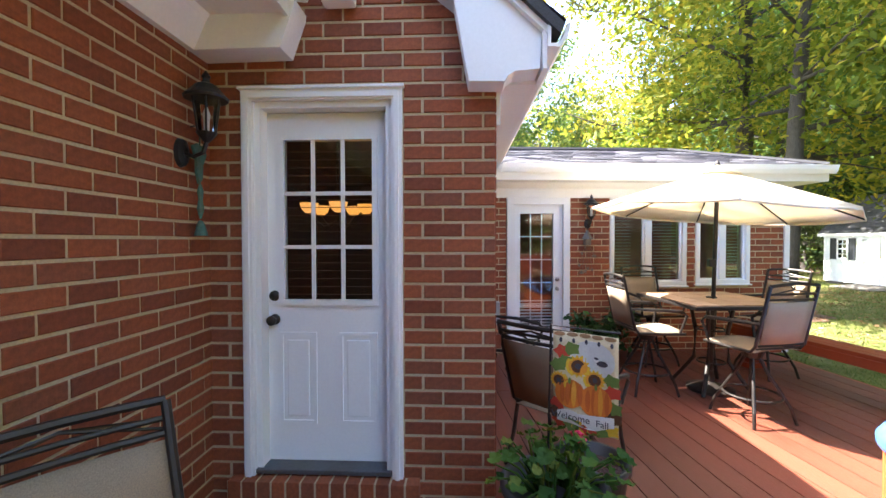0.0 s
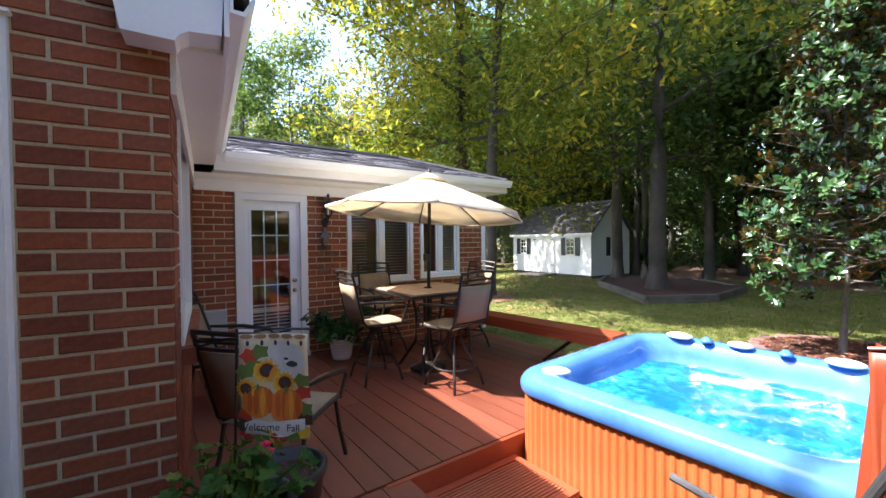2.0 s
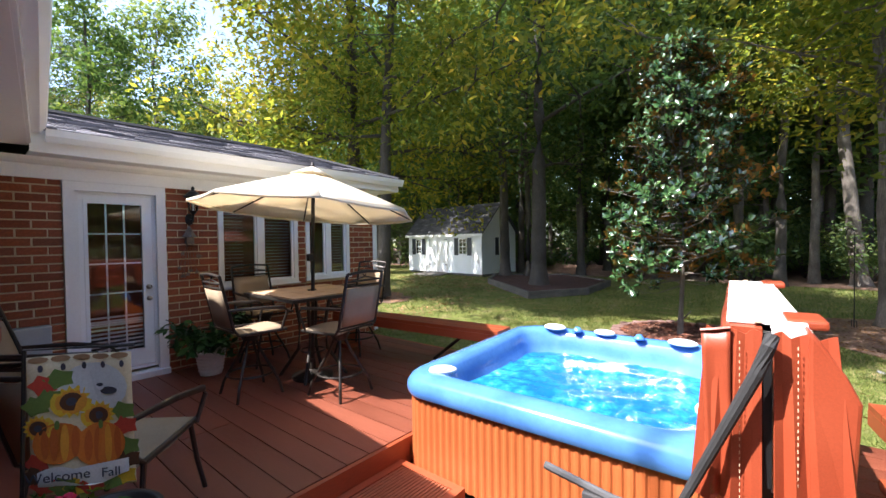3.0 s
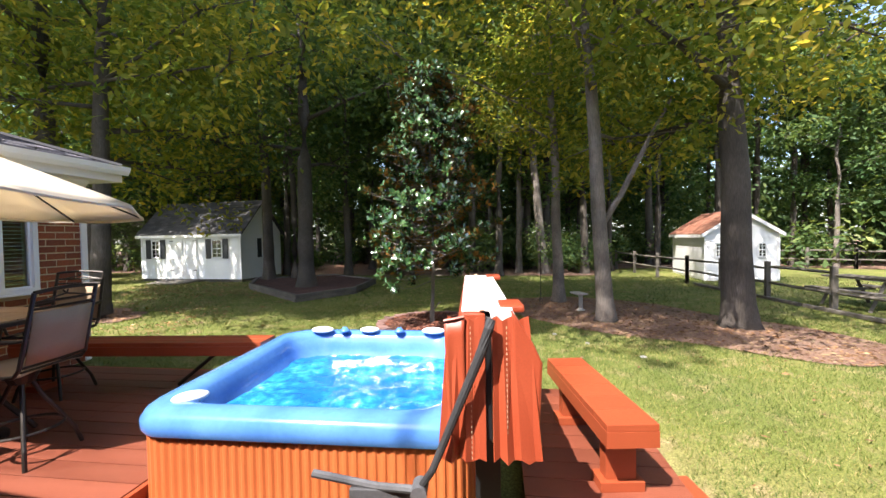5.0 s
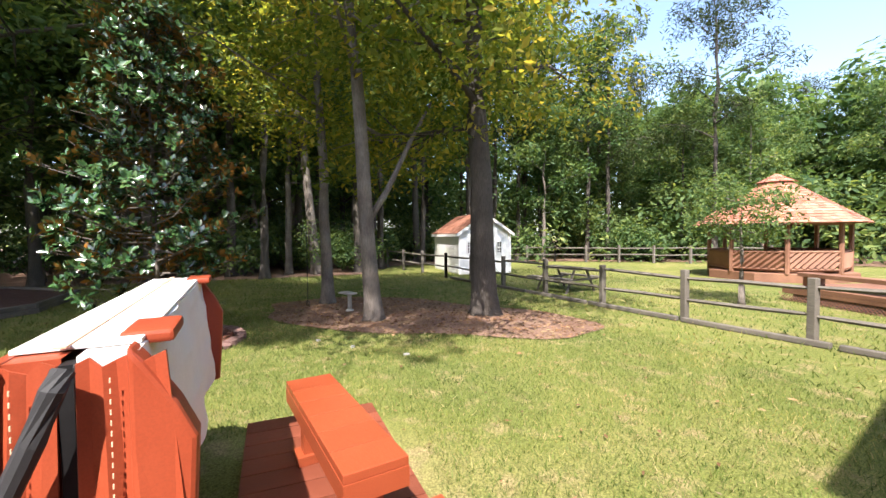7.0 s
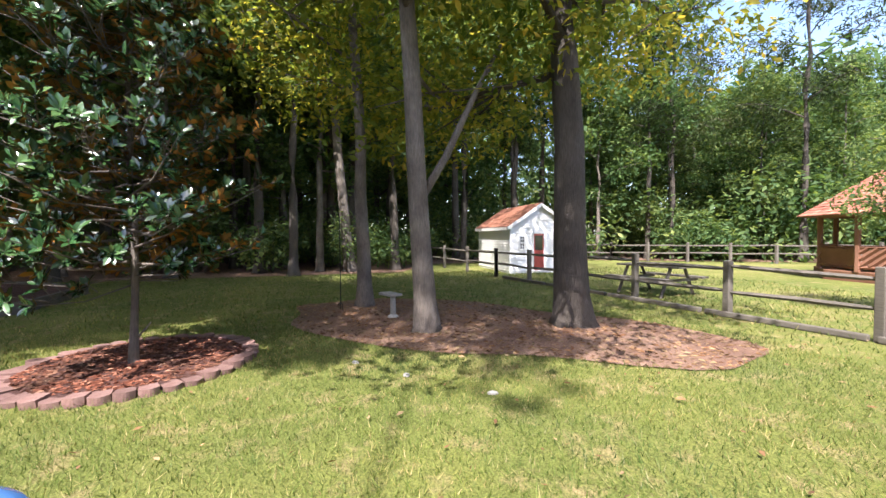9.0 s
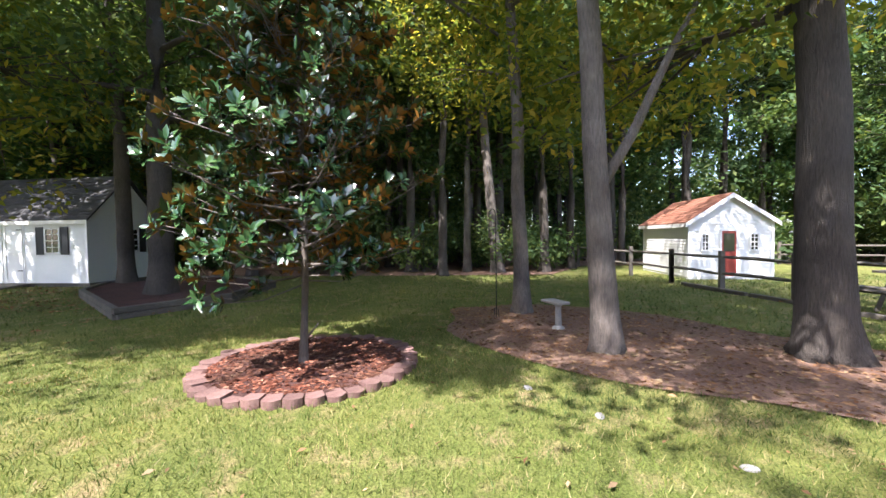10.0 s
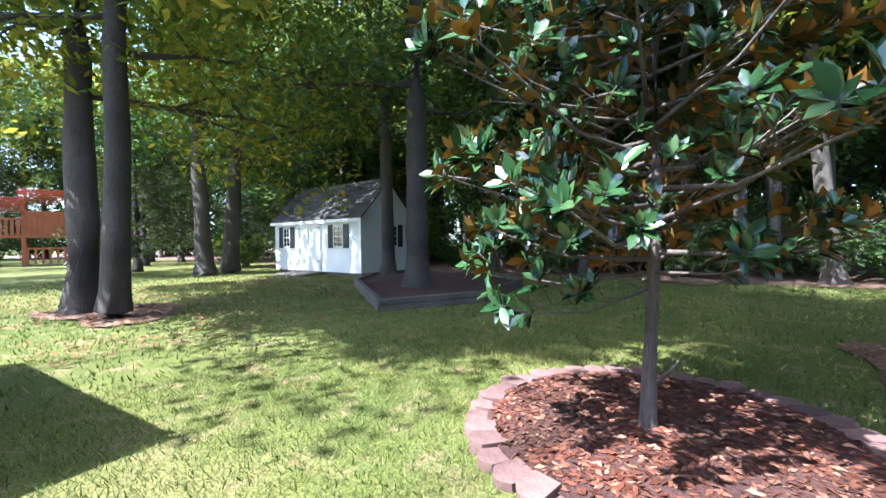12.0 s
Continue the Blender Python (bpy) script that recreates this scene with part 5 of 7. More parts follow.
def play_shed():
    s = thing("storage_shed", (17.6, -5.85, 0.0), -90.0, "small white sided outbuilding with a rust-coloured shingle roof", "shed")
    W, Dp, ze, zr = 2.42, 3.7, 1.78, 2.58
    part("wall", boxm(0, W, 0, Dp, 0.0, ze), M["siding"], s)
    bm = bmesh.new()
    siding(bm, 0, W, 0.08, ze, 0.0, 0.1)
    siding(bm, 0, W, ze, zr, 0.0, 0.1, top=lambda z: ((z - ze) / (zr - ze) * W / 2, W - (z - ze) / (zr - ze) * W / 2))
    part("front_siding", bm, M["siding"], s)
    bm = prism(bmesh.new(), [(0, ze), (W, ze), (W / 2, zr)], "y", 0.004, Dp)
    part("gable", bm, M["siding"], s)
    bm = bmesh.new()
    siding(bm, 0, Dp, 0.08, ze, 0.0, 0.1)
    bmesh.ops.transform(bm, matrix=pose(0, Dp, 0, 0, 0, -90), verts=bm.verts)
    part("side_siding", bm, M["siding"], s)
    k = (zr - ze) / (W / 2)
    o = 0.12
    bm = prism(bmesh.new(), [(-o, ze - o * k + 0.04), (W / 2, zr + 0.04), (W + o, ze - o * k + 0.04), (W + o, ze - o * k - 0.02), (W / 2, zr - 0.02), (-o, ze - o * k - 0.02)], "y", -0.14, Dp + 0.14)
    part("roof", bm, M["rust_roof"], s, "rust-brown shingle roof")
    roof_shingles("shingles", s, [(-o, Dp + 0.14, ze - o * k + 0.045), (-o, -0.14, ze - o * k + 0.045), (W / 2, -0.14, zr + 0.045), (W / 2, Dp + 0.14, zr + 0.045)], M["rust_roof"], 0.13, 0.28, 0.012)
    part("fascia", boxm(-o - 0.015, -o, -0.14, Dp + 0.14, ze - o * k - 0.1, ze - o * k + 0.02), M["trim"], s)
    for a, b in (((-o, ze - o * k), (W / 2, zr)), ((W + o, ze - o * k), (W / 2, zr))):
        bm = prism(bmesh.new(), [(a[0], a[1] - 0.1), (b[0], b[1] - 0.1), (b[0], b[1] + 0.03), (a[0], a[1] + 0.03)], "y", -0.155, -0.14)
        part("rake_board", bm, M["trim"], s)
    for x in (0, W - 0.08):
        part("corner_board", boxm(x, x + 0.08, -0.025, 0.0, 0.05, ze), M["trim"], s)
    part("door", boxm(0.95, 1.36, -0.03, 0.0, 0.06, 1.47), M["red_door"], s, "red door with a glazed top")
    part("door_pane", boxm(1.0, 1.31, -0.036, -0.03, 0.85, 1.4), M["pane"], s)
    part("door_frame", frame_rect(bmesh.new(), 0.9, 1.41, 0.05, 1.52, 0.05, -0.04, -0.005), M["trim"], s)
    small_window(s, 0.36, 0.6, 0.86, 1.4, -0.012, shutters=False)
    small_window(s, 1.72, 2.0, 0.86, 1.4, -0.012, shutters=False)


play_shed()

# ---- split-rail fence ----


def fence_line(p0, p1, count, label, h=0.98, name="fence"):
    f = thing(name, (0, 0, 0), 0, label, "fence")
    rr = random.Random(21)
    pts = [(p0[0] + (p1[0] - p0[0]) * k / count, p0[1] + (p1[1] - p0[1]) * k / count) for k in range(count + 1)]
    for k, (x, y) in enumerate(pts):
        bm = bmesh.new()
        hh = h + rr.uniform(-0.04, 0.04)
        box(bm, x - 0.055, x + 0.055, y - 0.055, y + 0.055, -0.02, hh, bevel=0.012)
        part("post", bm, M["fence"], f)
    for (xa, ya), (xb, yb) in zip(pts, pts[1:]):
        for z in (0.44, 0.84):
            a, b = Vector((xa, ya, z + rr.uniform(-0.03, 0.03))), Vector((xb, yb, z + rr.uniform(-0.03, 0.03)))
            mid = a.lerp(b, 0.5) + Vector((0, 0, rr.uniform(-0.015, 0.015)))
            bm = tube(bmesh.new(), [a, a.lerp(b, 0.12), mid, a.lerp(b, 0.88), b], [0.022, 0.036, 0.04, 0.036, 0.022], 5)
            part("rail", bm, M["fence"], f)
    return f


fence_line((1.7, -7.93), (16.7, -5.0), 8, "weathered grey split-rail fence with two rails")
fence_line((16.7, -5.0), (23.0, -3.7), 3, "weathered grey split-rail fence behind the yard trees", name="fence")
fence_line((25.5, -9.5), (23.2, -14.0), 3, "far weathered split-rail fence at the woods", name="fence")
fence_line((23.2, -14.0), (16.5, -22.5), 6, "far weathered split-rail fence at the woods", name="fence")
for k in range(6):
    a = Vector((3.0 + k * 2.2, -7.60 + k * 0.43, 0))
    ln = thing("landscape_timber", tuple(a), 11.06, "weathered timber lying along the fence foot", "timber", "fence timbers")
    part("log", boxm(0, 2.15, -0.05, 0.05, 0.0, 0.09, bevel=0.02), M["fence"], ln)

# ---- timber bed by the shed ----
bed = thing("raised_bed", (0, 0, 0), 0, "low raised bed edged with stacked weathered timbers", "planting bed")
bed_pts = [(15.3, 11.6), (13.4, 10.4), (10.8, 6.8), (12.75, 5.95), (15.4, 6.4), (17.2, 9.0)]
for (xa, ya), (xb, yb) in zip(bed_pts, bed_pts[1:] + bed_pts[:1]):
    for lay in range(2):
        L = math.hypot(xb - xa, yb - ya)
        ob = part("timber", boxm(-0.05 * lay, L + 0.04, -0.06, 0.06, lay * 0.115, lay * 0.115 + 0.11, bevel=0.015), M["timber"], bed)
        ob.matrix_world = pose(xa, ya, 0, 0, 0, math.degrees(math.atan2(yb - ya, xb - xa)))
bm = bmesh.new()
bm.faces.new([bm.verts.new((x, y, 0.17)) for x, y in bed_pts])
part("soil", bm, M["mulch"], bed)

# ---- ring of edging blocks ----
ring = thing("edging_ring", (RING[0], RING[1], 0), 0, "ring of scalloped reddish concrete edging blocks round the magnolia", "edging")
NB = 40
bm = bmesh.new()
outline = [(-0.095, -0.06)] + [(-0.095 + 0.19 * k / 8, -0.075 - 0.05 * math.sin(math.pi * k / 8)) for k in range(9)] + [(0.095, -0.06), (0.082, 0.07), (-0.082, 0.07)]
prism(bm, [(x * 0.86, y) for x, y in outline], "z", -0.03, 0.064)
blk = bpy.data.meshes.new("edging_block")
bm.to_mesh(blk)
bm.free()
blk.materials.append(M["block"])
rb_ = random.Random(9)
for k in range(NB):
    a = k * 360 / NB
    ob = new("edging_block", blk)
    ob.parent = ring
    r = RING[2] + 0.02
    ob.matrix_local = pose(r * math.cos(radians(a)), r * math.sin(radians(a)), rb_.uniform(-0.018, 0.014), rb_.uniform(-5, 5), rb_.uniform(-3, 3), a + 90 + rb_.uniform(-5, 5))
scatter("mulch_chips", 9000, (RING[0] - 1.3, RING[0] + 1.3, RING[1] - 1.3, RING[1] + 1.3), lambda x, y: math.hypot(x - RING[0], y - RING[1]) < RING[2] - 0.03, 0.03, M["chip"], "loose red-brown bark mulch chips", "mulch", 0.052, 3)
scatter("bed_litter", 16000, (6.5, 13.2, -6, 2), lambda x, y: inside((x, y), TREE_BED), 0.035, M["straw"], "dry leaves and pine straw under the trees", "leaf litter", 0.014, 4)
scatter("maple_litter", 6000, (7, 12.5, 8, 14), lambda x, y: inside((x, y), LEFT_BED), 0.04, M["straw"], "dry leaves under the maples", "leaf litter", 0.014, 5)
scatter("shade_litter", 5200, (6.6, 15.2, 7.0, 15.5), lambda x, y: noise.noise(Vector((x * 0.7, y * 0.7, 3.0))) > -0.12 and not inside((x, y), LEFT_BED), 0.045, M["straw"], "brown fallen leaves strewn over the shaded lawn", "leaf litter", 0.03, 15)
scatter("lawn_leaves", 700, (3, 14, -7, 8), lambda x, y: True, 0.035, M["straw"], "scattered fallen leaves on the lawn", "leaf litter", 0.03, 6)


def lawn_ok(x, y):
    if inside((x, y), TREE_BED) or inside((x, y), LEFT_BED) or math.hypot(x - RING[0], y - RING[1]) < RING[2] + 0.1:
        return False
    return not (x < 5.0 and -1.0 < y < 6.2) and x > 2.3


scatter("grass_blades", 150000, (2.6, 10.5, -5.5, 6.0), lawn_ok, 0.007, M["blade"], "short lawn grass, green with straw-coloured tips", "grass", 0.0, 7, True, 0.05)
scatter("far_grass_blades", 70000, (2.6, 19.0, -12.0, 20.0), lambda x, y: lawn_ok(x, y) and not (x < 10.5 and -5.5 < y < 6), 0.018, M["blade"], "lawn grass beyond, green with straw-coloured tips", "grass", 0.0, 8, True, 0.07)

# ---- trees ----


def tree(name, at, height, r, crown_z, crown_r, leaves, size, leafmat, barkmat, label, seed=1, lean=(0, 0), limbs=9, category="tree", cone=0.0, flat=0.8, shape="leaf", fork=None, clump=0.34, low=0.0, airy=99.0):
    rr = random.Random(seed)
    t = thing(name, (at[0], at[1], 0), 0, label, category)
    bm = bmesh.new()
    pts, rad = [], []
    n = 10
    wob = [(rr.uniform(-1, 1), rr.uniform(-1, 1)) for _ in range(n + 1)]
    for i in range(n + 1):
        f = i / n
        z = height * 0.93 * f
        pts.append(Vector((lean[0] * z + wob[i][0] * 0.04 * z * 0.3, lean[1] * z + wob[i][1] * 0.04 * z * 0.3, z)))
        rad.append(r * (1 - 0.8 * f))
    base = [Vector((0, 0, -0.05)), Vector((0, 0, 0.12)), Vector((pts[1].x * 0.3, pts[1].y * 0.3, 0.45))]
    tube(bm, base + pts[1:], [r * 1.55, r * 1.22, r * 1.04] + rad[1:], 20)
    for v in bm.verts:
        if v.co.z < 0.5:
            a = math.atan2(v.co.y, v.co.x)
            f = 1 + (0.5 - v.co.z) * (0.22 * math.sin(4 * a + seed) + 0.16 * math.sin(7 * a + 2 * seed))
            v.co.x, v.co.y = v.co.x * f, v.co.y * f
    centres = []

    def along(z):
        f = max(0, min(1, z / (height * 0.93))) * n
        i = min(n - 1, int(f))
        return pts[i].lerp(pts[i + 1], f - i), rad[i] * (1 - (f - i)) + rad[i + 1] * (f - i)
    for k in range(limbs):
        f = (k + rr.uniform(0.1, 0.9)) / limbs
        z = crown_z + (height * 0.9 - crown_z) * f
        p, rz = along(z)
        a = k * 2.4 + rr.uniform(-0.5, 0.5)
        spread = crown_r * ((1 - f) * cone + (1 - cone) * math.sqrt(max(0.05, 1 - (1.5 * f - 0.5) ** 2 * 0.8))) * rr.uniform(0.75, 1.1)
        rise = spread * rr.uniform(0.15, 0.55) * (1 - 0.8 * cone) - low * spread * (1 - f)
        e = p + Vector((math.cos(a) * spread, math.sin(a) * spread, rise))
        m1 = p.lerp(e, 0.35) + Vector((0, 0, rise * 0.1))
        m2 = p.lerp(e, 0.7) + Vector((rr.uniform(-0.2, 0.2), rr.uniform(-0.2, 0.2), rise * 0.15))
        tube(bm, [p, m1, m2, e], [rz * 0.36, rz * 0.24, rz * 0.15, rz * 0.06 + 0.004], 6)
        if p.z > airy and k % 3:
            continue
        for q, s in ((m1, 0.7), (m2, 1.0), (e, 0.9)):
            for _ in range(3):
                d = Vector((rr.uniform(-1, 1), rr.uniform(-1, 1), rr.uniform(-0.6, 0.7))) * crown_r * 0.3
                centres.append((*(q + d), crown_r * clump * s * rr.uniform(0.6, 1.15)))
                tube(bm, [q, q + d * 0.55, q + d], [rz * 0.14 + 0.004, rz * 0.09 + 0.003, 0.003], 4)
    for _ in range(max(3, limbs // 3)):
        p, rz = along(height * rr.uniform(0.85, 0.95))
        centres.append((p.x + rr.uniform(-1, 1) * crown_r * 0.25, p.y + rr.uniform(-1, 1) * crown_r * 0.25, p.z, crown_r * clump * 0.9))
    if fork:
        a, b, rf = fork
        pa, rz = along(a[2])
        b = Vector(b)
        tube(bm, [pa, pa.lerp(b, 0.3) + Vector((0, 0, -0.1)), pa.lerp(b, 0.65), b], [rf, rf * 0.9, rf * 0.7, rf * 0.4], 8)
        for _ in range(6):
            centres.append((b.x + rr.uniform(-1, 1), b.y + rr.uniform(-1, 1), b.z + rr.uniform(-0.3, 1.0), crown_r * clump))
    part("trunk", bm, barkmat, t, smooth=True)
    leaf_cloud("crown", centres, leaves, size, leafmat, t, 1.0, seed, flat, shape)
    return t


tree("tree", (9.3, -3.58), 15, 0.27, 3.7, 4.6, 17000, 0.155, M["leaf_sun_tint"], M["bark"], "tall thick-trunked maple with yellowing leaves", 31, (0.01, 0.03), 16, low=0.16, airy=7.0)
tree("tree", (9.42, -1.25), 13, 0.165, 3.7, 4.5, 16000, 0.155, M["leaf_sun_tint"], M["bark_pale"], "tall maple with a forked pale trunk", 32, (-0.02, 0.055), 13, low=0.1, airy=7.0, fork=((0, 0, 1.9), (0.6, -1.4, 4.6), 0.07))
tree("tree", (11.85, -0.42), 12, 0.145, 4.0, 4.3, 12000, 0.165, M["leaf_sun_tint"], M["bark_pale"], "slim yard tree with flaring pale roots", 33, (0.0, 0.02), 12, airy=7.5)
tree("tree", (20.2, -0.1), 17, 0.22, 7.0, 3.6, 7000, 0.28, M["leaf_dark"], M["bark_pale"], "tall leaning woodland tree with a bare pale trunk", 34, (-0.01, 0.09), 10)
tree("tree", (7.85, 11.45), 17, 0.27, 3.9, 5.2, 20000, 0.19, M["leaf_sun_tint"], M["bark"], "tall maple twin beside the house wing", 35, (0.0, 0.0), 18, low=0.22, airy=9.0)
tree("tree", (7.95, 10.15), 16, 0.21, 3.9, 4.8, 17000, 0.19, M["leaf_sun_tint"], M["bark"], "leaning maple twin beside the house wing", 36, (0.02, -0.05), 17, low=0.22, airy=9.0)
tree("tree", (13.1, 7.9), 16, 0.30, 4.0, 4.6, 9500, 0.22, M["leaf_dark"], M["bark"], "broad dark oak in the timber-edged bed", 37, (0, 0), 14, low=0.2)
tree("tree", (15.4, 11.1), 15, 0.24, 4.2, 4.2, 8000, 0.23, M["leaf_dark"], M["bark"], "dark oak in the timber-edged bed", 38, (-0.01, 0.01), 13, low=0.2)
tree("tree", (15.9, 10.2), 14, 0.16, 5, 3.0, 6000, 0.23, M["leaf_dark"], M["bark"], "slim oak beside the garden shed", 39, (0, 0), 9)
tree("tree", (13.0, 18.7), 15, 0.33, 4.2, 4.4, 10000, 0.26, M["leaf_dark"], M["bark"], "dark tree on the lawn by the garden shed", 40, (-0.03, 0.02), 12)
tree("tree", (14.15, 19.1), 15, 0.33, 4.2, 4.2, 10000, 0.26, M["leaf_dark"], M["bark"], "leaning dark tree by the garden shed", 41, (0.06, -0.02), 12)


def magnolia():
    t = thing("magnolia_tree", (8.57, 2.2, 0.05), 0, "young magnolia with glossy green leaves and rusty undersides", "tree")
    rr = random.Random(8)
    bm = bmesh.new()
    H = 5.0
    tr = [Vector((0.03 * math.sin(z * 2.3), 0.03 * math.cos(z * 1.7) - 0.03, z)) for z in (-0.08, 0.05, 0.3, 0.8, 1.5, 2.4, 3.3, 4.2, H)]
    tube(bm, tr, [0.075, 0.052, 0.043, 0.038, 0.033, 0.028, 0.021, 0.014, 0.007], 12)
    tube(bm, [(0.0, 0.0, 0.22), (0.03, -0.10, 0.34), (0.05, -0.16, 0.42)], [0.016, 0.012, 0.006], 6)
    tips = []

    def bough(p, a, reach, rise, twigs, thick):
        e = p + Vector((math.cos(a) * reach, math.sin(a) * reach, rise))
        m1 = p.lerp(e, 0.5) + Vector((0, 0, -0.08 * reach))
        tube(bm, [p, p.lerp(m1, 0.5), m1, e], [thick * 0.75, thick * 0.6, thick * 0.45, 0.004], 5)
        tips.append((e, (e - m1).normalized()))
        for _ in range(twigs):
            q = p.lerp(e, rr.uniform(0.16, 0.97))
            b = a + rr.uniform(-1.2, 1.2)
            d = Vector((math.cos(b), math.sin(b), rr.uniform(0.1, 1.1))).normalized() * rr.uniform(0.12, 0.34)
            tube(bm, [q, q + d], [0.006, 0.004], 4)
            tips.append((q + d, d.normalized()))
    for k in range(92):
        f = ((k + rr.random()) / 92) ** 1.05
        z = 0.98 + (H - 1.05) * f
        reach = (1.5 * (1 - f) ** 0.62 * (0.62 + 0.38 * min(1, f * 5)) + 0.16) * rr.uniform(0.6, 1.1)
        bough(Vector((0, 0, z)), k * 2.39996 + rr.uniform(-0.3, 0.3), reach, reach * rr.uniform(0.05, 0.5), rr.choice((12, 14, 16)), 0.018 * (1 - f) + 0.006)
    # low drooping boughs
    for a, z, reach, rise in ((2.5, 0.85, 0.85, 0.0), (2.2, 0.95, 1.0, 0.12), (0.4, 0.9, 0.9, 0.2), (4.6, 0.95, 0.8, 0.25), (5.6, 0.9, 0.95, 0.15)):
        bough(Vector((0, 0, z)), a, reach, rise - 0.1, 6, 0.014)
    tips.append((Vector((0, 0, H)), Vector((0, 0, 1))))
    part("trunk", bm, M["bark_pale"], t, smooth=True)
    vs, fs, vu, fu = [], [], [], []
    shape = ((0, 6, 1), (1, 6, 7, 2), (2, 7, 3), (0, 5, 6), (5, 4, 7, 6), (4, 3, 7))
    for p, d in tips:
        side = d.orthogonal().normalized()
        for k in range(rr.choice((10, 12, 14))):
            out = Matrix.Rotation(k * 2.4 + rr.uniform(-0.3, 0.3), 3, d) @ side
            ax = (out * rr.uniform(0.6, 1.1) + d * rr.uniform(0.2, 1.0) + Vector((0, 0, rr.uniform(0.0, 0.4)))).normalized()
            sky = d * 1.0 + Vector((rr.uniform(-0.3, 0.3), rr.uniform(-0.3, 0.3), 0.35))
            up = sky - ax * sky.dot(ax)
            up = up.normalized() if up.length > 0.01 else Vector((0, 0, 1))
            s = ax.cross(up)
            L = rr.uniform(0.085, 0.15)
            w = L * rr.uniform(0.18, 0.22)
            o = p - d * rr.uniform(0, 0.07)
            i = len(vs)
            pts = [o + ax * 0.01, o + ax * L * 0.3 + s * w * 0.8 + up * L * 0.05, o + ax * L * 0.65 + s * w + up * L * 0.03, o + ax * L - up * L * 0.06,
                   o + ax * L * 0.65 - s * w + up * L * 0.03, o + ax * L * 0.3 - s * w * 0.8 + up * L * 0.05, o + ax * L * 0.33 - up * L * 0.01, o + ax * L * 0.66 - up * L * 0.015]
            vs += [tuple(v) for v in pts]
            vu += [tuple(v - up * 0.0016) for v in pts]
            fs += [tuple(i + j for j in f) for f in shape]
            fu += [tuple(i + j for j in reversed(f)) for f in shape]
    tagged(mesh_part("leaves", raw("leaves", vs, fs), M["leaf_mag"], t, "large glossy dark green leaves", smooth=True), kind="stuff")
    tagged(mesh_part("leaf_felt", raw("leaf_felt", vu, fu), M["leaf_rust"], t, "rusty brown felted leaf undersides", smooth=True), kind="stuff")


magnolia()

# woods behind: a few kinds, repeated
kinds = [
    tree("woodland_tree", (24, 3), 17, 0.20, 4.2, 3.6, 7600, 0.29, M["leaf_dark"], M["bark"], "slender woodland tree with deep green leaves", 51, (0.01, 0.0), 13, low=0.1),
    tree("woodland_tree", (26, -6), 19, 0.23, 5.0, 4.0, 7600, 0.31, M["leaf_maple"], M["bark"], "tall woodland tree with yellow-green leaves", 52, (0.0, 0.02), 13),
    tree("woodland_tree", (22.5, 8), 15, 0.15, 3.6, 3.0, 6400, 0.27, M["leaf_dark"], M["bark_pale"], "thin woodland tree with a pale trunk", 53, (0.02, 0.01), 12, low=0.1),
    tree("pine_tree", (27, -14), 21, 0.24, 8.0, 3.6, 7000, 0.36, M["leaf_pine"], M["bark"], "tall pine with a bare lower trunk", 54, (0.0, 0.0), 14, shape="needle", category="pine"),
    tree("cedar_tree", (20.5, 25), 9, 0.17, 0.5, 2.6, 7000, 0.26, M["leaf_pine"], M["bark"], "dark feathery cedar standing at the lawn's end", 55, (0, 0), 22, cone=0.9, shape="needle", category="cedar", clump=0.24),
    tree("woodland_tree", (40, 10), 18, 0.2, 2.5, 3.8, 2600, 0.52, M["leaf_dark"], M["bark"], "woodland tree standing deep among the others", 56, (0.0, 0.01), 12),
    tree("woodland_tree", (19.4, 6.0), 18, 0.19, 7.4, 4.5, 8600, 0.29, M["leaf_dark"], M["bark"], "tall edge-of-woods tree with a high spreading crown", 58, (-0.01, 0.01), 13),
]


def in_view_gap(x, y):
    """Open places: lawns, sheds, gazebo and paths."""
    if not inside((x, y), WOODS):
        return True
    return 15.0 < x < 21.5 and 11.5 < y < 19.0


rw = random.Random(77)
spots = []
tries = 0
while len(spots) < 130 and tries < 6000:
    tries += 1
    if len(spots) < 62:
        x, y = rw.uniform(19, 33), rw.uniform(-27, 32)
    else:
        x, y = (rw.uniform(9, 34), rw.uniform(-46, -20)) if len(spots) % 2 else (rw.uniform(8, 55), rw.uniform(-48, 62))
    if in_view_gap(x, y) or any((x - a) ** 2 + (y - b) ** 2 < 4.2 for a, b, _ in spots):
        continue
    spots.append((x, y, 0))
for x, y, _ in spots:
    k = rw.choices((0, 1, 2, 3), (4, 3, 4, 2))[0]
    if x > 30 or y > 34:
        k = 5
    if y < -5 and k == 1:
        k = rw.choice((0, 3, 3))
    s = rw.uniform(0.8, 1.15) if y > -12 else rw.uniform(0.62, 0.8)
    ob = copy_thing(kinds[k], pose(x, y, 0, 0, 0, rw.uniform(0, 360)))
    ob.scale = (s, s, s * rw.uniform(0.9, 1.1))
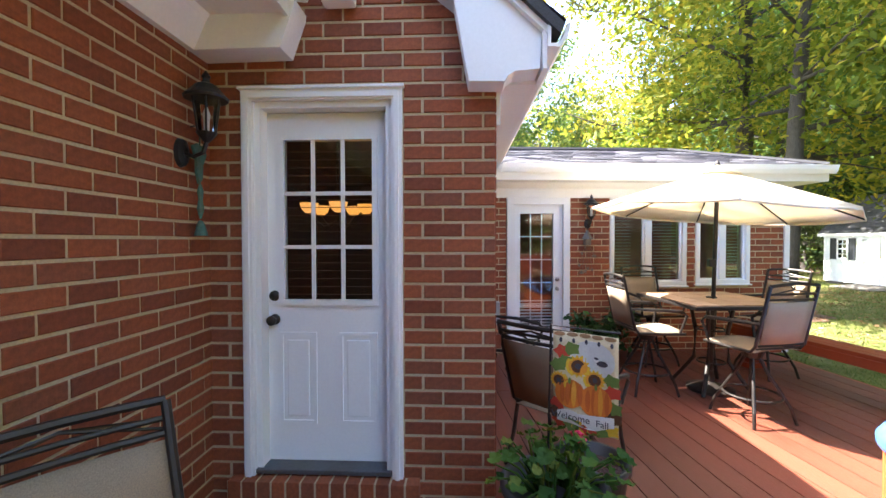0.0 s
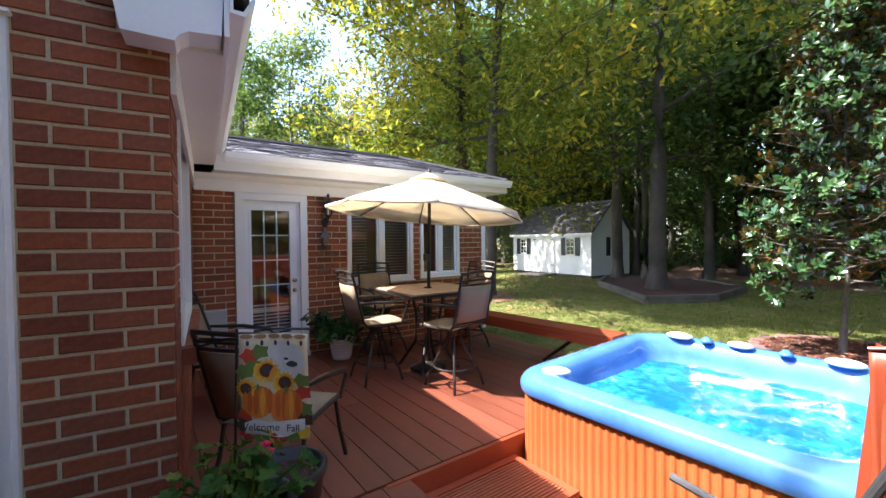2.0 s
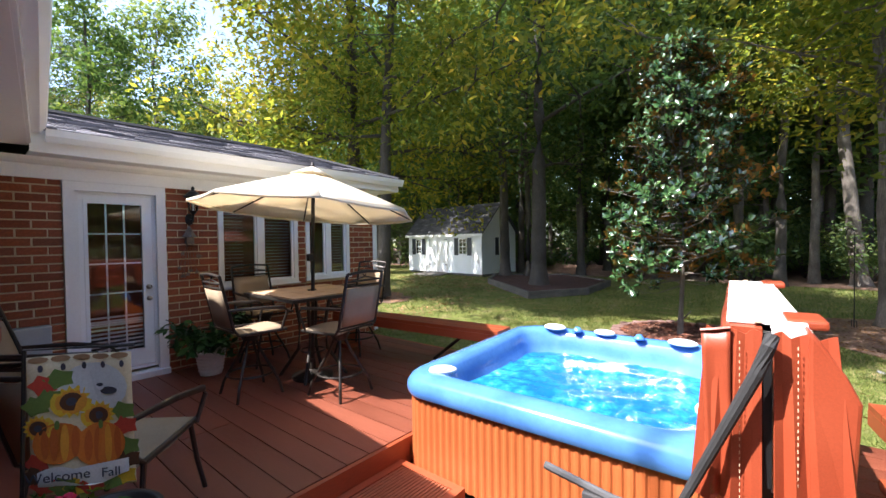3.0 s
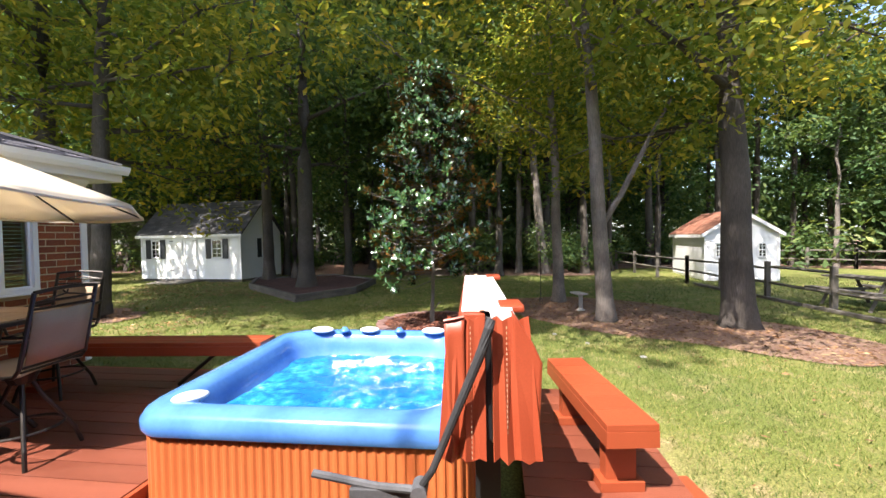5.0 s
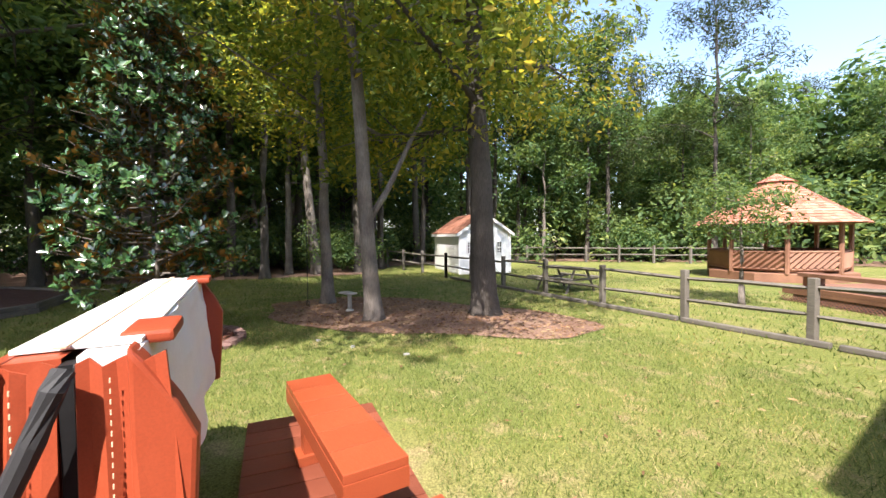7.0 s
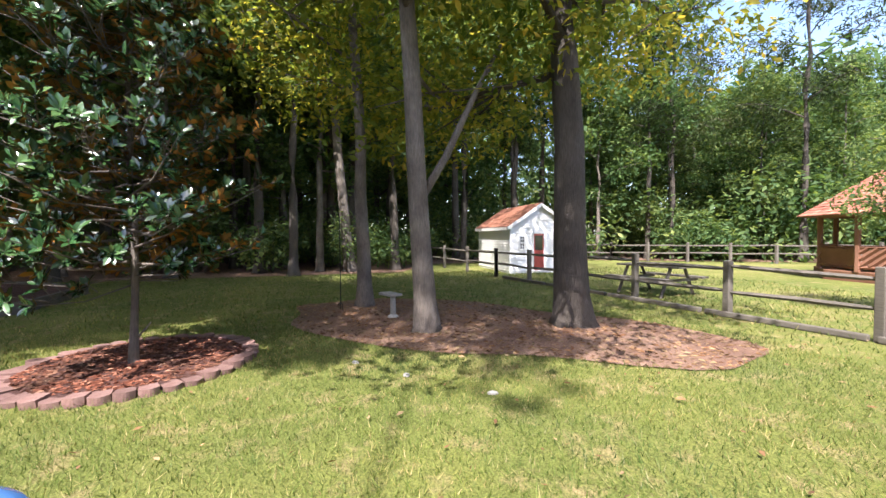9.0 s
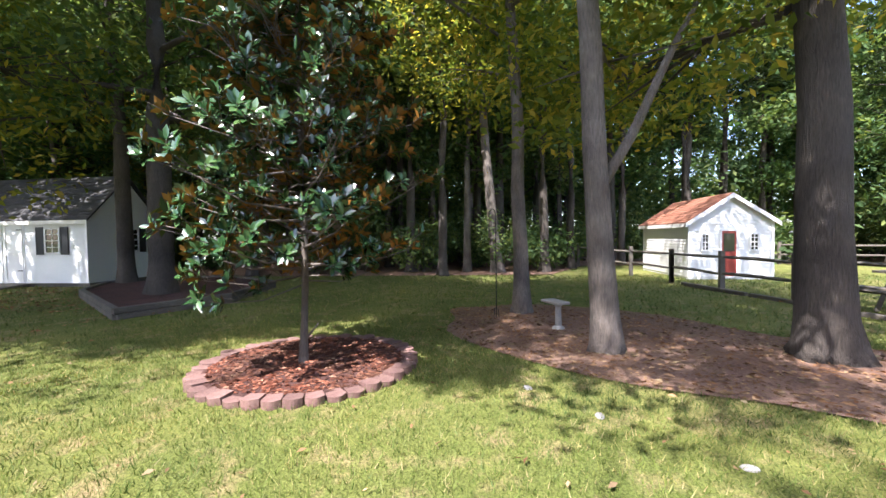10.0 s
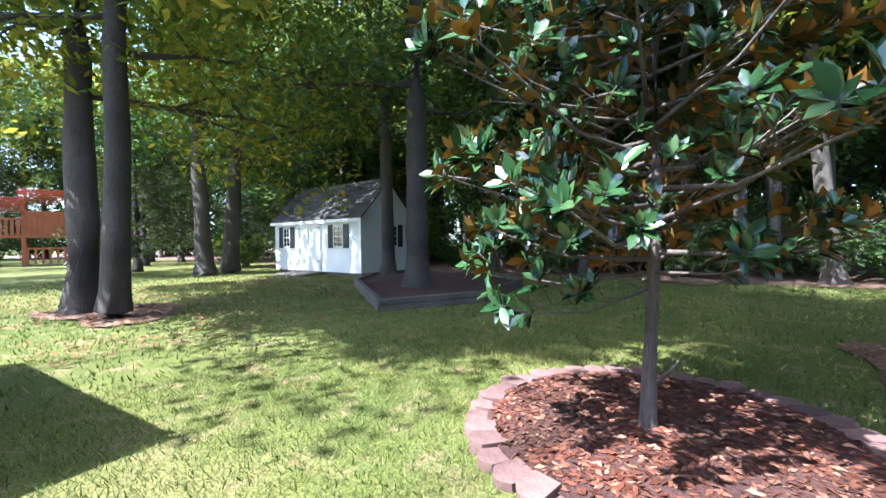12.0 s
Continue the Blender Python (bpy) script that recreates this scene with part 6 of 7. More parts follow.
# tall trees along the wood's edge, whose crowns keep the ground behind them dark
for x, y, s in ((18.8, 12.6, 0.95), (19.0, 9.3, 1.0), (20.6, 3.4, 1.05), (18.9, 1.9, 0.92), (20.4, -1.9, 1.0), (22.2, -3.2, 0.95), (23.2, 0.8, 1.05), (23.4, 5.0, 1.05),
                (22.6, 9.6, 1.0), (24.6, -6.0, 0.95), (25.2, -9.2, 0.9), (25.4, -12.6, 0.85), (23.6, -16.6, 0.8), (26.6, -2.2, 1.1), (27.2, 3.0, 1.1), (28.0, 7.2, 1.1), (27.4, 12.0, 1.1)):
    ob = copy_thing(kinds[6], pose(x, y, 0, 0, 0, rw.uniform(0, 360)))
    ob.scale = (s, s, s * rw.uniform(0.92, 1.1))
for x, y, s in ((12.5, 24.5, 1.0), (17.4, 24.0, 0.75), (19.2, 21.5, 0.7), (17.5, 33, 1.2), (24, 22, 0.9)):
    ob = copy_thing(kinds[4], pose(x, y, 0, 0, 0, rw.uniform(0, 360)))
    ob.scale = (s, s, s)
for x, y, k, s in ((2.0, 22, 0, 0.75), (-1.5, 26, 3, 0.62), (5.0, 25, 0, 0.85), (3, 36, 3, 0.8), (-5, 34, 0, 0.8), (4.5, 50, 1, 1.0), (-1, 48, 1, 1), (15, 60, 0, 1.25), (19, 56, 1, 1.25), (24, 54, 0, 1.3), (21, 47, 2, 1.2), (9, 64, 1, 1.1)):
    ob = copy_thing(kinds[k], pose(x, y, 0, 0, 0, rw.uniform(0, 360)))
    ob.scale = (s, s, s)
for k in range(22):
    x, y = -6 + k * 1.75 + rw.uniform(-0.8, 0.8), 55 + rw.uniform(0, 9)
    s = rw.uniform(0.8, 1.1)
    ob = copy_thing(kinds[(0, 1, 2)[k % 3]], pose(x, y, 0, 0, 0, rw.uniform(0, 360)))
    ob.scale = (s, s, s)
for x, y, s in ((14.6, 30.5, 1.25), (17.0, 37.0, 1.3), (9.5, 41.0, 0.9), (20.5, 31.0, 1.1)):
    ob = copy_thing(kinds[4], pose(x, y, 0, 0, 0, rw.uniform(0, 360)))
    ob.scale = (s, s, s)
# unseen tall trees added behind the house so that shade falls across the lawn
for k, (x, y, h, r, n, lean) in enumerate(((-9.7, 4.7, 24.5, 2.9, 5200, 0.37), (-6.6, 11.9, 22.5, 3.0, 11000, 0.33), (-6.4, 15.2, 22.5, 3.1, 11000, 0.33), (-4.4, 18.6, 22.0, 3.1, 9000, 0.33),
                                           (-9.8, 9.7, 32.0, 3.3, 6500, 0.2), (-8.0, 13.6, 32.0, 3.3, 6500, 0.18), (-5.0, 17.0, 32.0, 3.3, 6500, 0.12))):
    tree("tall_tree", (x, y, 0), h, 0.05, h - 5.6, r, n, 0.31, M["leaf_maple"], M["bark"], "unseen tall tree added behind the house to shade the lawn", 57 + k, (lean, 0.0), 12, clump=0.24)


def undergrowth(name, seed, h, r, mat, label):
    t = thing(name, (30, 30, 0), 0, label, "shrub", "woodland undergrowth")
    rr = random.Random(seed)
    bm = bmesh.new()
    cs = []
    for k in range(9):
        a = rr.uniform(0, 6.28)
        e = Vector((math.cos(a) * r * rr.uniform(0.3, 1), math.sin(a) * r * rr.uniform(0.3, 1), h * rr.uniform(0.5, 1)))
        tube(bm, [(0, 0, -0.02), e * 0.5 + Vector((0, 0, 0.1)), e], [0.018, 0.012, 0.005], 5)
        cs.append((*e, r * 0.55))
        cs.append((*(e * 0.55), r * 0.5))
    tagged(part("stem", bm, M["bark"], t), kind="stuff")
    leaf_cloud("leaves", cs, 1500, 0.17, mat, t, 1.0, seed, 0.8)
    return t


ug = [undergrowth("shrub", 61, 1.6, 1.2, M["leaf_dark"], "dark green woodland shrub"), undergrowth("shrub", 62, 2.6, 1.4, M["leaf_dark"], "tall green woodland sapling clump"),
      undergrowth("bright_bush", 63, 1.5, 1.3, M["leaf_bush"], "bright yellow-green bush on the lawn")]
ug[2].location = (16.6, 23.0, 0)
for k in range(95):
    while True:
        x, y = rw.uniform(19.5, 30), rw.uniform(-26, 30)
        if not in_view_gap(x, y):
            break
    ob = copy_thing(ug[rw.choice((0, 0, 1))], pose(x, y, 0, 0, 0, rw.uniform(0, 360)))
    s = rw.uniform(0.7, 1.4)
    ob.scale = (s, s, s)
for k in range(34):
    s = rw.uniform(1.2, 2.0)
    ob = copy_thing(ug[k % 2], pose(-7 + k * 1.15 + rw.uniform(-0.5, 0.5), 53.5 + rw.uniform(0, 5), 0, 0, 0, rw.uniform(0, 360)))
    ob.scale = (s, s, s)
ug[0].location = (22.0, 6.0, 0)
ug[1].location = (23.0, 1.5, 0)

# ---- deck furniture ----


def panel(bm, rows):
    """A thick bent sheet through rows of points."""
    vs = [[bm.verts.new(p) for p in r] for r in rows]
    for a, b in zip(vs, vs[1:]):
        for k in range(len(a) - 1):
            bm.faces.new((a[k], a[k + 1], b[k + 1], b[k]))
    return bm


def sheet(name, rows, material, parent, label="", thick=0.006):
    ob = part(name, panel(bmesh.new(), rows), material, parent, label, smooth=True)
    s = ob.modifiers.new("thick", "SOLIDIFY")
    s.thickness, s.offset = thick, 0
    return ob


def bar_stool():
    c = thing("bar_stool", (0, 0, DECK), 0, "tall bronze swivel bar chair with tan sling seat", "chair", "chairs round the table")
    seat = 0.64
    rows = [[(x, y, seat + 0.02 * math.cos(y * 6) - 0.03 * math.exp(-((x + 0.05) / 0.12) ** 2)) for y in (-0.235, -0.12, 0, 0.12, 0.235)] for x in (-0.23, -0.12, 0.0, 0.12, 0.21, 0.25)]
    sheet("seat", rows, M["sling"], c, "tan woven sling seat")

    def back_x(z):
        return -0.23 - (z - seat) * 0.22
    rows = [[(back_x(z) - 0.03 * math.cos(y * 6), y, z) for y in (-0.22, -0.11, 0, 0.11, 0.22)] for z in (seat + 0.07, seat + 0.18, seat + 0.30, seat + 0.42)]
    sheet("backrest", rows, M["sling"], c, "tan woven sling back")
    for s in (-1, 1):
        part("side_rail", tube(bmesh.new(), [(0.26, s * 0.24, seat - 0.01), (0.0, s * 0.245, seat - 0.005), (-0.2, s * 0.245, seat + 0.0), (-0.24, s * 0.245, seat + 0.05), (back_x(seat + 0.55), s * 0.235, seat + 0.55)], 0.014, 8), M["bronze"], c)
        part("armrest", tube(bmesh.new(), [(back_x(seat + 0.24), s * 0.25, seat + 0.24), (-0.05, s * 0.285, seat + 0.235), (0.2, s * 0.285, seat + 0.22), (0.25, s * 0.28, seat + 0.18), (0.2, s * 0.25, seat)], [0.013, 0.017, 0.017, 0.013, 0.012], 8), M["bronze"], c)
    for z, r in ((seat + 0.55, 0.014), (seat + 0.485, 0.010), (seat + 0.44, 0.010), (seat + 0.055, 0.010), (seat + 0.03, 0.009)):
        part("back_bar", tube(bmesh.new(), [(back_x(z) - 0.012 * math.cos(y * 6), y, z + (0.018 * math.cos(y * 6.5) if z > seat + 0.5 else 0)) for y in (-0.235, -0.12, 0, 0.12, 0.235)], r, 6), M["bronze"], c)
    for s in (-1, 1):
        part("back_bar", tube(bmesh.new(), [(back_x(seat + 0.48), s * 0.23, seat + 0.48), (back_x(seat + 0.52), 0, seat + 0.52), (back_x(seat + 0.48), s * -0.02, seat + 0.545)], 0.006, 5), M["bronze"], c)
    part("seat_bar", tube(bmesh.new(), [(0.25, y, seat - 0.012) for y in (-0.235, 0, 0.235)], 0.012, 6), M["bronze"], c)
    part("swivel", rod(bmesh.new(), (0, 0, seat - 0.11), (0, 0, seat - 0.02), 0.07, 0.11, 16), M["bronze"], c)
    for k in range(4):
        a = radians(45 + 90 * k)
        u = Vector((math.cos(a), math.sin(a), 0))
        part("leg", tube(bmesh.new(), [u * 0.05 + Vector((0, 0, seat - 0.1)), u * 0.10 + Vector((0, 0, seat - 0.22)), u * 0.17 + Vector((0, 0, 0.3)), u * 0.27 + Vector((0, 0, 0.12)), u * 0.305 + Vector((0, 0, 0.0))], 0.014, 8), M["bronze"], c)
    part("foot_ring", tube(bmesh.new(), [(0.215 * math.cos(k * math.tau / 24), 0.215 * math.sin(k * math.tau / 24), 0.21) for k in range(25)], 0.011, 6), M["bronze"], c)
    return c


stool = bar_stool()
stool.matrix_world = pose(2.04, 4.24, DECK, 0, 0, 3)
for x, y, a in ((2.66, 3.60, 104), (2.55, 5.22, -84), (3.62, 4.78, 197)):
    copy_thing(stool, pose(x, y, DECK, 0, 0, a))


def bar_table():
    t = thing("bar_table", (2.74, 4.32, DECK), 5, "square tan tile-topped bar table with dark metal frame", "table")
    h, s = 0.95, 0.53
    part("frame", boxm(-s, s, -s, s, h - 0.045, h - 0.012, bevel=0.008), M["bronze"], t)
    n = 4
    for i in range(n):
        for j in range(n):
            a, b = -s + 0.03 + (2 * s - 0.06) * i / n, -s + 0.03 + (2 * s - 0.06) * j / n
            w = (2 * s - 0.06) / n
            part("tile", boxm(a + 0.003, a + w - 0.003, b + 0.003, b + w - 0.003, h - 0.012, h, bevel=0.003), M["tile"], t)
    part("collar", spin(bmesh.new(), [(0.05, h - 0.002), (0.05, h + 0.012), (0.03, h + 0.016)], 16), M["bronze"], t)
    for sx in (-1, 1):
        for sy in (-1, 1):
            part("leg", tube(bmesh.new(), [(sx * 0.14, sy * 0.14, h - 0.05), (sx * 0.10, sy * 0.10, 0.6), (sx * 0.11, sy * 0.11, 0.3), (sx * 0.26, sy * 0.26, 0.0)], 0.02, 8), M["bronze"], t)
    for z in (0.28, 0.62):
        part("brace", tube(bmesh.new(), [(0.1 * math.cos(k * math.tau / 16) * 1.3, 0.1 * math.sin(k * math.tau / 16) * 1.3, z) for k in range(17)], 0.009, 6), M["bronze"], t)
    return t


bar_table()


def umbrella():
    u = thing("patio_umbrella", (2.70, 4.26, DECK), 0, "cream canvas market umbrella open above the bar table", "umbrella")
    part("pole", rod(bmesh.new(), (0, 0, 0.03), (0.05, 0.0, 2.24), 0.02, 0.02, 12), M["bronze"], u)
    part("base", spin(bmesh.new(), [(0.22, 0.0), (0.22, 0.03), (0.12, 0.06), (0.04, 0.09), (0.03, 0.2)], 24), M["bronze"], u)
    top, R = Vector((0.03, -0.03, 2.27)), 1.17
    tilt = Matrix.Rotation(radians(5.0), 3, "Y")
    rim = []
    for k in range(8):
        a = radians(22.5 + 45 * k)
        rim.append(top + tilt @ Vector((R * math.cos(a), R * math.sin(a), -0.43)))
    for k in range(8):
        a, b = rim[k], rim[(k + 1) % 8]
        rows = []
        for j in range(7):
            f = 0.10 + 0.90 * j / 6
            pa, pb = top.lerp(a, f), top.lerp(b, f)
            sag = 0.015 * f
            rows.append([tuple(pa.lerp(pb, s) + Vector((0, 0, -sag * math.sin(math.pi * s) + 0.006 * math.sin(math.pi * f)))) for s in (0, 0.25, 0.5, 0.75, 1)])
        sheet("canopy_panel", rows, M["canvas"], u, "cream canvas panel", 0.004)
        hem = [[tuple(a.lerp(b, q) + Vector((0, 0, -0.015 * math.sin(math.pi * q) - d))) for q in (0, 0.25, 0.5, 0.75, 1)] for d in (0.0, 0.028)]
        sheet("hem", hem, M["canvas"], u, "", 0.004)
        ta, tb = top.lerp(a, 0.2) + Vector((0, 0, 0.035)), top.lerp(b, 0.2) + Vector((0, 0, 0.035))
        pk = top + Vector((0, 0, 0.055))
        rows = [[tuple(pk.lerp(ta.lerp(tb, s), f)) for s in (0, 0.5, 1)] for f in (0.05, 0.5, 1.0)]
        sheet("vent_panel", rows, M["canvas"], u, "", 0.004)
        part("rib", tube(bmesh.new(), [top + Vector((0, 0, -0.03)), top.lerp(a, 0.5) + Vector((0, 0, -0.012)), a + Vector((0, 0, -0.015))], 0.008, 5), M["bronze"], u)
    part("finial", spin(bmesh.new(), [(0.02, 0.03), (0.028, 0.06), (0.012, 0.09), (0.004, 0.105)], 12, tuple(top)), M["bronze"], u)
    part("crank", boxm(-0.035, 0.035, -0.03, 0.03, 1.28, 1.36, bevel=0.01), M["bronze"], u)


umbrella()


def patio_chair(at, yaw, label):
    c = thing("patio_chair", (*at, DECK), yaw, label, "chair", "low patio chairs")
    seat = 0.42
    rows = [[(x, y, seat + (0.03 if x > 0.2 else 0) - 0.03 * math.exp(-(x / 0.18) ** 2)) for y in (-0.26, -0.13, 0, 0.13, 0.26)] for x in (-0.24, -0.12, 0, 0.12, 0.26)]
    sheet("seat", rows, M["sling"], c, "tan woven sling seat")

    def bx(z):
        return -0.24 - (z - seat) * 0.34
    rows = [[(bx(z) - 0.035 * math.cos(y * 5.5), y, z) for y in (-0.25, -0.12, 0, 0.12, 0.25)] for z in (seat + 0.05, seat + 0.2, seat + 0.35, seat + 0.48)]
    sheet("backrest", rows, M["sling"], c, "tan woven sling back")
    for s in (-1, 1):
        part("side_rail", tube(bmesh.new(), [(0.28, s * 0.27, seat + 0.02), (-0.2, s * 0.27, seat), (-0.25, s * 0.27, seat + 0.04), (bx(seat + 0.6), s * 0.26, seat + 0.6)], 0.016, 8), M["bronze"], c)
        part("armrest", tube(bmesh.new(), [(bx(seat + 0.25), s * 0.28, seat + 0.25), (0.0, s * 0.31, seat + 0.24), (0.26, s * 0.31, seat + 0.2), (0.31, s * 0.30, seat + 0.15), (0.24, s * 0.28, seat)], [0.014, 0.02, 0.02, 0.015, 0.013], 8), M["bronze"], c)
        part("leg", tube(bmesh.new(), [(0.2, s * 0.27, seat), (0.24, s * 0.28, 0.2), (0.3, s * 0.29, 0.0)], 0.014, 8), M["bronze"], c)
        part("leg", tube(bmesh.new(), [(-0.2, s * 0.27, seat), (-0.24, s * 0.28, 0.2), (-0.32, s * 0.29, 0.0)], 0.014, 8), M["bronze"], c)
    for z, r in ((seat + 0.60, 0.015), (seat + 0.545, 0.010), (seat + 0.50, 0.012)):
        part("back_bar", tube(bmesh.new(), [(bx(z) - 0.03 * math.cos(y * 5.5), y, z) for y in (-0.26, -0.13, 0, 0.13, 0.26)], r, 6), M["bronze"], c)
    for k, s in enumerate((-1, 1)):
        part("back_bar", tube(bmesh.new(), [(bx(seat + 0.51) - 0.02, s * 0.25, seat + 0.51), (bx(seat + 0.57) - 0.03, 0, seat + 0.575), (bx(seat + 0.55) - 0.02, -s * 0.2, seat + 0.545)], 0.006, 5), M["bronze"], c)
    return c


chair_a = patio_chair((0.85, 2.79), 48, "tan sling patio chair with dark bronze frame beside the brick wall")
copy_thing(chair_a, pose(0.62, 4.35, DECK, 0, 0, -25))
copy_thing(chair_a, pose(-0.69, 0.77, DECK, 0, 0, -38))


def garden_flag():
    s = thing("flag_stand", (0.67, 1.79, DECK), -31, "black wire stand beside the geranium pot", "stand")
    part("rod", tube(bmesh.new(), [(-0.16, -0.06, 0.0), (-0.16, 0.012, 1.15), (0.15, 0.0, 1.15)], 0.006, 6), M["black"], s)
    f = thing("garden_flag", (0.67, 1.79, 0.0), -31, "autumn garden flag with sunflowers, pumpkins and a small bird", "flag")
    x0, x1, z0, z1 = -0.143, 0.143, 0.945, 1.39

    def cloth(x, z, out):
        return 0.008 * math.sin(x * 22 + z * 6) - out

    def blob(name, pts, mat, out):
        bm = bmesh.new()
        bm.faces.new([bm.verts.new((x, cloth(x, z, out), z)) for x, z in pts])
        bmesh.ops.triangulate(bm, faces=bm.faces[:])
        part(name, bm, mat, f)

    def disc(cx, cz, rx, rz, n=18, wob=0.0):
        return [(cx + rx * math.cos(k * math.tau / n) * (1 + wob * (k % 2)), cz + rz * math.sin(k * math.tau / n) * (1 + wob * (k % 2))) for k in range(n)]
    rows = [[(x0 + (x1 - x0) * i / 12, cloth(x0 + (x1 - x0) * i / 12, z0 + (z1 - z0) * j / 8, 0.0), z0 + (z1 - z0) * j / 8) for i in range(13)] for j in range(9)]
    sheet("cloth", rows, M["flag_cream"], f, "cream printed cloth", 0.002)
    blob("sky_patch", disc(0.03, 1.275, 0.10, 0.085), M["flag_sky"], 0.003)
    for k in range(5):
        x = x0 + 0.03 + k * 0.056
        blob("garland", disc(x, 1.38, 0.026, 0.010, 10), M["flag_rust"], 0.004)
        blob("leaf_mark", disc(x + 0.006, 1.352, 0.007, 0.012, 8), M["flag_ink"], 0.0045)
    for cx, cz, m in ((-0.10, 1.30, "flag_red"), (-0.06, 1.315, "flag_green"), (0.12, 1.145, "flag_red"), (-0.12, 1.235, "flag_green"), (-0.085, 1.255, "flag_green"), (0.115, 1.195, "flag_green"), (0.125, 1.075, "flag_green"), (-0.125, 1.05, "flag_red"),
                      (-0.11, 0.975, "flag_red"), (-0.055, 0.968, "flag_green"), (-0.015, 0.962, "flag_yellow"), (0.02, 0.965, "flag_red"), (0.07, 0.965, "flag_green"), (0.11, 0.975, "flag_yellow"), (0.125, 1.03, "flag_brown"), (-0.13, 1.01, "flag_brown")):
        blob("printed_leaf", disc(cx, cz, 0.03, 0.024, 10, 0.45), M[m], 0.004)
    for cx, cz, r in ((-0.03, 1.238, 0.054), (0.042, 1.185, 0.05), (-0.115, 1.165, 0.044)):
        blob("petals", disc(cx, cz, r, r * 0.98, 30, -0.26), M["flag_yellow"], 0.005)
        blob("petals", disc(cx, cz, r * 0.78, r * 0.76, 24, -0.2), M["flag_gold"], 0.0055)
        blob("seed_head", disc(cx, cz, r * 0.55, r * 0.54), M["flag_brown"], 0.006)
        blob("seed_centre", disc(cx, cz, r * 0.25, r * 0.25), M["flag_ink"], 0.0063)
    for cx, cz, rx, rz in ((-0.065, 1.11, 0.068, 0.066), (0.048, 1.09, 0.07, 0.072)):
        blob("pumpkin", disc(cx, cz, rx, rz), M["flag_orange"], 0.0065)
        for d in (-0.66, -0.3, 0.1, 0.5):
            blob("pumpkin_lobe", disc(cx + d * rx + 0.012, cz, 0.011, rz * (0.94 - abs(d) * 0.35), 14), M["flag_gold"] if d == 0.1 else M["flag_orange2"], 0.0072)
        blob("stalk", disc(cx, cz + rz * 0.9, 0.007, 0.016, 8), M["flag_green"], 0.008)
    blob("bird_body", disc(0.075, 1.265, 0.026, 0.013, 12), M["flag_ink"], 0.006)
    blob("bird_head", disc(0.05, 1.28, 0.012, 0.012, 10), M["flag_white"], 0.0065)
    blob("bird_cap", disc(0.05, 1.286, 0.011, 0.006, 10), M["flag_ink"], 0.007)
    wave = [(x0 + 0.02 + 0.25 * k / 10, 1.0 + 0.016 * math.sin(k * 0.75) + 0.022) for k in range(11)]
    wave += [(x, z - 0.046) for x, z in reversed(wave)]
    blob("banner", wave, M["flag_white"], 0.009)
    for body, x, z, size in (("Welcome", -0.058, 0.996, 0.044), ("Fall", 0.078, 0.985, 0.042)):
        cu = bpy.data.curves.new("lettering", "FONT")
        cu.body, cu.size, cu.align_x, cu.extrude = body, size, "CENTER", 0.0006
        cu.materials.append(M["flag_ink"])
        ob = new("lettering", cu)
        ob.parent = f
        ob.matrix_local = pose(x, cloth(x, z, 0.0125) - 0.006, z, 90, 0, 0)


garden_flag()


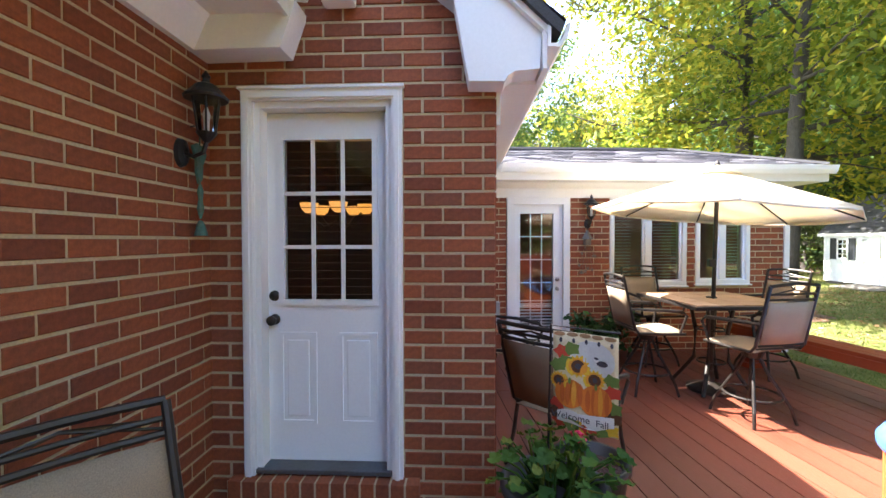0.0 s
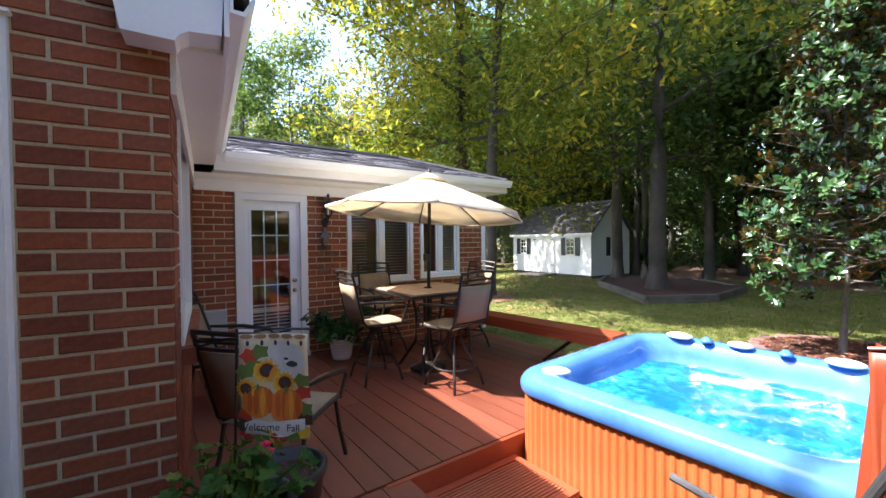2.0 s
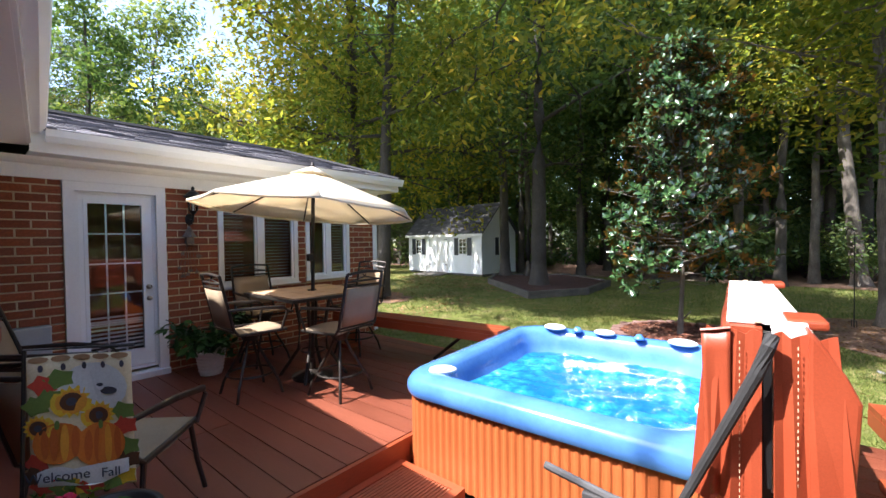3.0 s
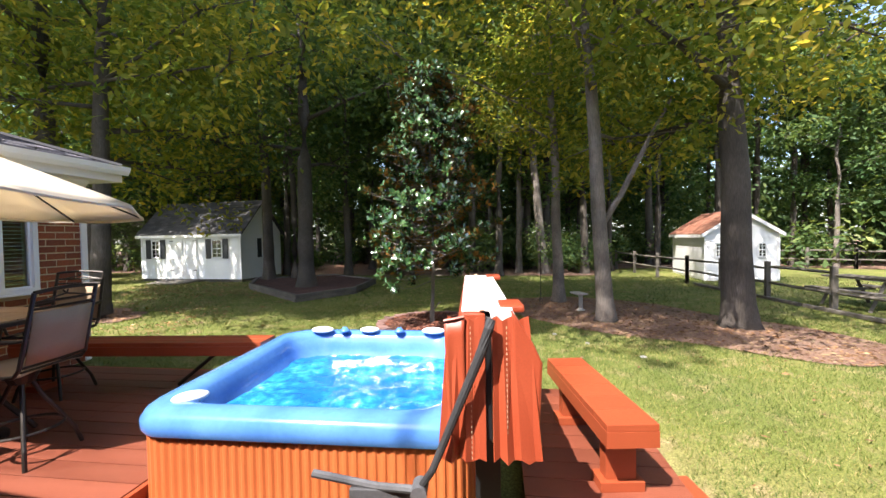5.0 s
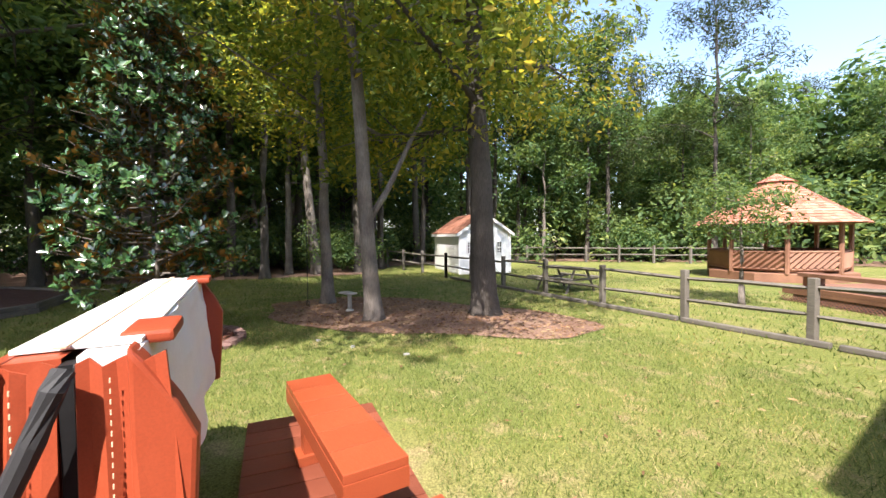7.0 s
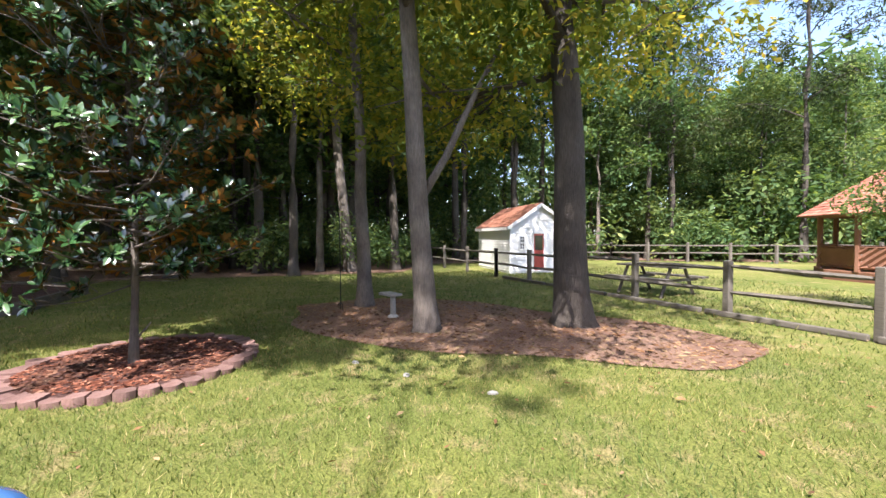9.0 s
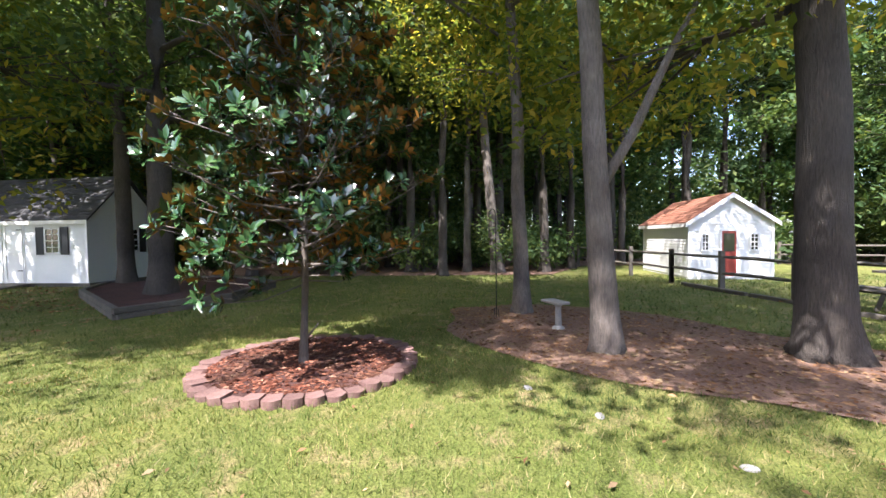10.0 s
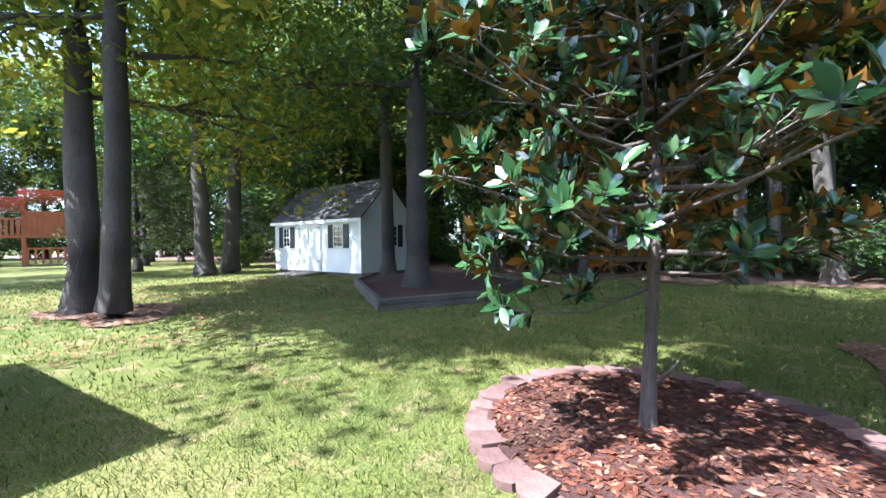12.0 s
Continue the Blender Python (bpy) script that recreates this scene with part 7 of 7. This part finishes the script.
def geranium():
    p = thing("geranium_pot", (0.50, 1.64, DECK), 0, "dark round planter of leggy geraniums with a red bloom", "potted plant")
    part("pot", spin(bmesh.new(), [(0.12, 0.0), (0.13, 0.03), (0.15, 0.3), (0.205, 0.50), (0.225, 0.51), (0.225, 0.54), (0.20, 0.54), (0.19, 0.49)], 26), M["darkpot"], p, "dark glazed pot", smooth=True)
    rr = random.Random(15)
    bm = bmesh.new()
    vs, fs = [], []
    for k in range(74):
        a, l = rr.uniform(0, 6.28), rr.uniform(0.05, 0.30)
        e = Vector((math.cos(a) * l, math.sin(a) * l, 0.53 + rr.uniform(-0.02, 0.22) * (1.1 - l * 1.6)))
        s = Vector((math.cos(a) * 0.07, math.sin(a) * 0.07, 0.49))
        tube(bm, [s, s.lerp(e, 0.5) + Vector((0, 0, 0.03)), e], [0.007, 0.005, 0.003], 5)
        for _ in range(2):
            c = e + Vector((rr.uniform(-0.05, 0.05), rr.uniform(-0.05, 0.05), rr.uniform(-0.03, 0.03)))
            nrm = Vector((math.cos(a) * 0.5 + rr.uniform(-0.5, 0.5), math.sin(a) * 0.5 + rr.uniform(-0.5, 0.5), 0.9)).normalized()
            u = nrm.orthogonal().normalized()
            v = nrm.cross(u)
            r = rr.uniform(0.018, 0.036)
            i = len(vs)
            vs.append(tuple(c - nrm * r * 0.25))
            n = 14
            for q in range(n):
                t = q * math.tau / n
                w = r * (1 + 0.13 * math.cos(t * 5)) * (0.55 if q == 0 else 1)
                vs.append(tuple(c + u * w * math.cos(t) + v * w * math.sin(t) + nrm * 0.008 * math.cos(t * 5)))
            fs += [(i, i + 1 + q, i + 1 + (q + 1) % n) for q in range(n)]
    tagged(part("stem", bm, M["leaf_ger"], p), kind="stuff")
    mesh_part("leaves", raw("leaves", vs, fs), M["leaf_ger"], p, "scalloped green leaves", smooth=True)
    bm = bmesh.new()
    for _ in range(26):
        c = Vector((0.12, 0.08, 0.69)) + Vector((rr.uniform(-1, 1), rr.uniform(-1, 1), rr.uniform(-0.8, 0.8))).normalized() * rr.uniform(0.012, 0.034)
        bmesh.ops.create_icosphere(bm, subdivisions=1, radius=0.014, matrix=Matrix.Translation(c) @ Matrix.Diagonal((1, 1, 0.6, 1)))
    part("bloom", bm, M["bloom"], p, "crimson flower head")
    part("bloom_stalk", tube(bmesh.new(), [(0.05, 0.03, 0.56), (0.10, 0.06, 0.62), (0.12, 0.08, 0.68)], 0.004, 5), M["leaf_ger"], p)


geranium()
dp = thing("flower_pot", (0.71, 1.84, DECK), 0, "dark round pot standing behind the geraniums", "flower pot")
part("pot", spin(bmesh.new(), [(0.11, 0.0), (0.12, 0.03), (0.14, 0.3), (0.165, 0.50), (0.18, 0.51), (0.18, 0.54), (0.155, 0.54), (0.145, 0.49)], 26), M["black"], dp, "dark glazed pot", smooth=True)
part("soil", spin(bmesh.new(), [(0.002, 0.495), (0.148, 0.49)], 20), M["mulch"], dp)


def white_pot_plant():
    p = thing("potted_plant", (1.94, 5.22, DECK), 0, "leafy dark green plant in a white woven pot", "potted plant")
    bm = spin(bmesh.new(), [(0.11, 0.0), (0.115, 0.02), (0.135, 0.14), (0.15, 0.24), (0.16, 0.25), (0.16, 0.27), (0.14, 0.27), (0.13, 0.2)], 30)
    part("pot", bm, M["pot"], p, "white basket-weave pot", smooth=True)
    for z in (0.05, 0.09, 0.13, 0.17, 0.21):
        part("weave_band", tube(bmesh.new(), [((0.115 + z * 0.155) * math.cos(k * math.tau / 24), (0.115 + z * 0.155) * math.sin(k * math.tau / 24), z) for k in range(25)], 0.008, 5), M["pot"], p)
    rr = random.Random(16)
    cs = []
    bm = bmesh.new()
    for k in range(26):
        a, l = rr.uniform(0, 6.28), rr.uniform(0.1, 0.42)
        e = Vector((math.cos(a) * l, math.sin(a) * l, 0.36 + rr.uniform(-0.05, 0.26)))
        tube(bm, [(0, 0, 0.2), e * 0.5 + Vector((0, 0, 0.2)), e], 0.004, 4)
        cs.append((*e, 0.14))
    tagged(part("stem", bm, M["leaf_pot"], p), kind="stuff")
    leaf_cloud("leaves", cs, 520, 0.11, M["leaf_pot"], p, 1.0, 17, 0.8)


white_pot_plant()


def coach_lantern(at, yaw, label, s=1.0):
    l = thing("wall_lantern", at, yaw, label, "wall lamp", "coach lanterns")
    # local +x points away from the wall
    part("wall_plate", spin(bmesh.new(), [(0.0, 0), (0.05 * s, 0.0), (0.045 * s, 0.02), (0.02 * s, 0.03)], 16), M["black"], l)
    l.children[0].matrix_local = pose(0.0, 0, -0.10 * s, 0, 90, 0) @ Matrix.Diagonal((1.5, 1.0, 1, 1))
    part("arm", tube(bmesh.new(), [(0.02, 0, -0.10 * s), (0.07 * s, 0, -0.12 * s), (0.12 * s, 0, -0.10 * s), (0.14 * s, 0, -0.04 * s)], 0.011 * s, 7), M["black"], l)
    c = 0.14 * s
    part("base_cup", spin(bmesh.new(), [(0.012, -0.05), (0.03, -0.03), (0.045, -0.01), (0.05, 0.0)] if s == 1 else [(0.012 * s, -0.05 * s), (0.05 * s, 0)], 12, (c, 0, 0)), M["black"], l)
    for k in range(6):
        a = k * math.tau / 6
        part("cage_bar", tube(bmesh.new(), [(c + 0.046 * s * math.cos(a), 0.046 * s * math.sin(a), 0), (c + 0.068 * s * math.cos(a), 0.068 * s * math.sin(a), 0.17 * s)], 0.005 * s, 4), M["black"], l)
    part("glass", spin(bmesh.new(), [(0.043 * s, 0.002), (0.063 * s, 0.168 * s)], 12, (c, 0, 0), cap=False), M["glass"], l)
    part("bulb", spin(bmesh.new(), [(0.012 * s, 0.0), (0.014 * s, 0.06 * s), (0.018 * s, 0.09 * s), (0.004 * s, 0.13 * s)], 10, (c, 0, 0)), M["pillow"], l)
    part("cap", spin(bmesh.new(), [(0.10 * s, 0.165 * s), (0.105 * s, 0.175 * s), (0.075 * s, 0.205 * s), (0.05 * s, 0.235 * s), (0.02 * s, 0.25 * s), (0.016 * s, 0.27 * s), (0.022 * s, 0.28 * s), (0.004, 0.31 * s)], 18, (c, 0, 0)), M["black"], l)
    return l


coach_lantern((-1.312, 1.95, 2.36), 0, "black coach lantern with ribbed glass on the brick wall")
wl = coach_lantern((0, 0, 0), 0, "small black coach lantern beside the patio door", 0.95)
wl.matrix_world = wing @ pose(1.57, -0.012, 2.14, 0, 0, -90)


def wall_chime():
    c = thing("door_chime", (-1.30, 2.02, 0.05), 0, "verdigris metal wind chime with a small bell on the brick wall", "wind chime")
    part("hook", tube(bmesh.new(), [(-0.005, 0, 2.36), (0.04, 0, 2.37), (0.045, 0, 2.33)], 0.004, 5), M["black"], c)
    part("chain", rod(bmesh.new(), (0.045, 0, 1.9), (0.045, 0, 2.34), 0.0035, 0.0035, 5), M["verdigris"], c)
    bm = prism(bmesh.new(), [(-0.06, 2.25), (-0.02, 2.27), (0.0, 2.25), (0.035, 2.27), (0.05, 2.22), (0.02, 2.16), (0.015, 2.09), (-0.01, 2.06), (-0.03, 2.12), (-0.03, 2.18)], "x", 0.035, 0.05)
    part("ornament", bm, M["verdigris"], c)
    part("figure", spin(bmesh.new(), [(0.006, 1.88), (0.018, 1.93), (0.010, 1.98), (0.016, 2.02), (0.006, 2.06)], 10, (0.045, 0, 0)), M["verdigris"], c)
    part("bell", spin(bmesh.new(), [(0.034, 1.79), (0.03, 1.81), (0.02, 1.85), (0.008, 1.87)], 16, (0.045, 0, 0)), M["verdigris"], c)


wall_chime()
hc = thing("hanging_chime", (0, 0, 0), 0, "weathered tin birdhouse chime with dangling stars", "wind chime")
hc.matrix_world = wing @ pose(1.55, -0.06, 0)
part("roof", spin(bmesh.new(), [(0.085, 1.83), (0.05, 1.88), (0.012, 1.96)], 4), M["tin"], hc)
part("house", boxm(-0.04, 0.04, -0.035, 0.035, 1.75, 1.83), M["tin"], hc)
part("cord", rod(bmesh.new(), (0, 0, 1.95), (0, 0, 2.02), 0.003, 0.003, 5), M["black"], hc)
rr = random.Random(4)
for k in range(9):
    x, z = rr.uniform(-0.13, 0.13), rr.uniform(1.34, 1.66)
    bm = prism(bmesh.new(), [(x + (0.032 if q % 2 == 0 else 0.014) * math.sin(q * math.pi / 5), z + (0.032 if q % 2 == 0 else 0.014) * math.cos(q * math.pi / 5)) for q in range(10)], "y", -0.004, 0.004)
    part("star", bm, M["tin"], hc)
    part("wire", rod(bmesh.new(), (x, 0, z), (x * 0.25, 0, 1.76), 0.0018, 0.0018, 4), M["tin"], hc)
eb = thing("meter_box", (0, 0, 0), 0, "small grey electrical box on the brick wall", "electrical box")
eb.matrix_world = wing
part("case", boxm(0.04, 0.33, -0.12, -0.012, 0.62, 0.98, bevel=0.01), M["grey_box"], eb)
part("lid", boxm(0.05, 0.32, -0.132, -0.12, 0.63, 0.97, bevel=0.004), M["grey_box"], eb)
part("conduit", rod(bmesh.new(), (0.18, -0.05, 0.25), (0.18, -0.05, 0.62), 0.018, 0.018, 8), M["grey_box"], eb)
fl = thing("flood_light", (-0.55, 2.17, 3.12), 0, "white flood light fixture on the gable brick", "lamp")
part("case", boxm(-0.09, 0.09, -0.08, 0.018, -0.03, 0.06, bevel=0.02), M["white"], fl)

# ---- far things ----


def gazebo():
    g = thing("gazebo", (12.2, -16.4, 0), 20, "open wooden gazebo with a tall cedar shake roof", "gazebo")
    R, ze, zr = 2.35, 2.05, 3.75
    part("platform", spin(bmesh.new(), [(R - 0.1, 0.0), (R - 0.1, 0.28), (R - 0.12, 0.30)], 8), M["gaz_wood"], g)
    for k in range(8):
        a, b = radians(45 * k + 22.5), radians(45 * k + 67.5)
        pa, pb = Vector((math.cos(a), math.sin(a), 0)), Vector((math.cos(b), math.sin(b), 0))
        part("post", tube(bmesh.new(), [pa * (R - 0.3) + Vector((0, 0, 0.28)), pa * (R - 0.3) + Vector((0, 0, ze))], 0.075, 6), M["gaz_wood"], g)
        part("roof_slope", panel(bmesh.new(), [[tuple(pa * (R + 0.25) + Vector((0, 0, ze - 0.1))), tuple(pb * (R + 0.25) + Vector((0, 0, ze - 0.1)))], [tuple(pa * 0.5 + Vector((0, 0, zr - 0.32))), tuple(pb * 0.5 + Vector((0, 0, zr - 0.32)))]]), M["cedar_roof"], g)
        roof_shingles("shake", g, [pa * (R + 0.28) + Vector((0, 0, ze - 0.09)), pb * (R + 0.28) + Vector((0, 0, ze - 0.09)), pb * 0.48 + Vector((0, 0, zr - 0.30)), pa * 0.48 + Vector((0, 0, zr - 0.30))], M["cedar_roof"], 0.16, 0.2, 0.02)
        roof_shingles("shake", g, [pa * 0.62 + Vector((0, 0, zr - 0.27)), pb * 0.62 + Vector((0, 0, zr - 0.27)), pb * 0.04 + Vector((0, 0, zr + 0.06)), pa * 0.04 + Vector((0, 0, zr + 0.06))], M["cedar_roof"], 0.13, 0.18, 0.02)
        part("header", tube(bmesh.new(), [pa * (R - 0.3) + Vector((0, 0, ze - 0.08)), pb * (R - 0.3) + Vector((0, 0, ze - 0.08))], 0.07, 4), M["gaz_wood"], g)
        if k != 6:
            for z in (0.42, 1.0):
                part("rail", tube(bmesh.new(), [pa * (R - 0.3) + Vector((0, 0, z)), pb * (R - 0.3) + Vector((0, 0, z))], 0.05, 4), M["gaz_wood"], g)
            mid, along = (pa + pb) * 0.5 * (R - 0.3), (pb - pa).normalized()
            half = (pb - pa).length * (R - 0.3) / 2 - 0.06
            for q in range(9):
                x0 = -half - 0.42 + q * (2 * half + 0.42) / 9
                lo, hi = max(-half, x0), min(half, x0 + 0.56)
                za, zb = 0.45 + (lo - x0) * 0.95, 0.45 + (hi - x0) * 0.95
                part("board", tube(bmesh.new(), [mid + along * lo + Vector((0, 0, za)), mid + along * hi + Vector((0, 0, min(0.97, zb)))], 0.07, 4), M["gaz_wood"], g)
    d = thing("garden_deck", (8.3, -11.75, 0), -11.6, "low red-brown deck with a lattice skirt before the gazebo", "deck")
    part("floor", boxm(-4.6, 0.0, -3.0, 0.6, 0.30, 0.34), M["gaz_wood"], d)
    for q in range(23):
        part("plank", boxm(-4.6 + q * 0.2, -4.6 + q * 0.2 + 0.193, -3.0, 0.6, 0.34, 0.365), M["gaz_wood"], d)
    for q in range(2):
        part("rim_board", boxm(-4.6, 0.0, 0.6, 0.64, 0.19 + q * 0.09, 0.275 + q * 0.09), M["gaz_wood"], d)
        part("rim_board", boxm(0.0, 0.04, -3.0, 0.64, 0.19 + q * 0.09, 0.275 + q * 0.09), M["gaz_wood"], d)
    bm = bmesh.new()
    for q in range(58):
        x = -4.6 + q * 0.08
        for sgn in (-1, 1):
            tube(bm, [(x, 0.618 + 0.006 * sgn, 0.0 if sgn > 0 else 0.19), (x + 0.19, 0.618 + 0.006 * sgn, 0.19 if sgn > 0 else 0.0)], 0.009, 4)
    part("lattice", bm, M["gaz_wood"], d, "diagonal lattice skirt")
    part("inner_skirt", boxm(-4.55, -0.05, 0.40, 0.44, 0.0, 0.30), M["timber"], d)
    b = thing("garden_bench", (8.3, -11.75, 0.365), -11.6, "long low red-brown bench along the garden deck edge", "bench")
    part("seat", boxm(-4.3, -0.2, 0.15, 0.5, 0.24, 0.33, bevel=0.006), M["gaz_wood"], b)
    for x in (-4.0, -2.3, -0.6):
        part("leg", boxm(x, x + 0.3, 0.2, 0.45, 0.0, 0.24), M["gaz_wood"], b)
    w = thing("neighbour_house", (24, -45, 0), 20, "distant white house seen behind the gazebo", "house")
    part("wall", boxm(-6, 6, -3, 3, 0, 3.0), M["siding"], w)
    part("roof", prism(bmesh.new(), [(-3.5, 2.9), (3.5, 2.9), (0, 5.0)], "x", -6.3, 6.3), M["shingle"], w)
    for x in (-4, -1, 2):
        part("window", boxm(x, x + 0.9, 3.0, 3.04, 1.0, 2.2), M["pane"], w)


gazebo()
tree("crape_tree", (8.25, -9.5), 2.7, 0.06, 1.3, 1.05, 4200, 0.085, M["leaf_dark"], M["bark_pale"], "small ornamental tree with yellow-green leaves", 71, (0.02, 0), 9, clump=0.36)


def playset():
    p = thing("playset", (11.1, 38.5, 0), -10, "red-stained wooden playset with slatted roofs and a swing beam", "playset")
    for x in (-2.4, -0.4, 1.6, 3.2):
        for y in (-0.8, 0.8):
            part("post", boxm(x - 0.07, x + 0.07, y - 0.07, y + 0.07, 0.0, 3.6 if x > -1 else 3.0), M["play_wood"], p)
    part("platform", boxm(-2.5, 3.3, -0.9, 0.9, 1.55, 1.68), M["play_wood"], p)
    for x in range(26):
        part("slat", boxm(-2.4 + x * 0.22, -2.4 + x * 0.22 + 0.12, -0.93, -0.9, 1.68, 2.5 if x < 9 else 2.75), M["play_wood"], p)
    for z in (2.5,):
        part("rail", boxm(-2.5, -0.4, -0.95, -0.88, z, z + 0.1), M["play_wood"], p)
    part("wall", boxm(-0.3, 3.2, -0.9, -0.85, 1.68, 3.0), M["play_wood"], p)
    for x0, x1, z in ((-2.7, -0.3, 3.0), (-0.6, 2.9, 3.5)):
        for k in range(7):
            f = k / 7
            part("roof_board", boxm(x0, x1, -1.05 + f * 1.0, -1.05 + f * 1.0 + 0.16, z + f * 0.85, z + f * 0.85 + 0.04), M["play_wood"], p)
            part("roof_board", boxm(x0, x1, 1.05 - f * 1.0 - 0.16, 1.05 - f * 1.0, z + f * 0.85, z + f * 0.85 + 0.04), M["play_wood"], p)
    part("balcony", boxm(1.6, 3.3, -1.4, -0.9, 2.3, 2.4), M["play_wood"], p)
    for k in range(8):
        part("slat", boxm(1.62 + k * 0.22, 1.72 + k * 0.22, -1.42, -1.38, 2.4, 3.1), M["play_wood"], p)
    part("leg", tube(bmesh.new(), [(3.3, 0, 2.6), (1.2, -2.2, 0.0)], 0.08, 6), M["fence"], p)
    part("leg", tube(bmesh.new(), [(3.3, 0, 2.6), (4.4, -2.2, 0.0)], 0.08, 6), M["fence"], p)
    part("slide", panel(bmesh.new(), [[(-3.6 - f * 1.4, -0.5, 1.5 * (1 - f) ** 1.4 + 0.05), (-3.6 - f * 1.4, 0.1, 1.5 * (1 - f) ** 1.4 + 0.05)] for f in (-0.6, 0, 0.3, 0.6, 1.0)]), M["verdigris"], p)
    for k in range(12):
        part("slat", boxm(-0.3 + k * 0.3, -0.3 + k * 0.3 + 0.1, -0.94, -0.88, 0.1, 0.9), M["play_wood"], p)
    part("rail", boxm(-0.4, 3.2, -0.96, -0.86, 0.9, 1.0), M["play_wood"], p)


playset()
bpy.data.objects["playset"].scale = (1.15, 1.15, 1.15)
bb = thing("bird_bath", (10.55, -0.86, 0), 25, "small pale stone bird feeder stand under the trees", "bird bath")
part("pedestal", spin(bmesh.new(), [(0.10, 0), (0.09, 0.03), (0.05, 0.06), (0.045, 0.34), (0.07, 0.38)], 10), M["concrete"], bb)
part("slab", boxm(-0.13, 0.30, -0.12, 0.12, 0.38, 0.42, bevel=0.012), M["concrete"], bb)
pt = thing("picnic_table", (11.8, -7.2, 0), 15, "dark weathered picnic table beyond the fence", "table")
part("tabletop", boxm(-0.8, 0.8, -0.35, 0.35, 0.66, 0.7), M["timber"], pt)
for y in (-0.65, 0.65):
    part("seat", boxm(-0.8, 0.8, y - 0.12, y + 0.12, 0.4, 0.44), M["timber"], pt)
for x in (-0.55, 0.55):
    for s in (-1, 1):
        part("leg", tube(bmesh.new(), [(x, s * 0.25, 0.66), (x, s * 0.6, 0.0)], 0.045, 4), M["timber"], pt)
    part("cross_beam", boxm(x - 0.04, x + 0.04, -0.72, 0.72, 0.34, 0.4), M["timber"], pt)
for k, (x, y) in enumerate(((7.55, -0.7), (8.1, -0.2), (6.9, -1.4))):
    s = thing("stone", (x, y, 0), k * 40, "pale stone at the edge of the straw bed", "stone", "bed stones")
    bm = bmesh.new()
    bmesh.ops.create_icosphere(bm, subdivisions=2, radius=0.045, matrix=Matrix.Diagonal((1.2, 0.8, 0.5, 1)))
    for v in bm.verts:
        v.co *= 1 + 0.2 * noise.noise(v.co * 9)
    part("rock", bm, M["concrete"], s)


# dense far woods that close the view between the trunks
def far_woods():
    g = random.Random(99)
    cs = []
    for k in range(420):
        a = radians(g.uniform(-100, 84))
        d = g.uniform(36, 50) if a < radians(30) else g.uniform(44, 62)
        x, y = 4 + d * math.cos(a), d * math.sin(a)
        if 3 < x < 22 and y > 30 and y < 56:
            continue
        cs.append((x, y, g.uniform(0.3, 13) if a < radians(70) else g.uniform(0.3, 8), g.uniform(1.6, 3.0)))
    w = tagged(new("far_woods"), "dense dark far woods closing the yard", "woods", kind="stuff")
    leaf_cloud("foliage", cs, 60000, 0.75, M["leaf_dark"], w, 1.2, 91, 0.9)
    cs = []
    for k in range(260):
        a = radians(g.uniform(-75, 62))
        d = g.uniform(24, 36)
        x, y = 4 + d * math.cos(a), d * math.sin(a)
        if in_view_gap(x, y):
            continue
        cs.append((x, y, g.uniform(0.2, 4.5), g.uniform(0.9, 1.9)))
    leaf_cloud("understory", cs, 34000, 0.36, M["leaf_dark"], w, 1.2, 92, 0.9)


far_woods()


def shepherd_hook(at):
    h = thing("shepherd_hook", at, 25, "thin black metal shepherd's hook stuck in the bed", "garden hook")
    part("pole", tube(bmesh.new(), [(0, 0, -0.05), (0, 0, 1.0), (0, 0, 1.75)], [0.009, 0.009, 0.008], 8), M["black"], h)
    part("crook", tube(bmesh.new(), [(0.14 - 0.14 * math.cos(a * 0.39), 0, 1.75 + 0.14 * math.sin(a * 0.39)) for a in range(9)], [0.008] * 9, 8), M["black"], h)
    part("foot", tube(bmesh.new(), [(-0.09, 0, -0.02), (-0.08, 0, 0.14), (0.08, 0, 0.14), (0.09, 0, -0.02)], [0.007] * 4, 8), M["black"], h)


shepherd_hook((11.45, 0.05, 0))
